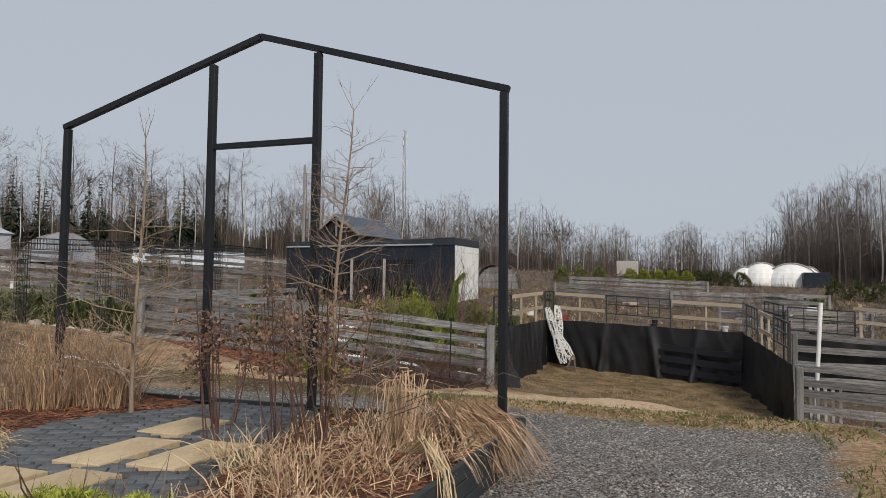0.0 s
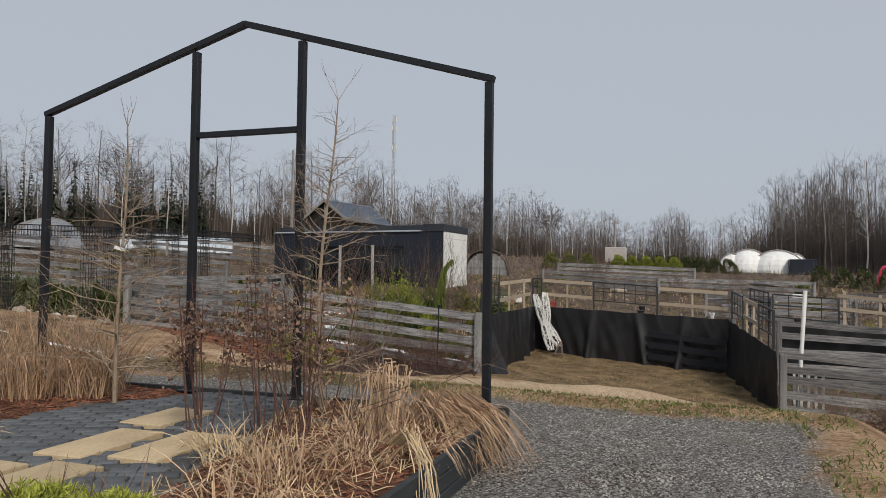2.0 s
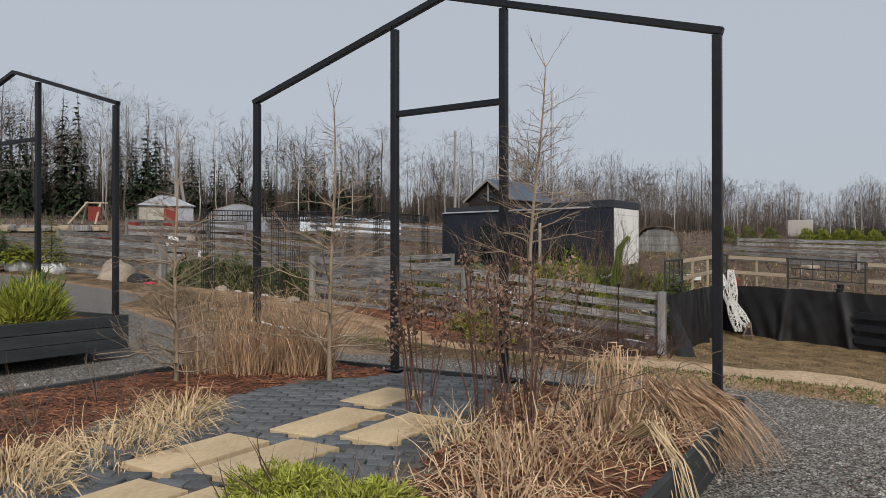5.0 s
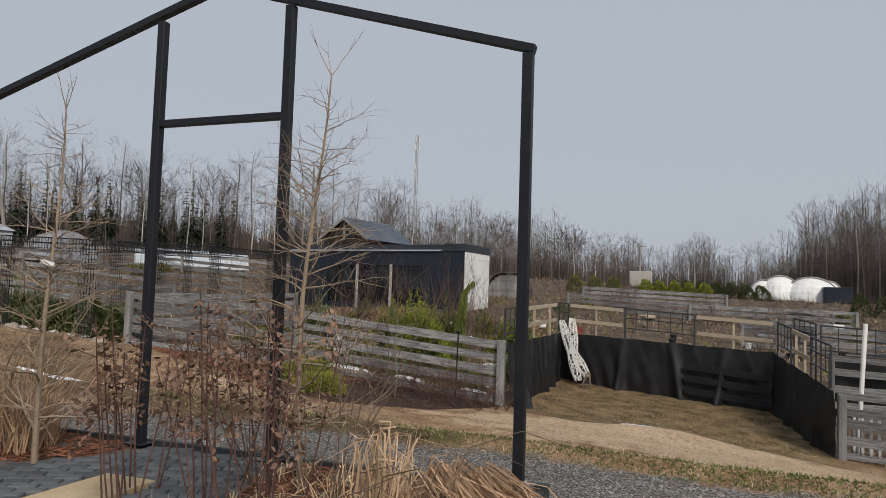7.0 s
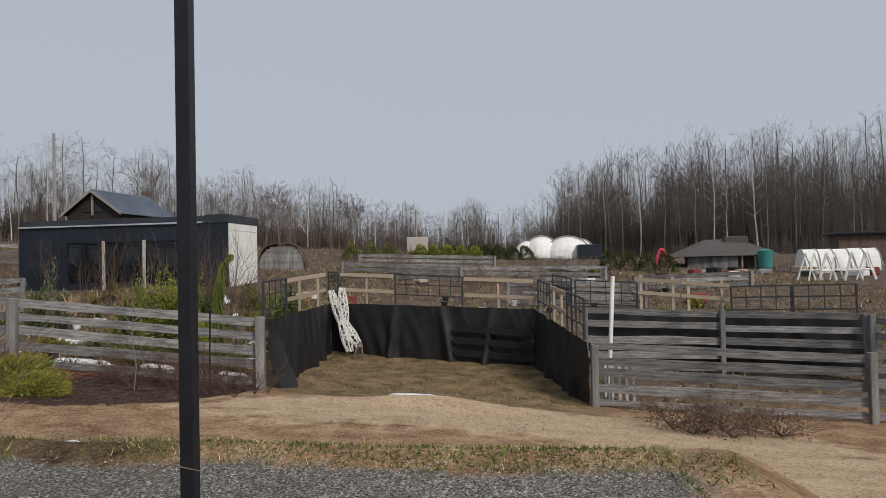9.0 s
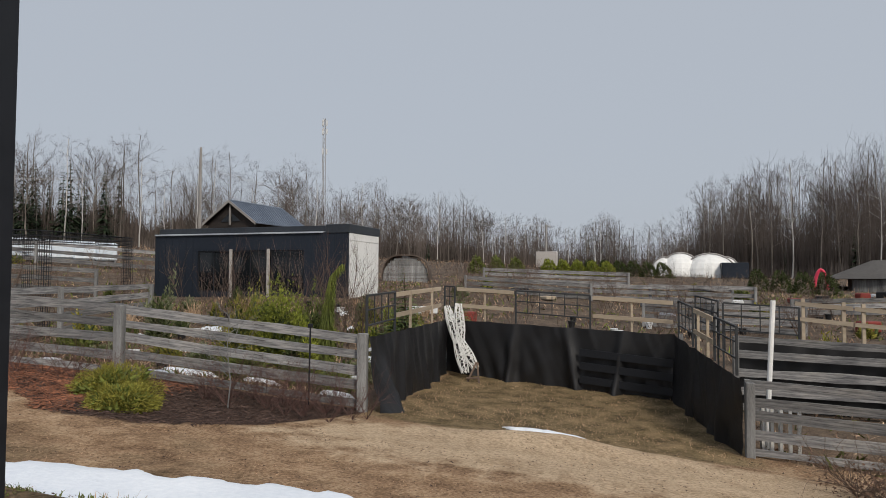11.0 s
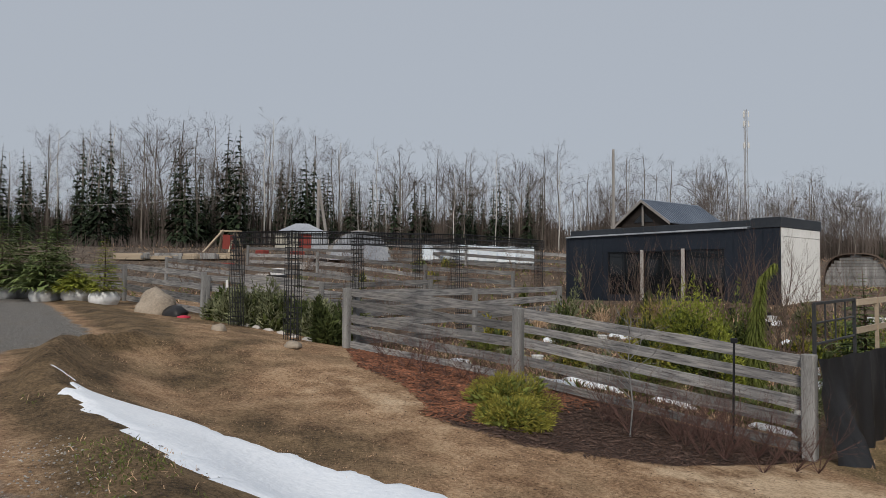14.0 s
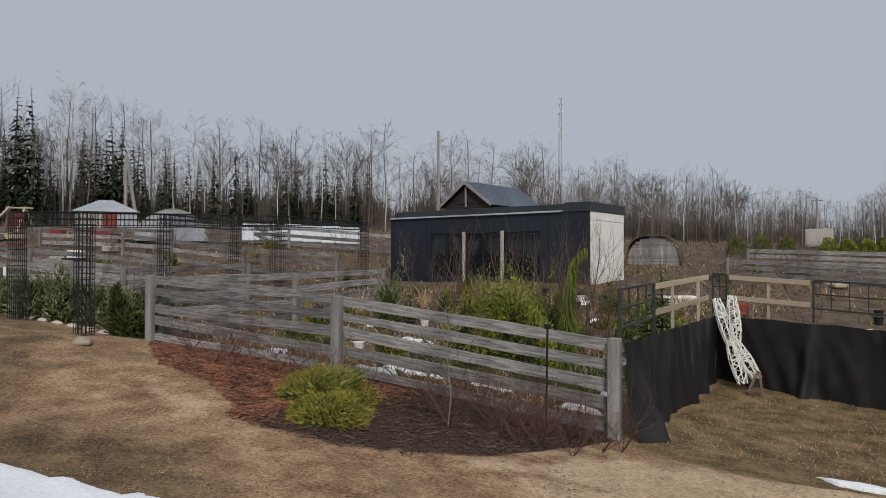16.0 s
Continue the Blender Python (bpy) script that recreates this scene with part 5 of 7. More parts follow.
def snow_patch(name, pts_low, pts_high, label, thick=0.045, seed=0.0, n=150):
    """Snow lying between two lines, with a scalloped rim and a low crown."""
    lx, ly = zip(*pts_low)
    hx, hy = zip(*pts_high)
    mb, m = Mb(), 12
    for i in range(n + 1):
        x = lx[0] + (lx[-1] - lx[0]) * i / n
        a = np.interp(x, lx, ly) + 0.14 * noise.noise((x * 1.9, seed, 0)) + 0.07 * noise.noise((x * 6, seed, 3)) + 0.16 * ((x * 1.35 + 0.4 * noise.noise((x, seed, 1))) % 1.0)
        b = np.interp(x, hx, hy) + 0.16 * noise.noise((x * 1.4, seed, 7)) + 0.08 * abs(noise.noise((x * 4.5, seed, 9))) - 0.16 * ((x * 1.1 + 0.5 * noise.noise((x * 0.8, seed, 2))) % 1.0)
        ends = min(1.0, 6 * min(i, n - i) / n)
        a, b = (a + b) / 2 - (b - a) / 2 * ends, (a + b) / 2 + (b - a) / 2 * ends
        for j in range(m + 1):
            t = j / m
            y = a + (b - a) * t
            rim = min(1.0, 9 * min(t, 1 - t)) ** 0.5 * ends ** 0.5
            mb.v.append((x, float(y), gz(x, y) - 0.045 + (thick + 0.045) * rim + 0.025 * rim * noise.noise((x * 1.2, y * 1.6, 4))))
    for i in range(n):
        for j in range(m):
            o = i * (m + 1) + j
            mb.f.append((o, o + m + 1, o + m + 2, o + 1))
    return single(name, mb, M_SNOW, (0, 0, 0), label, "snow", smooth=True)


snow_patch("snow_strip", SNOW_LO, SNOW_HI, "long strip of old snow at the foot of the road bank")
snow_patch("snow_patch", [(-1.0, 12.6), (-0.2, 12.55), (0.9, 12.6)], [(-1.0, 12.75), (-0.2, 13.0), (0.9, 12.8)], "small leftover patch of snow on the turf", 0.06, 5, 30)
for i, (x0, x1, y, d) in enumerate(((-9.6, -7.9, 14.0, 0.5), (-7.4, -6.4, 14.2, 0.4), (-5.3, -4.4, 13.9, 0.4), (-6.4, -4.6, 19.2, 0.7), (-9.9, -8.6, 13.4, 0.3), (-11.5, -10.2, 17.2, 0.5), (-12.8, -11.9, 13.6, 0.3), (-10.2, -8.9, 20.6, 0.6), (-6.6, -4.9, 20.4, 0.8), (-5.9, -4.6, 22.6, 0.7), (-8.0, -7.2, 22.4, 0.5), (-12.4, -11.4, 20.2, 0.5), (-13.6, -12.8, 18.4, 0.4), (-9.4, -8.6, 24.2, 0.5))):
    snow_patch("snow_patch", [(x0, y), (x1, y)], [(x0, y + d), (x1, y + d)], "patch of old snow among the nursery plants", 0.09, 11.0 + i, 30)


# ---------------------------------------------------------------- lattice figure, poles and loose boards
random.seed(201)
fig = Mb()


def limb(a, b, r, coils):
    """A white wicker limb: crossing spirals and lengthwise sticks."""
    a, b = Vector(a), Vector(b)
    w = (b - a).normalized()
    u = w.orthogonal().normalized()
    k = w.cross(u)

    def at(t, ang):
        rr = r * (0.55 + 0.45 * math.sin(math.pi * min(1, 0.12 + t * 0.85)))
        return a.lerp(b, t) + (u * math.cos(ang) + k * math.sin(ang) * 0.6) * rr

    for c in range(coils):
        s, ph = (1 if c % 2 else -1), random.uniform(0, 6.28)
        pts = [at(i / 14, ph + s * i * random.uniform(0.3, 0.5)) for i in range(15)]
        fig.chain(pts, [0.013] * 15, 4)
    for c in range(7):
        pts = [at(i / 6, c * 0.9) for i in range(7)]
        fig.chain(pts, [0.012] * 7, 4)
    for c in range(26):
        t, g = random.random(), random.uniform(0, 6.28)
        fig.tube(at(t, g), at(min(1, t + random.uniform(0.03, 0.14)), g + random.uniform(0.8, 2.2)), 0.011, 0.011, 4)


limb((0.36, 0.0, 0.12), (0.02, 0.30, 1.05), 0.17, 7)
limb((0.64, 0.1, 0.25), (0.12, 0.34, 1.05), 0.16, 6)
limb((0.05, 0.30, 0.95), (-0.34, 0.62, 2.0), 0.16, 7)
limb((0.15, 0.34, 0.95), (0.0, 0.66, 2.08), 0.17, 7)
single("lattice_sculpture", fig, M_WHITEWOOD, (-3.25, 18.95, gz(-3.2, 18.9) + 0.05), "white wicker lattice sculpture leaning against the black fabric", "sculpture")
single("figure_prop", Mb().tube((0, 0, -0.05), (0.18, 0.5, 0.5), 0.03, 0.03, 5).tube((0.35, 0.05, -0.05), (0.22, 0.5, 0.5), 0.03, 0.03, 5).tube((0, 0, 0.12), (0.33, 0.05, 0.12), 0.025, 0.025, 5), M_TWIG, (-2.78, 18.55, gz(-2.78, 18.55)), "short dark timber trestle under the sculpture", "trestle")
single("white_pole", Mb().tube((0, 0, -0.1), (0.22, 0.25, 2.95), 0.05, 0.05, 10), M_WHITEWOOD, (4.2, 14.05, gz(4.2, 14.05)), "tall white painted pole standing by the fence", "pole")
bundle = thing("slat_bundle", (4.05, 13.5, gz(4.2, 13.5)), "white painted slats standing behind the plank fence", "slats")
for i in range(8):
    part("slat", Mb().box(-0.03, -0.03, 0, 0.03, 0.03, 1.0, 0.004), M_WHITEWOOD, bundle, loc=(0.16 * (i % 5), 0.1 * (i // 5), 0))


# ---------------------------------------------------------------- railings of the farther pens
def railing(a, b, za, zb, panels, label):
    """Alternate dark grid panels and pale timber rails on posts."""
    o = Vector((*a, 0))
    th = thing("pen_railing", (a[0], a[1], gz(*a)), label, "railing", "pen railings")
    g0 = gz(*a)

    def strut(p, q, w, h, m, name):
        p, q = Vector(p), Vector(q)
        ln = (q - p).length
        if math.hypot(q.x - p.x, q.y - p.y) < 1e-4:
            ob = part(name, Mb().box(-w / 2, -w / 2, 0, w / 2, w / 2, ln), m, th)
            ob.matrix_basis = pose(p.x - o.x, p.y - o.y, p.z - g0)
            return
        ob = part(name, Mb().box(0, -w / 2, -h / 2, ln, w / 2, h / 2), m, th)
        ob.matrix_basis = pose(p.x - o.x, p.y - o.y, p.z - g0, 0, -math.degrees(math.asin((q.z - p.z) / ln)), math.degrees(math.atan2(q.y - p.y, q.x - p.x)))

    n = len(panels)
    for i, kind in enumerate(panels):
        p, q = along(a, b, i / n, za, zb), along(a, b, (i + 0.97) / n, za, zb)
        low = min(gz(p.x, p.y), gz(q.x, q.y)) - 0.05
        if kind == "m":
            for dz in (0, -0.35, -0.75):
                strut(p + Vector((0, 0, dz)), q + Vector((0, 0, dz)), 0.045, 0.045, M_RAIL, "panel_rail")
            for k in range(5):
                s = p.lerp(q, k / 4)
                strut((s.x, s.y, low if k in (0, 4) else s.z - 0.75), s, 0.05 if k in (0, 4) else 0.028, 0, M_RAIL, "panel_upright")
        else:
            for dz in (-0.06, -0.5):
                strut(p + Vector((0, 0, dz)), q + Vector((0, 0, dz)), 0.03, 0.12, M_PALE, "timber_rail")
            for k in (0.15, 0.85):
                s = p.lerp(q, k)
                strut((s.x, s.y + 0.06, low), (s.x, s.y + 0.06, s.z + 0.1), 0.09, 0, M_PALE, "timber_post")


railing((4.3, 20.6), (6.25, 20.1), 0.64, 0.53, "m", "dark metal grid railing of a farther pen")
railing((3.75, 22.6), (4.2, 20.75), 0.8, 0.68, "m", "dark metal grid railing closing a farther pen")
railing((6.4, 21.5), (9.3, 20.6), 0.68, 0.42, "tt", "railing of pale timber rails and posts")
railing((9.24, 20.4), (12.68, 19.35), 0.34, 0.38, "mm", "dark metal grid railing by the stores")

# ---------------------------------------------------------------- plank fences of the farther plots
random.seed(211)
for st, h, bd in (
        ([(-36, 11.9), (-28.8, 11.5), (-21.8, 11.45)], 1.45, BOARDS4), ([(-21.8, 11.6), (-20.6, 15.2), (-20.2, 20)], 1.35, BOARDS4),
        ([(-38, 17), (-30, 17.2), (-23, 18.5)], 1.3, BOARDS4), ([(-34, 24), (-26, 25), (-22, 27)], 1.3, BOARDS3), ([(-42, 24), (-34, 27)], 1.3, BOARDS3), ([(-40, 30), (-31, 33), (-24, 36)], 1.3, BOARDS3),
        ([(-6.5, 36), (0, 37), (7, 37.5)], 0.9, BOARDS3), ([(-6.8, 43), (2, 44)], 0.9, BOARDS3), ([(2.4, 30), (5.2, 29.6), (8.4, 29)], 1.1, BOARDS4), ([(3, 37.5), (8, 37)], 1.0, BOARDS3), ([(9, 34), (15, 34.5)], 0.8, BOARDS3)):
    fence(st, h, bd, "weathered grey plank fence of a farther nursery plot", 0.14, "farther plank fences", wav=0.02)


# ---------------------------------------------------------------- wire columns and their top beams
random.seed(221)


def wire_column(x, y, top, name="wire_column"):
    z0 = gz(x, y)
    mb, s, h = Mb(), 0.15, top - z0
    for ax in range(4):
        for k in range(3):
            u = -s + 2 * s * k / 3
            px, py = ((u, -s), (s, u), (-u, s), (-s, -u))[ax]
            mb.tube((px, py, 0), (px, py, h), 0.010, 0.010, 4, False)
    n = int(h / 0.13)
    for j in range(n + 1):
        z = h * j / n
        c = [(-s, -s, z), (s, -s, z), (s, s, z), (-s, s, z)]
        for i in range(4):
            mb.tube(c[i], c[(i + 1) % 4], 0.008, 0.008, 3, False)
    return single(name, mb, M_WIRE, (x, y, z0), "square column of black rebar mesh", "trellis", "rebar mesh columns")


def wire_beam(a, b):
    a, b = Vector(a), Vector(b)
    d = (b - a).normalized()
    s = Vector((-d.y, d.x, 0)) * 0.19
    mb = Mb()
    for k in (-1, -0.33, 0.33, 1):
        for dz in (0, -0.16, -0.34):
            mb.tube(a + s * k + Vector((0, 0, dz)) - a, b + s * k + Vector((0, 0, dz)) - a, 0.009, 0.009, 3, False)
    n = int((b - a).length / 0.14)
    for j in range(n + 1):
        p = (b - a) * j / n
        mb.tube(p - s, p + s, 0.006, 0.006, 3, False)
        for k in (-1, 1):
            mb.tube(p + s * k, p + s * k - Vector((0, 0, 0.34)), 0.006, 0.006, 3, False)
    return single("wire_beam", mb, M_WIRE, a, "top beam of black rebar mesh between columns", "trellis", "rebar mesh beams")


COLS = ((-14.9, 10.5, 2.43), (-18.7, 11.0, 2.6), (-18.95, 15.5, 2.8), (-21.3, 20.3, 2.9), (-23.1, 24.2, 3.05), (-17.0, 18.5, 2.85), (-19.2, 25.5, 3.05))
for c in COLS:
    wire_column(*c)
for i, j in ((0, 1), (0, 5), (1, 2), (2, 3), (3, 4), (5, 6), (2, 5), (3, 6)):
    wire_beam(COLS[i], COLS[j])
single("paper_tag", Mb().box(-0.07, -0.003, 0, 0.07, 0.003, 0.22), M_TAG, (-18.85, 10.77, 1.0), "white label tied to a wire column", "label")


# ---------------------------------------------------------------- buildings and stores in the distance
def tunnel(name, x, y, ln, r, h, turn, m, label, ribs=True):
    th = thing(name, (x, y, gz(x, y)), label, "greenhouse", turn=turn)
    mb, n, k = Mb(), 14, 10
    for j in range(k + 1):
        for i in range(n + 1):
            a = math.pi * i / n
            w = 1 + 0.03 * noise.noise((j * 1.1, i * 0.7, x))
            mb.v.append((ln * j / k - ln / 2, -r * math.cos(a) * w, h * math.sin(a) * w))
    mb.f = [(j * (n + 1) + i, (j + 1) * (n + 1) + i, (j + 1) * (n + 1) + i + 1, j * (n + 1) + i + 1) for j in range(k) for i in range(n)]
    mb.f += [tuple(range(n + 1)), tuple(range(k * (n + 1) + n, k * (n + 1) - 1, -1))]
    part("cover", mb, m, th)
    if ribs:
        for j in range(0, k + 1, 2):
            pts = [(ln * j / k - ln / 2, -(r + 0.03) * math.cos(math.pi * i / n), (h + 0.03) * math.sin(math.pi * i / n)) for i in range(n + 1)]
            part("rib", Mb().chain(pts, [0.035] * (n + 1), 4), M_POLE, th)
    return th


tunnel("tunnel_greenhouse", -38.9, 30.5, 3.4, 2.0, 4.45 - gz(-38.5, 30.2), -30, M_TARP, "grey film tunnel greenhouse", True)
th = thing("hipped_tent", (-50.5, 33.5, gz(-50.5, 33.5)), "grey hipped tarpaulin tent with a red and a green side", "tent", turn=57)
HZ = 5.95 - gz(-50.5, 33.5)
part("roof", Mb().add([(-2.3, -1.6, HZ - 0.95), (2.3, -1.6, HZ - 0.95), (2.3, 1.6, HZ - 0.95), (-2.3, 1.6, HZ - 0.95), (-0.5, 0, HZ), (0.5, 0, HZ)], [(0, 1, 5, 4), (1, 2, 5), (2, 3, 4, 5), (3, 0, 4), (3, 2, 1, 0)]), M_TARP, th)
part("wall", Mb().box(-2.1, -1.4, 0, -0.2, 1.4, HZ - 0.95), M_TARPY, th, "dirty green-beige tarpaulin side")
part("door_curtain", Mb().box(-0.2, -1.42, 0, 0.75, 1.4, HZ - 0.96), M_RED, th, "red cloth side")
part("wall", Mb().box(0.75, -1.4, 0, 2.1, 1.4, HZ - 0.95), M_TARP, th)
for i in range(6):
    x, y = -33.7 + i * 0.86, 32.6 + i * 0.83
    mb = Mb().box(-0.62, -0.5, 0.14, 0.62, 0.5, 1.25, 0.09)
    th = thing("wrapped_pallet", (x, y, gz(x, y) + 0.02), "pallet of goods in white and pale blue film", "pallet", "wrapped pallets", 44)
    part("load", mb, M_BLUEWRAP, th)
    for k in (-0.5, 0, 0.5):
        part("runner", Mb().box(k - 0.05, -0.5, -0.05, k + 0.05, 0.5, 0.138), M_POST, th)
AFZ = gz(-49.9, 26.3)
th = thing("a_frame", (-49.9, 26.3, AFZ), "timber A-frame hung with dark red cloth", "frame", turn=63)
for k in (-0.9, 0.9):
    part("leg", Mb().tube((k - 0.55, -0.8, 0), (k * 0.5 + 0.35, 0, 4.95 - AFZ), 0.09, 0.09, 5), M_PALE, th)
    part("leg", Mb().tube((k + 0.55, 0.8, 0), (k * 0.5 + 0.35, 0, 4.95 - AFZ), 0.09, 0.09, 5), M_PALE, th)
part("ridge_pole", Mb().tube((-0.3, 0, 4.9 - AFZ), (1.3, 0, 4.9 - AFZ), 0.06, 0.06, 5), M_PALE, th)
part("cloth", Mb().box(-0.1, -0.42, 0.3, 0.75, -0.38, 4.6 - AFZ), M_RED, th)
random.seed(231)
for i in range(7):
    x, y = -49.5 + i * 0.55 + random.uniform(-0.4, 0.4), 19.0 + i * 0.85
    th = thing("timber_stack", (x, y, gz(x, y)), "low stack of pale sawn timber", "timber", "timber stacks", random.uniform(0, 50))
    for k in range(5):
        part("beam", Mb().box(-0.9 + random.uniform(-0.5, 0.4), -0.5 + 0.2 * k, 0, random.uniform(0.5, 1.3), -0.33 + 0.2 * k, 0.1 + random.uniform(0, 0.34), 0.02), M_POST if i % 2 else M_PALE, th)

# domes, house and stores on the far right
th = thing("dome_tent", (8.4, 71.3, gz(8.4, 71.3) - 0.3), "group of white domed tents", "tent")
for cx, cy, r, h in ((-2.7, 0.2, 1.4, 2.2), (-1.2, 0.4, 2.2, 2.6), (1.4, 0.0, 2.6, 2.5), (3.0, 0.6, 1.4, 2.2)):
    bm = bmesh.new()
    bmesh.ops.create_uvsphere(bm, u_segments=20, v_segments=14, radius=1.0)
    bmesh.ops.delete(bm, geom=[v for v in bm.verts if v.co.z < -0.05], context="VERTS")
    for v in bm.verts:
        v.co = (cx + v.co.x * r, cy + v.co.y * r, v.co.z * h)
    me = bpy.data.meshes.new("dome")
    bm.to_mesh(me)
    bm.free()
    me.materials.append(M_WHITEWOOD)
    part("dome", me, None, th)
    pts = [(cx + 1.02 * r * math.cos(a), cy - 0.25 * r, 1.02 * h * math.sin(a)) for a in np.linspace(0, math.pi, 15)]
    part("arch_rib", Mb().chain(pts, [0.07] * 15, 4), M_POLE, th)
single("dark_kiosk", Mb().box(-1.15, -1, 0, 1.15, 1, 1.45, 0.05), M_CLAD, (11.7, 69, gz(12.2, 69)), "dark grey kiosk beside the tents", "kiosk")
th = thing("brown_house", (19.3, 52, gz(19, 52) - 0.55), "low brown plank house with a grey hipped roof", "house", turn=-12)
part("wall", Mb().box(-2.6, 0, 0, 3.0, 3.5, 1.65), M_BROWNWALL, th)
part("porch_wall", Mb().box(-2.6, -0.9, 0, 0.9, -0.05, 1.4), M_POST, th)
part("roof", Mb().add([(-4.2, -1.5, 1.45), (3.9, -1.0, 1.45), (3.9, 4.4, 1.45), (-4.2, 4.4, 1.45), (-1.2, 1.6, 2.75), (1.2, 1.6, 2.75)], [(0, 1, 5, 4), (1, 2, 5), (2, 3, 4, 5), (3, 0, 4), (3, 2, 1, 0)]), M_GREYROOF, th)
part("roof_lantern", Mb().box(0.2, 1.0, 2.45, 1.9, 2.2, 2.95, 0.05), M_GREYROOF, th)
for k in (1.2, 2.1, 2.9):
    part("porch_post", Mb().box(k - 0.06, -0.9, 0, k + 0.06, -0.78, 1.42), M_PALE, th)
single("water_tank", Mb().tube((0, 0, 0), (0, 0, 1.2), 0.5, 0.5, 18).tube((0, 0, 1.2), (0, 0, 1.35), 0.52, 0.2, 18), M_TEAL, (21.6, 50, gz(22, 50) + 0.1), "teal plastic water tank beside the house", "tank")
pts = [(0.42 * math.cos(a), 0, 1.75 * math.sin(a)) for a in np.linspace(0, math.pi, 17)]
single("red_arch", Mb().chain(pts, [0.11] * 17, 8), M_PINK, (14.6, 51.5, gz(14.6, 51.5) - 0.4), "glossy red hooped arch", "arch", smooth=True)
tunnel("white_tent", 24.5, 45.5, 4.6, 1.1, 1.45, -5, M_WHITEWOOD, "low white tunnel tent", True)
for i in range(9):
    random.seed(240 + i)
    x, y = 19.0 + i * 0.42, 37 + random.uniform(-0.6, 0.6)
    mb = Mb().tube((-0.45, 0, 0), (0, 0.1, 1.5), 0.05, 0.05, 4).tube((0.45, 0, 0), (0, 0.1, 1.5), 0.05, 0.05, 4).tube((-0.28, 0, 0.55), (0.28, 0, 0.55), 0.045, 0.045, 4)
    single("white_trestle", mb, M_WHITEWOOD, (x, y, gz(x, y)), "white painted A-shaped trestle", "trestle", "white trestles", random.uniform(-30, 30))
th = thing("dark_shed", (33, 54, gz(33, 54)), "long dark shed with a flat roof", "shed", turn=-10)
part("wall", Mb().box(-4, 0, 0, 7, 3, 2.0), M_BROWNWALL, th)
part("roof", Mb().box(-4.3, -0.4, 2.004, 7.3, 3.3, 2.2, 0.03), M_CLAD, th)
random.seed(251)
for i in range(46):
    x, y = random.uniform(11, 27), random.uniform(37, 48)
    if i < 14:
        x, y = random.uniform(-8, 12), random.uniform(24, 44)
    if i > 34:
        x, y = random.uniform(-48, -26), random.uniform(20, 34)
    mb = Mb().box(-random.uniform(0.2, 0.6), -0.3, 0, random.uniform(0.2, 0.6), 0.3, random.uniform(0.15, 0.5), 0.05)
    single("crate", mb, random.choice((M_SACK, M_PALE, M_CONC, M_TARP, M_RED, M_BLACKPOT)), (x, y, gz(x, y)), "low weathered crate standing on the nursery ground", "crate", "nursery crates", random.uniform(0, 180))
th = thing("concrete_box", (-7.1, 86, gz(-7.1, 86) + 0.2), "pale concrete transformer cabin", "cabin")
part("wall", Mb().box(-1.25, 0, 0, 1.25, 2, 1.9, 0.04), M_CONC, th)


hut = thing("barrel_hut", (-11.0, 39.9, gz(-11.0, 39.9) - 0.1), "low rounded hut of weathered grey boards", "hut", turn=12)
HUT_TOP = 2.75 - (gz(-11.0, 39.9) - 0.1)
for i in range(11):
    z0, z1 = HUT_TOP * i / 11, HUT_TOP * (i + 0.93) / 11
    w0 = 1.38 * math.sqrt(max(0.03, 1 - (z1 / HUT_TOP) ** 3))
    part("wall_board", Mb().box(-w0, -0.03, z0, w0, 0.03, z1, 0.008), M_POST, hut)
for i in range(18):
    a0, a1 = math.pi * i / 18, math.pi * (i + 0.94) / 18
    q = [(-math.copysign(abs(math.cos(a)) ** 0.67, math.cos(a)) * rr * 1.4, s, math.sin(a) ** 0.67 * rr * HUT_TOP) for s in (-0.2, 3.0) for a in (a0, a1) for rr in (1.0, 1.04)]
    part("stave", Mb().add(q, [(0, 1, 3, 2), (4, 6, 7, 5), (1, 5, 7, 3), (0, 2, 6, 4), (0, 4, 5, 1), (2, 3, 7, 6)]), M_BROWNWALL, hut)


# -- hedges, as rows of clipped thuja
def hedge(x0, y0, x1, y1, r, h, m, label):
    n = max(2, int(math.hypot(x1 - x0, y1 - y0) / (r * 1.1)))
    for i in range(n):
        t = i / (n - 1)
        x, y = x0 + (x1 - x0) * t, y0 + (y1 - y0) * t
        plant("hedge_plant", (x, y, gz(x, y)), label, "hedge", [("foliage", sprays(r, r, h * random.uniform(0.97, 1.03), 1500, 0.13, 0.2, 0.4, 0.8), m)], "clipped hedges")


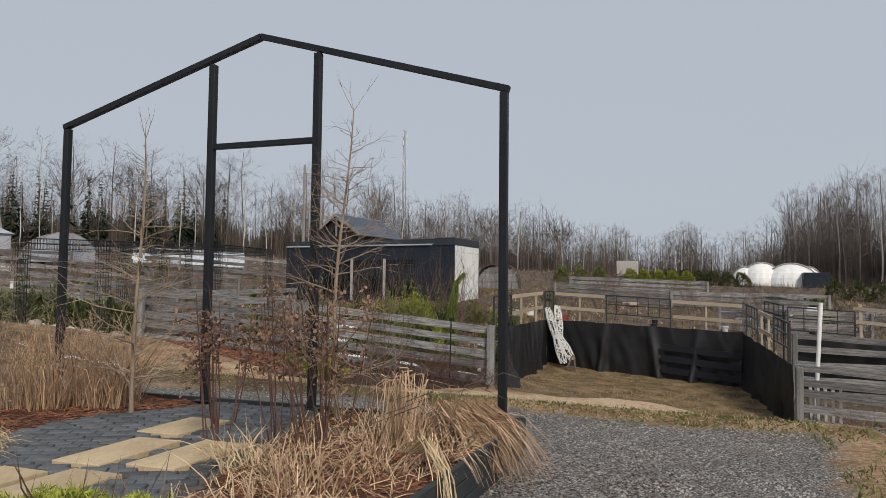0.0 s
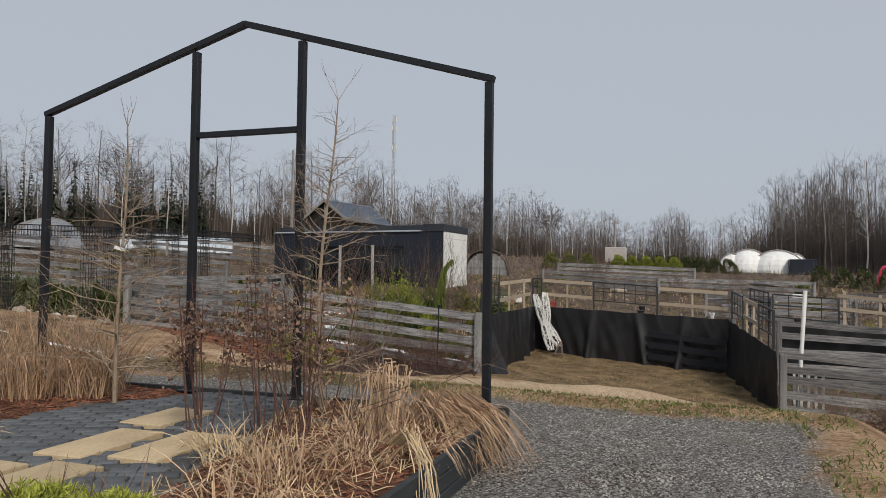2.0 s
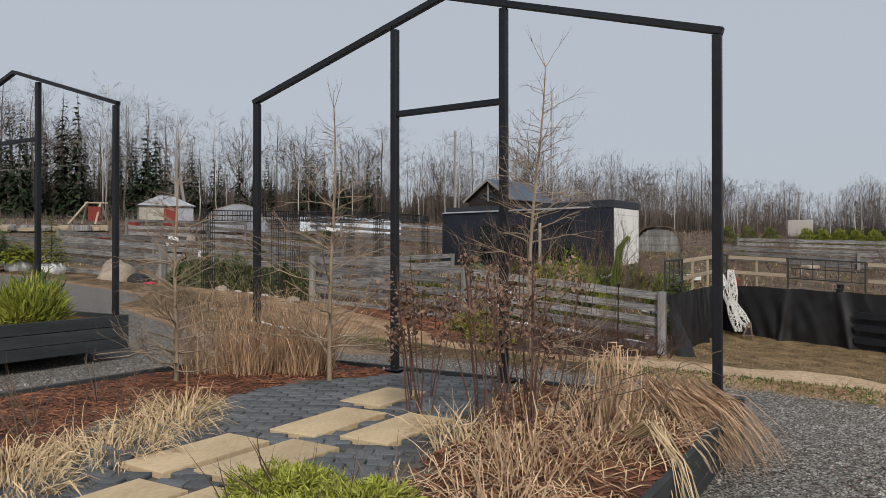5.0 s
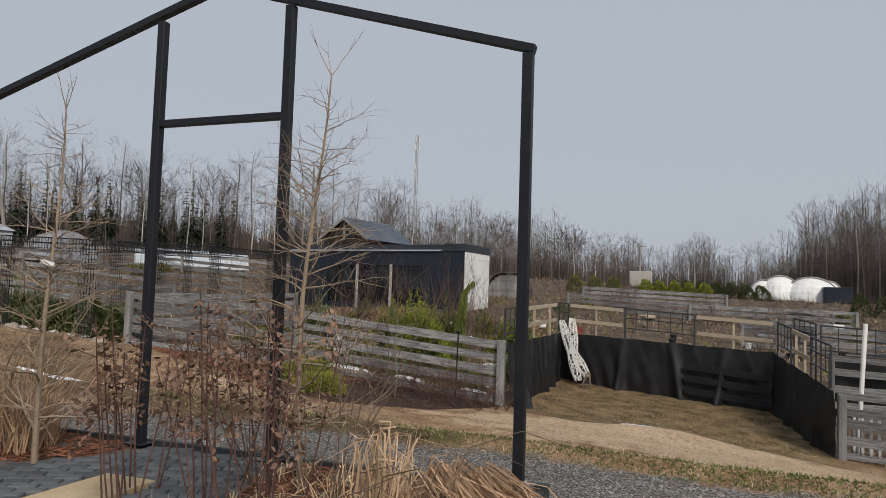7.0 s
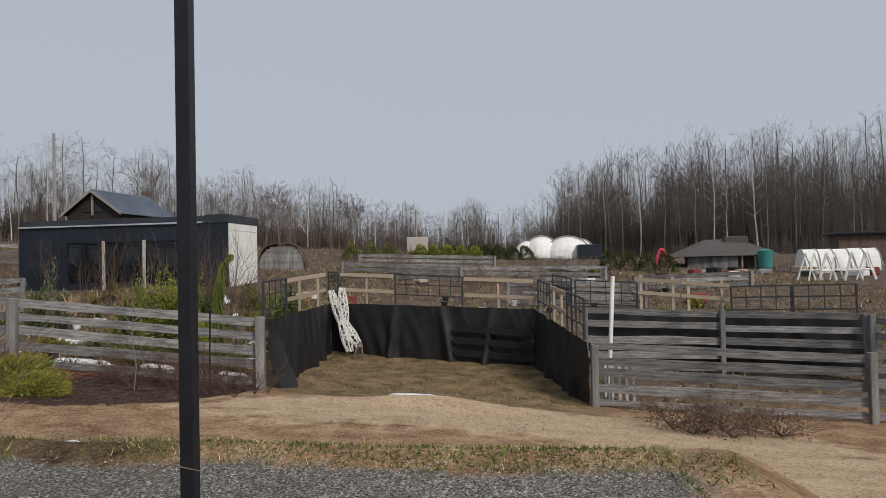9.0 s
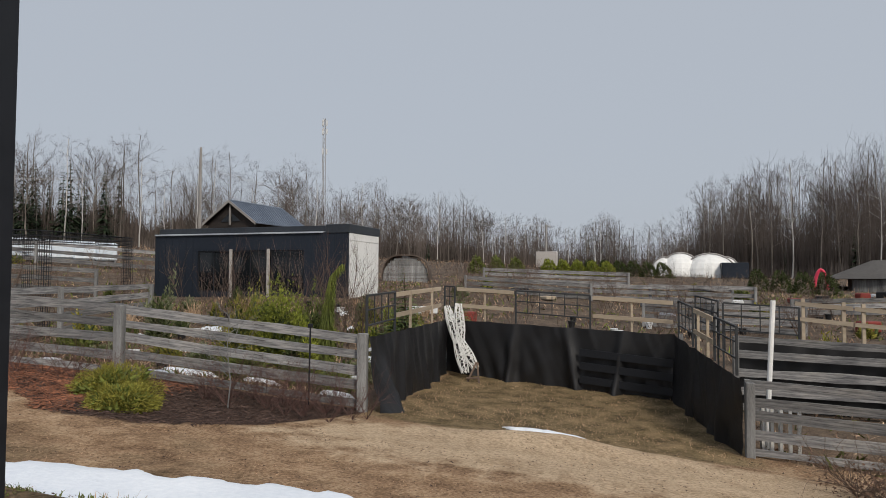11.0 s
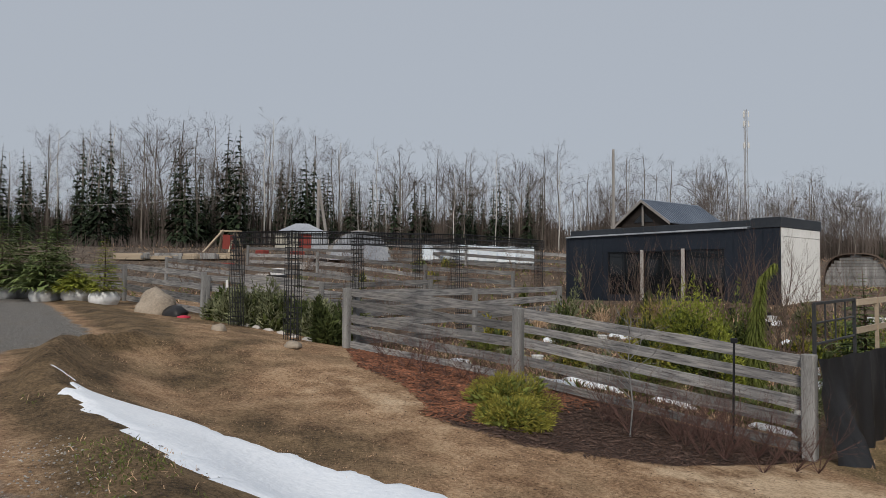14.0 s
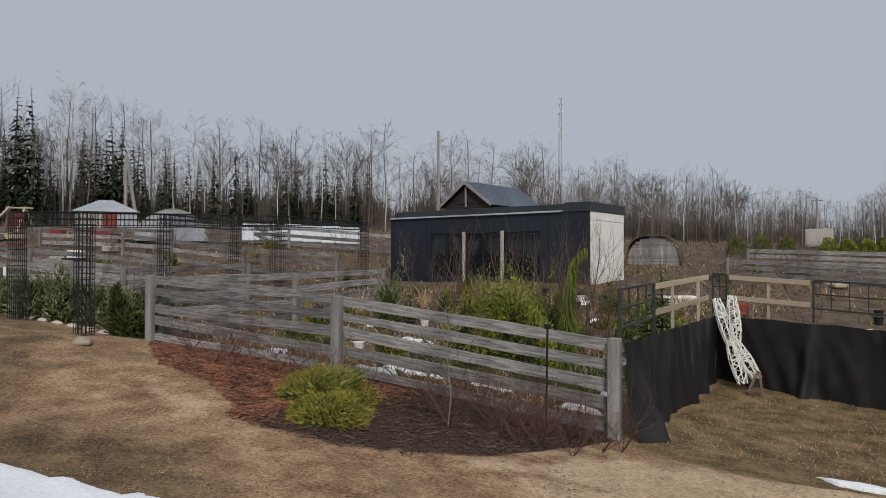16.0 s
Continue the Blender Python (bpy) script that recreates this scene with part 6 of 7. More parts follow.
random.seed(261)
hedge(9.8, 46.5, 13.6, 46.2, 0.75, 1.5, M_HEDGE, "clipped dark green hedge plant by the stores")
hedge(-8.6, 50, -5.8, 50.5, 0.7, 1.35, M_THUJA, "olive-green clipped hedge plant in the nursery")
hedge(-3.6, 52, 0.6, 52, 0.7, 1.2, M_THUJAY, "yellow-green clipped hedge plant in the nursery")
hedge(-0.6, 54, 4.6, 54, 0.75, 1.25, M_HEDGE, "dark green clipped hedge plant in the nursery")
for i in range(84):
    random.seed(300 + i)
    if i < 40:
        x, y = random.uniform(-7, 11), random.uniform(21.5, 42)
    else:
        x, y = random.uniform(-36, -16.5), random.uniform(14, 33)
    wood, twig = Mb(), Mb()
    for k in range(6):
        a = random.uniform(0, 6.28)
        grow(wood, twig, (0, 0, 0), (0.45 * math.cos(a), 0.45 * math.sin(a), 1), random.uniform(0.8, 1.7), 0.012, 2, 0.14, 4, 0.6, 0, 3, 0)
    plant("nursery_shrub", (x, y, gz(x, y)), "bare nursery stock shrub with reddish twigs", "shrub", [("wood", wood, M_TWIG), ("branching", twig, M_TWIGR)], "bare nursery stock")
for i in range(16):
    random.seed(360 + i)
    x, y = (random.uniform(-7, 12), random.uniform(22, 44)) if i < 8 else (random.uniform(-33, -18), random.uniform(16, 32))
    thuja("nursery_conifer", x, y, random.uniform(0.35, 0.6), random.uniform(0.6, 1.1), random.choice((M_THUJA, M_GOLD, M_JUNGREY, M_THUJAY)), "small potted conifer in the nursery rows", 420, 0.13)


for i in range(34):
    random.seed(700 + i)
    x, y = random.uniform(-15, -4.8), random.uniform(18.2, 26.5)
    h = random.uniform(0.4, 1.0)
    if i % 3 == 0:
        plant("grass_clump", (x, y, gz(x, y)), "dry grass clump among the nursery plants", "grass", [("foliage", tuft(0.16, h, 110, 0.02, 0.6, 0.3), (M_STRAWR, M_STRAW)[i % 2])], "nursery grass clumps")
    else:
        thuja("nursery_conifer", x, y, random.uniform(0.3, 0.6), h, (M_THUJA, M_GOLD, M_JUNGREY, M_HEDGE, M_THUJAY)[i % 5], "small conifer before the pavilion", 900, 0.09)
for i in range(40):
    random.seed(760 + i)
    x, y = (random.uniform(-14, -4.8), random.uniform(14, 26)) if i < 26 else (random.uniform(-6, 12), random.uniform(22, 34))
    single("plant_pot", Mb().tube((0, 0, -0.02), (0, 0, 0.24), 0.11, 0.15, 10).tube((0, 0, 0.22), (0, 0, 0.25), 0.16, 0.16, 10), (M_BLACKPOT, M_BLACKPOT, M_SACK)[i % 3], (x, y, gz(x, y)), "plastic nursery pot standing in the plot" if i % 3 < 2 else "white nursery pot standing in the plot", "pot", "nursery pots")


# ---------------------------------------------------------------- poles, wires and mast
def utility_pole(x, y, h, label, brace=None, arm=True):
    z = gz(x, y)
    th = thing("utility_pole", (x, y, z), label, "pole", "utility poles")
    part("shaft", Mb().tube((0, 0, -0.2), (0, 0, h), 0.17, 0.12, 8), M_POLE, th)
    if brace:
        part("brace", Mb().tube((brace[0], brace[1], -0.2), (0, 0, h * 0.95), 0.16, 0.12, 8), M_POLE, th)
    if arm:
        part("crossarm", Mb().box(-0.6, -0.05, h - 0.35, 0.6, 0.05, h - 0.25), M_POLE, th)
    for k in (-0.5, 0.0, 0.5) if arm else ():
        part("insulator", Mb().tube((k, 0, h - 0.25), (k, 0, h - 0.08), 0.04, 0.03, 6), M_WHITEWOOD, th)
    return Vector((x, y, z + h - 0.08))


P1 = utility_pole(-54.6, 37.8, 6.4, "braced concrete utility pole at the wood's edge", (0.5, 0.9), False)
P2 = utility_pole(-38.2, 60.7, 10.2, "tall grey utility pole behind the pavilion", None, False)
P3 = utility_pole(-84, 10, 8.6, "grey utility pole at the wood's edge")
P4 = utility_pole(-8, 95, 6.0, "grey utility pole in front of the wood")
for a, b in ((P3, P1), (P1, P2), (P2, P4)):
    for k in (-0.5, 0.5):
        pts = []
        for i in range(13):
            t = i / 12
            p = a.lerp(b, t)
            pts.append((p.x + k * 0.7, p.y + k * 0.7, p.z - (1.6 * (4 * t * (1 - t))) - (1.8 if b is P2 else 0) * t - (1.8 if a is P2 else 0) * (1 - t)))
        single("power_line", Mb().chain(pts, [0.012] * 13, 3), M_POLE, (0, 0, 0), "thin power line sagging between poles", "cable", "power lines")
MX, MY, MH = -126.0, 295.0, 69.5
th = thing("radio_mast", (MX, MY, gz(MX, MY)), "tall lattice radio mast far behind the wood", "mast")
for i in range(3):
    a = 2.094 * i
    part("leg", Mb().tube((1.1 * math.cos(a), 1.1 * math.sin(a), 0), (0.6 * math.cos(a), 0.6 * math.sin(a), MH), 0.11, 0.10, 5), M_POLE, th)
mb = Mb()
for j in range(34):
    z0, z1 = MH * j / 34, MH * (j + 1) / 34
    r = 1.1 - 0.5 * j / 34
    for i in range(3):
        a, b = 2.094 * (i + j % 2), 2.094 * (i + 1 - j % 2)
        mb.tube((r * math.cos(a), r * math.sin(a), z0), (r * math.cos(b), r * math.sin(b), z1), 0.045, 0.045, 3, False)
part("bracing", mb, M_POLE, th)
for z, k in ((MH - 2, 0.9), (MH - 6, 0.9), (MH - 15, 0.8)):
    for i in range(3):
        a = 2.094 * i + 0.5
        part("antenna", Mb().box(math.cos(a) * 1.2 - 0.2, math.sin(a) * 1.2 - 0.2, z - 1.2, math.cos(a) * 1.2 + 0.2, math.sin(a) * 1.2 + 0.2, z + 1.2), M_WHITEWOOD, th)


# ---------------------------------------------------------------- woods
def as_arrays(mbs):
    v = np.array([p for m in mbs for p in m.v], float)
    f, mi, o = [], [], 0
    for k, m in enumerate(mbs):
        for q in m.f:
            if len(q) == 4:
                f.append([i + o for i in q])
                mi.append(k)
        o += len(m.v)
    return v, np.array(f), np.array(mi)


def bare_tree(tall, seed, habit):
    """A woodland tree without leaves. Habits: aspen (oval crown), vase (forking low into a fan), birch (narrow, fine)."""
    random.seed(seed)
    wood, twig = Mb(), Mb()
    pts = [(0, 0, 0)]
    top = {"aspen": 0.95, "vase": 0.55, "birch": 0.97}[habit]
    for i in range(1, 7):
        pts.append((pts[-1][0] + random.uniform(-0.22, 0.22), pts[-1][1] + random.uniform(-0.22, 0.22), tall * top * i / 6))
    thick = {"aspen": 0.13, "vase": 0.16, "birch": 0.11}[habit]
    wood.chain(pts, [thick * (1 - 0.82 * i / 6) + 0.012 for i in range(7)], 5)
    if habit == "vase":
        for i in range(8):
            t = random.uniform(0.5, 1.0)
            k = min(5, int(t * 6))
            p = Vector(pts[k]).lerp(Vector(pts[k + 1]), t * 6 - k)
            a = i * 2.4 + random.uniform(-0.4, 0.4)
            lean = random.uniform(0.3, 0.8)
            grow(wood, twig, p, (math.cos(a) * lean, math.sin(a) * lean, 1.0), (tall - p.z) * random.uniform(0.4, 0.52), 0.055, 3, 0.12, 5, 0.9, 0.0, 3, 2)
        return as_arrays([wood, twig])
    low, wide, lift, limbs = (0.40, 0.15, 0.95, 18) if habit == "aspen" else (0.28, 0.125, 0.75, 20)
    for i in range(limbs):
        t = low + (0.985 - low) * ((i + random.random()) / limbs)
        k = min(5, int(t * 6))
        p = Vector(pts[k]).lerp(Vector(pts[k + 1]), t * 6 - k)
        a = i * 2.4 + random.uniform(-0.5, 0.5)
        s = (t - low) / (1 - low)
        L = tall * wide * (0.45 + 0.75 * math.sin(math.pi * (0.15 + 0.75 * s)) ** 0.8) * random.uniform(0.75, 1.15)
        grow(wood, twig, p, (math.cos(a) * 0.85, math.sin(a) * 0.85, lift), L, 0.030 * (1.2 - 0.7 * t), 3, 0.15, 4, 1.0, 0.02 if habit == "aspen" else 0.05, 3, 2)
    return as_arrays([wood, twig])


def far_spruce(tall, seed):
    random.seed(seed)
    t, c = conifer(tall, tall * 0.145, 27, 0.6, 9, 0.5)
    return as_arrays([t, c])


def forest(name, variants, places, mats, label):
    """Many trees in one mesh: places are x, y, variant, size, turn."""
    V, F, MI, o = [], [], [], 0
    for x, y, k, s, a in places:
        v, f, mi = variants[k]
        c, d = math.cos(a), math.sin(a)
        w = np.stack([v[:, 0] * c - v[:, 1] * d, v[:, 0] * d + v[:, 1] * c, v[:, 2]], 1) * s
        V.append(w + np.array((x, y, gz(x, y) - 0.1)))
        F.append(f + o)
        MI.append(mi)
        o += len(v)
    V, F, MI = np.concatenate(V), np.concatenate(F), np.concatenate(MI)
    me = bpy.data.meshes.new(name)
    me.vertices.add(len(V))
    me.vertices.foreach_set("co", V.ravel())
    me.loops.add(F.size)
    me.loops.foreach_set("vertex_index", F.ravel().astype(np.int32))
    me.polygons.add(len(F))
    me.polygons.foreach_set("loop_start", np.arange(0, F.size, 4, dtype=np.int32))
    me.polygons.foreach_set("material_index", MI.astype(np.int32))
    for m in mats:
        me.materials.append(m)
    me.update(calc_edges=True)
    return tagged(new(name, me), label, "woods", kind="stuff")


AZ = [-95, -60, -40, -27, -22, -17, -11.5, -6, -3, -1.5, 1, 4, 7, 11, 15, 28, 44, 53, 66, 76, 90, 120]
DI = [85, 85, 86, 90, 95, 103, 122, 145, 215, 250, 240, 225, 195, 150, 127, 106, 98, 98, 82, 82, 80, 80]


def edge_spot(az, more):
    r = np.interp(az, AZ, DI) + more
    return 1.0 - r * math.sin(radians(az)), -2.0 + r * math.cos(radians(az))


# the height of the tree tops, as a rise over run from the walk, by bearing
TOP_AZ = [-90, -45, -30, -27.6, -22.5, -17, -14, -10, -7.3, -6, -5.2, -4, -1.5, 0.8, 3.2, 4.7, 5.8, 6.8, 9, 9.7, 10.9, 13.8, 17.7, 20.5, 24.7, 28.6, 34.4, 36.9, 42.6, 47, 51, 56.5, 58.9, 65.7, 68, 73.4, 76.8, 95]
TOP_EL = [0.15, 0.165, 0.165, 0.179, 0.173, 0.167, 0.157, 0.146, 0.137, 0.128, 0.105, 0.088, 0.074, 0.094, 0.074, 0.075, 0.094, 0.098, 0.095, 0.095, 0.128, 0.122, 0.14, 0.145, 0.166, 0.177, 0.181, 0.193, 0.182, 0.196, 0.192, 0.213, 0.222, 0.227, 0.215, 0.19, 0.185, 0.18]
TALL = 16.0


def tree_size(x, y, az):
    return (1.3 + float(np.interp(az, TOP_AZ, TOP_EL)) * math.hypot(x - 0.8, y + 0.3) - gz(x, y)) / TALL


trees = [bare_tree(TALL, 400 + i, ("aspen", "aspen", "aspen", "vase", "vase", "vase", "birch", "birch", "birch")[i]) for i in range(9)]
random.seed(410)
spots, white = [], []
az = -46.0
while az < 92:
    r = float(np.interp(az, AZ, DI))
    for row in range(3):
        b = az + random.uniform(-0.6, 0.6)
        x, y = edge_spot(b, row * 8 + random.uniform(-3, 5))
        size = tree_size(x, y, b) * (random.uniform(0.9, 1.03) if random.random() < 0.45 else random.uniform(0.62, 0.9))
        left = b > 14
        pale = random.random() < (0.42 if row == 0 else 0.15)
        if pale:
            white.append((x, y, 6 + random.randrange(3), size, random.uniform(0, 6.28)))
        else:
            spots.append((x, y, random.choice((0, 1, 2, 3, 4, 6, 7, 8) if left else (0, 1, 2, 0, 1, 2, 4, 6, 7)), size, random.uniform(0, 6.28)))
    az += (165.0 if az > 12 else 130.0) / r * random.uniform(0.7, 1.3)
forest("bare_woods", trees, spots, [M_BARKFAR, M_TWIGFAR], "bare grey-brown deciduous woods at the field's edge")
forest("birch_woods", trees, white, [M_BIRCH, M_TWIGFAR], "white-stemmed birches standing in the bare woods")
firs = [far_spruce(14.5, 430 + i) for i in range(4)]
random.seed(440)
spots = []
for b, el in ((70, 0.183), (65, 0.193), (64.3, 0.186), (61.5, 0.211), (60.7, 0.214), (55.9, 0.192), (55.2, 0.187), (56.8, 0.167), (49, 0.158), (43.8, 0.161), (41, 0.167), (71.3, 0.188), (69.6, 0.203), (70.5, 0.175), (74.8, 0.161), (76.1, 0.162), (78, 0.17), (80, 0.16)):
    x, y = edge_spot(b, random.uniform(-3, 3))
    spots.append((x, y, random.randrange(4), (1.3 + el * math.hypot(x - 0.2, y - 1.4) - gz(x, y)) / 14.5, random.uniform(0, 6.28)))
for i in range(170):
    b = random.choice((random.uniform(18, 90), random.uniform(36, 90), random.uniform(36, 90)))
    if i > 150:
        b = random.uniform(-28, 36)
    x, y = edge_spot(b, random.uniform(1, 16))
    spots.append((x, y, random.randrange(4), tree_size(x, y, b) * TALL / 14.5 * (random.uniform(0.34, 0.78) if b > 36 else random.uniform(0.25, 0.5)), random.uniform(0, 6.28)))
forest("spruce_woods", firs, spots, [M_BARKFAR, M_SPRUCE], "dark spruces among the bare trees")
random.seed(450)


def thicket(name, count, near, back, low, high, thin, m, label, arms, reach=(-48, 94)):
    """Close-set saplings and brush between two depths behind the wood's edge, as shares of the wood's height."""
    mb = Mb()
    for i in range(count):
        az = random.uniform(*reach)
        k = float(np.interp(az, AZ, DI)) / 90
        d = random.uniform(near, back)
        x, y = edge_spot(az, d)
        h = TALL * tree_size(x, y, az) * random.uniform(low, high) * (1.3 if az < -6 else 1.0) * (0.8 + 0.5 * noise.noise((az * 0.35, d * 0.1, 3)))
        o = Vector((x, y, gz(x, y) - 0.2))
        v = Vector((random.uniform(-0.06, 0.06) * h, random.uniform(-0.06, 0.06) * h, h))
        mb.ribbon([o, o + v * 0.5 + rv(0.12), o + v], thin * random.uniform(0.6, 1.5) * k, (y, -x, 0))
        for j in range(arms):
            s = o + v * random.uniform(0.3, 0.97)
            w = Vector((-y, x, 0)).normalized() * random.uniform(-0.13, 0.13) * h
            mb.ribbon([s, s + w * 0.6 + Vector((0, 0, h * random.uniform(0.03, 0.1))), s + w + Vector((0, 0, h * random.uniform(0.08, 0.2)))], thin * 0.5 * k, (y, -x, 0.5))
    return single(name, mb, m, (0, 0, 0), label, "brushwood", kind="stuff")


thicket("young_trees", 4200, 3, 26, 0.38, 0.74, 0.045, M_TWIGFAR, "slender bare young trees crowding the wood", 10)
thicket("sapling_thicket", 9000, 4, 34, 0.15, 0.5, 0.06, M_BRUSH, "dense thicket of brown saplings inside the wood", 4)
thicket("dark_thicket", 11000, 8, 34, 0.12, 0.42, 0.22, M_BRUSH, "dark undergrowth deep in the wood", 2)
thicket("close_set_trees", 3600, 2, 24, 0.45, 0.76, 0.05, M_TWIGFAR, "close-set bare trees of the denser wood", 12, (-48, -4))
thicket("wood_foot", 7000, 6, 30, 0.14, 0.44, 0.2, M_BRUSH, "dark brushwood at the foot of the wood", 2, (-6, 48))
thicket("copse_trees", 1300, 2, 24, 0.55, 0.95, 0.04, M_TWIGFAR, "rounded copses of bare young trees", 12, (-4, 26))
thicket("edge_brush", 4500, -7, 1, 0.05, 0.15, 0.05, M_TWIGFAR, "low dry brushwood along the wood's edge", 2)

# ---------------------------------------------------------------- loose chips, pebbles, grass and straw
def scatter(name, count, spot, size, m, label, flat=0.5, long=1.0, seed=0):
    """Small solid bits lying on the ground: skewed five-sided chips."""
    random.seed(seed)
    mb = Mb()
    while count > 0:
        p = spot()
        if p is None:
            continue
        count -= 1
        s = size * random.uniform(0.5, 1.5)
        a = random.uniform(0, 6.28)
        u = Vector((math.cos(a), math.sin(a), random.uniform(-0.35, 0.35))) * s * long
        k = Vector((-math.sin(a), math.cos(a), random.uniform(-0.35, 0.35))) * s
        o = Vector(p)
        top = o + Vector((0, 0, s * flat))
        b = [o + u * random.uniform(0.7, 1.2), o + k * random.uniform(0.7, 1.2), o - u * random.uniform(0.7, 1.2), o - k * random.uniform(0.7, 1.2)]
        t = [top + (q - o) * 0.6 for q in b]
        mb.add([tuple(q) for q in b + t], [(0, 1, 5, 4), (1, 2, 6, 5), (2, 3, 7, 6), (3, 0, 4, 7), (4, 5, 6, 7)])
    return mb


def in_bed():
    x, y = random.uniform(-4.97, 0.1), random.uniform(-4.6, 0.05)
    if pave_left(y) + 0.02 < x < pave_right(y) - 0.02:
        return None
    return (x, y, bed_z(x, y) + 0.005)


single("bark_chips", scatter("bark_chips", 11000, in_bed, 0.009, M_CHIP, "", 0.5, 4.2, 1), M_CHIP, (0, 0, 0), "loose red-brown bark chips", "mulch", kind="stuff")


def in_far_bed():
    x, y = random.uniform(-14.5, -3.7), random.uniform(8.5, 12.7)
    return (x, y, gz(x, y) + 0.02) if bed_mask(x, y) > random.uniform(-0.1, 0.15) else None


def in_red_bed():
    p = in_far_bed()
    return p if p and p[0] < -7.6 + random.uniform(-0.5, 0.5) else None


single("dark_bark_chips", scatter("chips", 9000, in_far_bed, 0.013, M_DCHIP, "", 0.5, 3.0, 2), M_DCHIP, (0, 0, 0), "dark damp bark mulch under the shrubs", "mulch", kind="stuff")
single("red_bark_chips", scatter("chips", 8000, in_red_bed, 0.016, M_CHIP, "", 0.5, 4.5, 3), M_CHIP, (0, 0, 0), "reddish bark mulch along the fence", "mulch", kind="stuff")


def on_road():
    x, y = random.uniform(-7, 2.9), random.uniform(-5, 3.3)
    if off_road(np.array(x), np.array(y)) > random.uniform(-0.1, 0.15) or (-5.1 < x < 0.2 and y < 0.13):
        return None
    return (x, y, gz(x, y) - 0.002)


def on_road_right():
    x, y = random.uniform(0.2, 2.7), random.uniform(-5.5, 2.4)
    if off_road(np.array(x), np.array(y)) > 0.05:
        return None
    return (x, y, gz(x, y) - 0.002)


single("pebbles", scatter("pebbles", 10000, on_road_right, 0.0075, M_PEBBLE, "", 0.7, 1.1, 4), M_PEBBLE, (0, 0, 0), "loose grey gravel stones", "gravel", kind="stuff")
single("road_pebbles", scatter("pebbles", 7000, on_road, 0.010, M_PEBBLE, "", 0.7, 1.1, 5), M_PEBBLE, (0, 0, 0), "loose grey gravel stones along the road", "gravel", kind="stuff")


def on_turf():
    x, y = random.uniform(-14, 8), random.uniform(2.6, 13)
    d = float(off_road(np.array(x), np.array(y)))
    if d < 0.2 or bed_mask(x, y) > 0 or random.random() > 0.42 + 1.1 * noise.noise((x * 0.9, y * 0.9, 41)):
        return None
    return (x, y, gz(x, y) + 0.01)


def by_gravel_corner():
    x, y = random.gauss(1.0, 0.45), random.gauss(-0.6, 0.5)
    return (x, y, gz(x, y)) if x > 0.2 and x < 2.6 else None


single("turf_litter", scatter("litter", 4500, on_turf, 0.0075, M_DCHIP, "", 0.4, 1.8, 6), M_DCHIP, (0, 0, 0), "dark clods and dead leaves on the turf", "litter", kind="stuff")
single("gravel_litter", scatter("litter", 420, by_gravel_corner, 0.009, M_DCHIP, "", 0.4, 2.2, 7), M_DCHIP, (0, 0, 0), "crumbs of bark and soil on the gravel", "litter", kind="stuff")


def grass_patch(name, count, spot, tall, width, m, label, seed):
    random.seed(seed)
    mb = Mb()
    while count > 0:
        p = spot()
        if p is None:
            continue
        count -= 1
        o, v = Vector(p), (rv(0.9) + Vector((0, 0, 0.75))).normalized()
        L = tall * random.uniform(0.5, 1.4)
        mb.ribbon([o, o + v * L * 0.5, o + v * L * 0.8 + rv(0.35 * L)], width, v.cross(rv()))
    return single(name, mb, m, (0, 0, 0), label, "grass", kind="stuff")


def on_crest():
    x, y = random.uniform(-12, 2.7), random.uniform(1.2, 5)
    d = float(off_road(np.array(x), np.array(y)))
    if not (-0.1 < d < 0.6) or random.random() > 0.4 + 0.12 * (x + 3) + 0.9 * noise.noise((x * 1.1, y * 1.1, 0)):
        return None
    return (x, y, gz(x, y))


def on_side():
    y = random.uniform(-3, 2.2)
    x = 2.62 + random.uniform(-0.05, 0.5)
    if random.random() > 0.5 + 0.9 * noise.noise((x * 1.3, y * 1.3, 2)):
        return None
    return (x, y, gz(x, y))


def on_lawn():
    x, y = random.uniform(-15, 8), random.uniform(2.8, 13)
    d = float(off_road(np.array(x), np.array(y)))
    if d < 0.5 or bed_mask(x, y) > 0 or (abs(x - 0.5) < 4.5 and 8.8 < y < 12.4 and random.random() < 0.85) or random.random() > 0.35 + 1.1 * noise.noise((x * 0.8, y * 0.8, 5)):
        return None
    return (x, y, gz(x, y))


def in_pen():
    x, y = random.uniform(-3.4, 3.4), random.uniform(12.8, 19.3)
    return (x, y, gz(x, y))


grass_patch("verge_grass", 4200, on_crest, 0.045, 0.012, M_GRASS, "short green grass and weeds along the road verge", 11)
grass_patch("verge_grass", 700, on_side, 0.07, 0.012, M_GRASS, "green weeds at the gravel's edge", 12)
grass_patch("verge_straw", 700, on_crest, 0.07, 0.008, M_STRAW, "dry grass blades along the verge", 13)
grass_patch("lawn_straw", 9000, on_lawn, 0.035, 0.009, M_STRAWR, "matted straw-coloured winter turf", 14)
grass_patch("pen_grass", 4000, in_pen, 0.06, 0.012, M_STRAWR, "matted dry grass inside the pen", 15)


def in_nursery():
    x, y = random.uniform(-34, 20), random.uniform(12.9, 46)
    if (-3.9 < x < 3.9 and y < 20.2) or (-21 < x < -8.5 and 26 < y < 32) or random.random() > 0.4 + 1.0 * noise.noise((x * 0.35, y * 0.35, 9)):
        return None
    return (x, y, gz(x, y))


grass_patch("nursery_litter", 9000, in_nursery, 0.28, 0.035, M_LEAFBROWN, "brown dead perennials over the nursery plots", 16)
grass_patch("nursery_straw", 7000, in_nursery, 0.22, 0.03, M_STRAW, "straw and dry stalks over the nursery plots", 17)


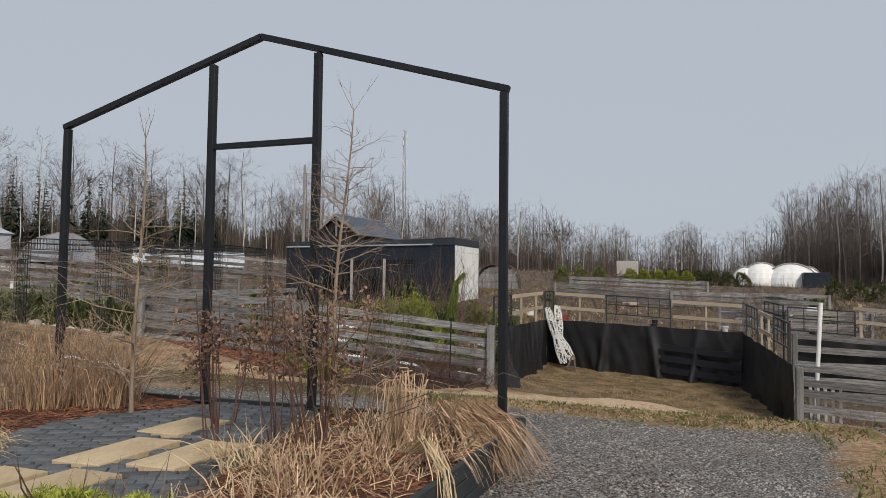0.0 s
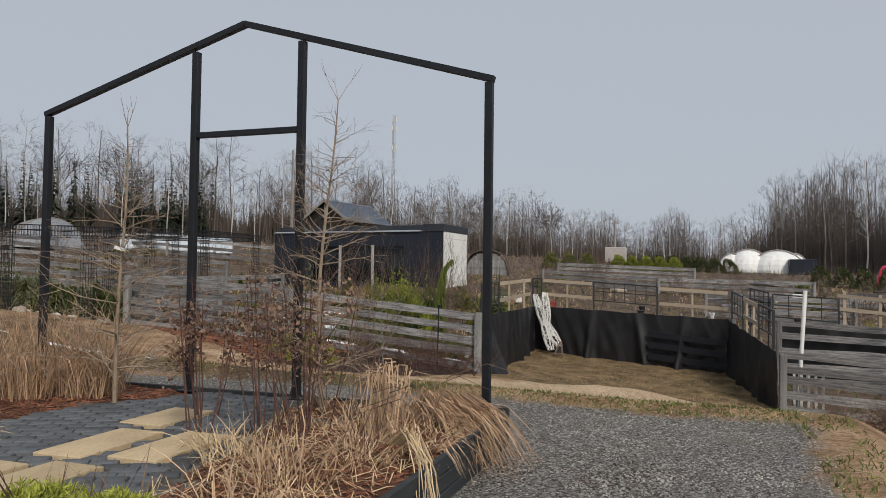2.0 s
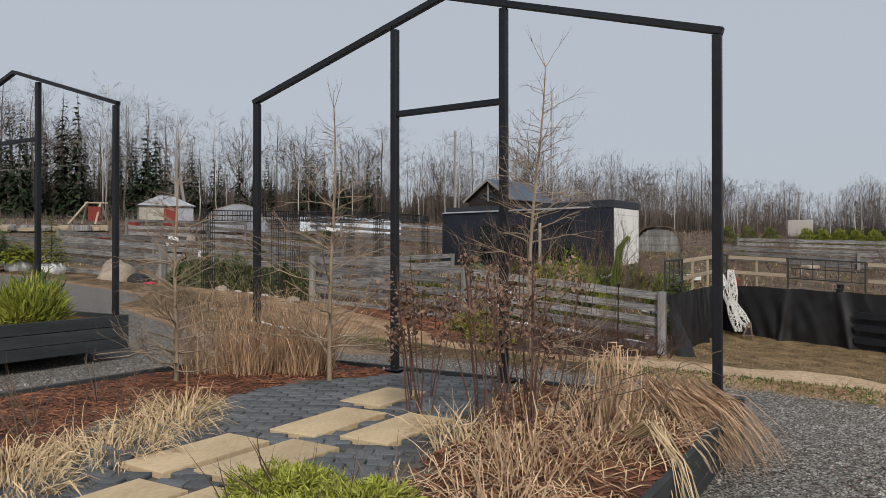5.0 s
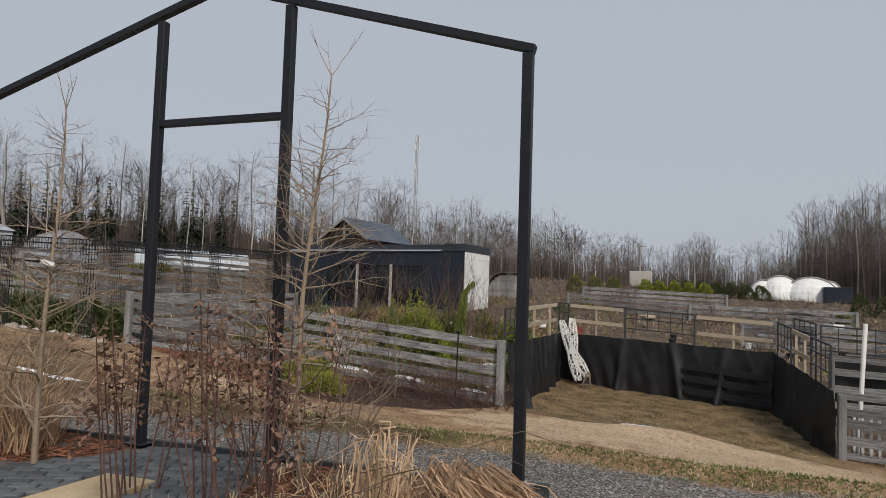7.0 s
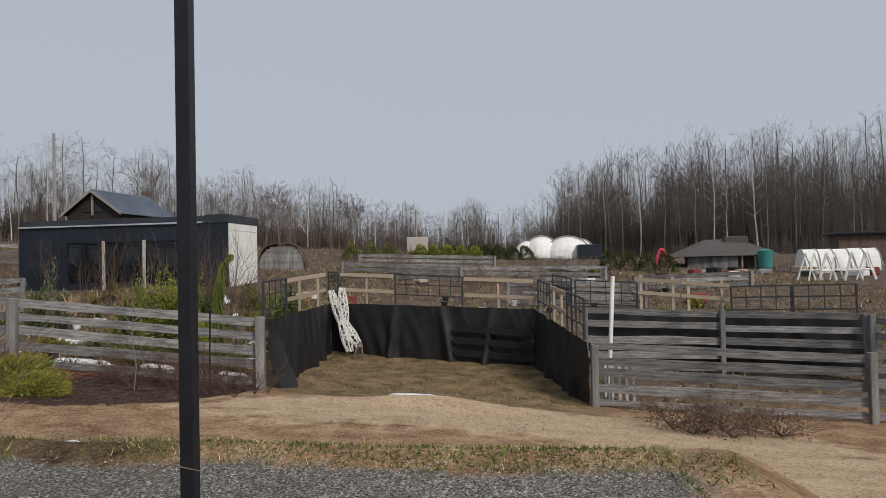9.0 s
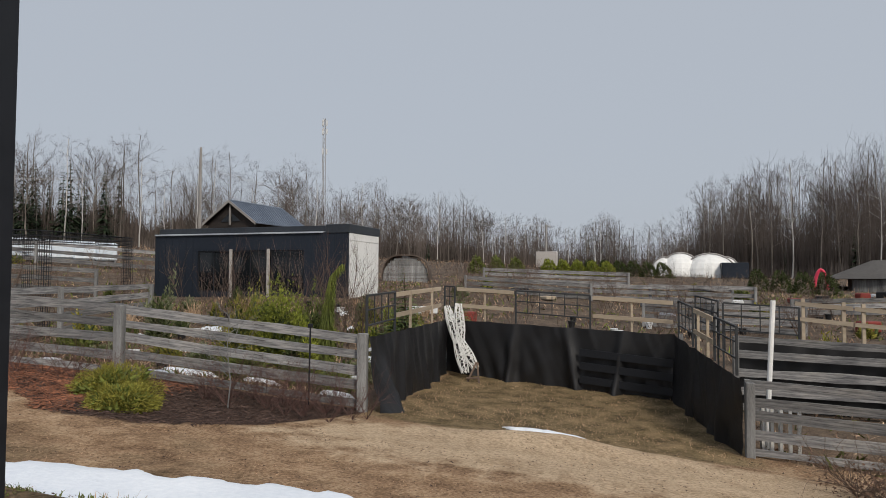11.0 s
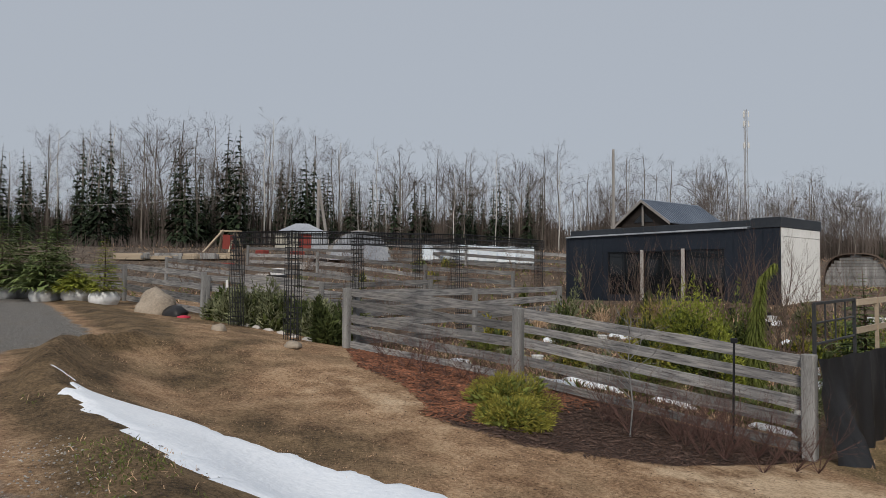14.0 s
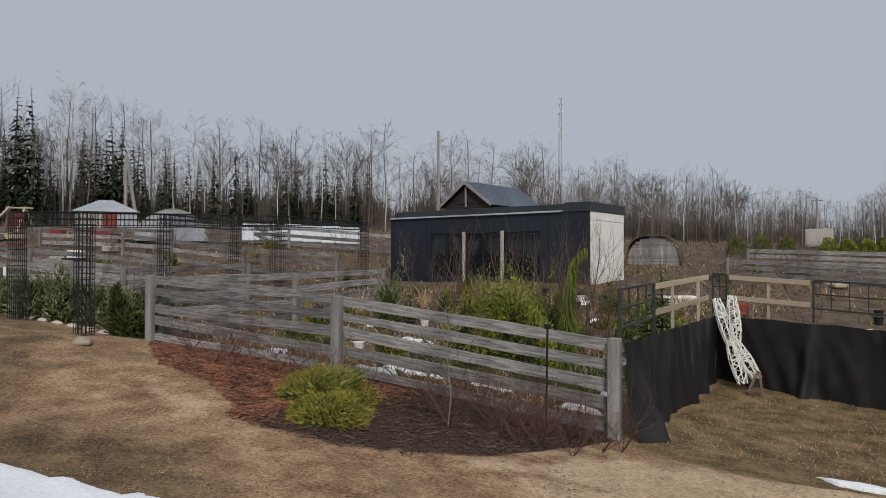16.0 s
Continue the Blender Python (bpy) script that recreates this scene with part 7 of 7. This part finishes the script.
def in_field():
    az, d = random.uniform(-40, 88), random.uniform(30, 100)
    x, y = 1.0 - d * math.sin(radians(az)), -2.0 + d * math.cos(radians(az))
    if d > np.interp(az, AZ, DI) or (y < 46 and x > -34) or random.random() > 0.5 + 1.0 * noise.noise((x * 0.12, y * 0.12, 21)):
        return None
    return (x, y, gz(x, y))


grass_patch("field_weeds", 12000, in_field, 0.55, 0.035, M_BRUSH, "brown dead weeds over the fallow field", 19)
grass_patch("field_straw", 5000, in_field, 0.4, 0.03, M_STRAWR, "rusty dry grass over the fallow field", 20)


def before_pavilion():
    x, y = random.uniform(-16, -4.2), random.uniform(13, 27.5)
    if random.random() > 0.55 + 0.9 * noise.noise((x * 0.6, y * 0.6, 33)):
        return None
    return (x, y, gz(x, y))


grass_patch("plot_weeds", 7000, before_pavilion, 0.2, 0.022, M_LEAFBROWN, "dead perennials between the nursery shrubs", 22)
grass_patch("plot_straw", 5000, before_pavilion, 0.18, 0.018, M_STRAW, "dry straw between the nursery shrubs", 23)
grass_patch("plot_greens", 5000, before_pavilion, 0.16, 0.03, M_HEDGE, "low dark green ground cover between the shrubs", 24)
grass_patch("nursery_greens", 4000, in_nursery, 0.26, 0.06, M_THUJA, "low green ground cover over the nursery plots", 18)

# ---------------------------------------------------------------- paving, piece by piece
SLABS = ((-2.30, -2.39, -1.96, -1.65), (-2.0, -3.24, -1.67, -2.52), (-2.44, -3.36, -2.12, -2.64), (-1.79, -2.3, -1.46, -1.55), (-2.49, -1.45, -2.14, -0.85), (-1.72, -4.1, -1.38, -3.38), (-2.12, -4.25, -1.79, -3.5), (-1.45, -4.95, -1.1, -4.25), (-1.85, -5.1, -1.5, -4.38))
SLAB_ME = Mb().box(-0.5, -0.5, -0.045, 0.5, 0.5, 0.006, 0.006).mesh("slab", M_SLAB)
random.seed(501)
for x0, y0, x1, y1 in SLABS:
    ob = part("slab", SLAB_ME, None, bed)
    ob.matrix_basis = pose((x0 + x1) / 2, (y0 + y1) / 2, random.uniform(0.006, 0.010), random.uniform(-0.4, 0.4), random.uniform(-0.4, 0.4), random.uniform(-1, 1)) @ Matrix.Diagonal((x1 - x0 + 0.04, y1 - y0 + 0.03, 1, 1))
shapes = []
for k in range(5):
    mb = Mb()
    L, W = (0.172, 0.092)
    j = [(random.uniform(-0.006, 0.006), random.uniform(-0.005, 0.005)) for _ in range(4)]
    low = [(sx * L / 2 + a, sy * W / 2 + b, -0.05) for (sx, sy), (a, b) in zip(((-1, -1), (1, -1), (1, 1), (-1, 1)), j)]
    mid = [(x, y, -0.008) for x, y, z in low]
    top = [(x * 0.95, y * 0.92, random.uniform(-0.001, 0.003)) for x, y, z in low]
    mb.add(low + mid + top, [(a, (a + 1) % 4, 4 + (a + 1) % 4, 4 + a) for a in range(4)] + [(4 + a, 4 + (a + 1) % 4, 8 + (a + 1) % 4, 8 + a) for a in range(4)] + [(8, 9, 10, 11)])
    shapes.append(mb)
cob_me = [m.mesh("cobble", M_COBBLE) for m in shapes]
rest, made, ang = Mb(), 0, 24.0
ca, sa = math.cos(radians(ang)), math.sin(radians(ang))
spots = []
for r in range(-90, 60):
    for c in range(-50, 50):
        u, v = (c + 0.5 * (r % 2)) * 0.178 + random.uniform(-0.004, 0.004), r * 0.097
        x, y = u * ca - v * sa, u * sa + v * ca
        if not (-6.2 < y < 0.0 and pave_left(y) + 0.03 < x < pave_right(y) - 0.03):
            continue
        if any(a - 0.055 < x < b + 0.055 and p - 0.05 < y < q + 0.05 for a, p, b, q in SLABS):
            continue
        spots.append((x, y))
spots.sort(key=lambda p: abs(p[0] + 2.7) + 0.8 * abs(p[1] + 1.9))
for i, (x, y) in enumerate(spots):
    m = pose(x, y, random.uniform(-0.003, 0.004), random.uniform(-1.2, 1.2), random.uniform(-1.2, 1.2), ang + random.uniform(-4, 4))
    k = random.randrange(5)
    if i < 300:
        ob = part("cobble", cob_me[k], None, bed)
        ob.matrix_basis = m
    else:
        rest.add(shapes[k].moved(m).v, shapes[k].f)
tagged(part("cobble_field", rest, M_COBBLE_I, bed, "dark grey cobbles"), kind="stuff")
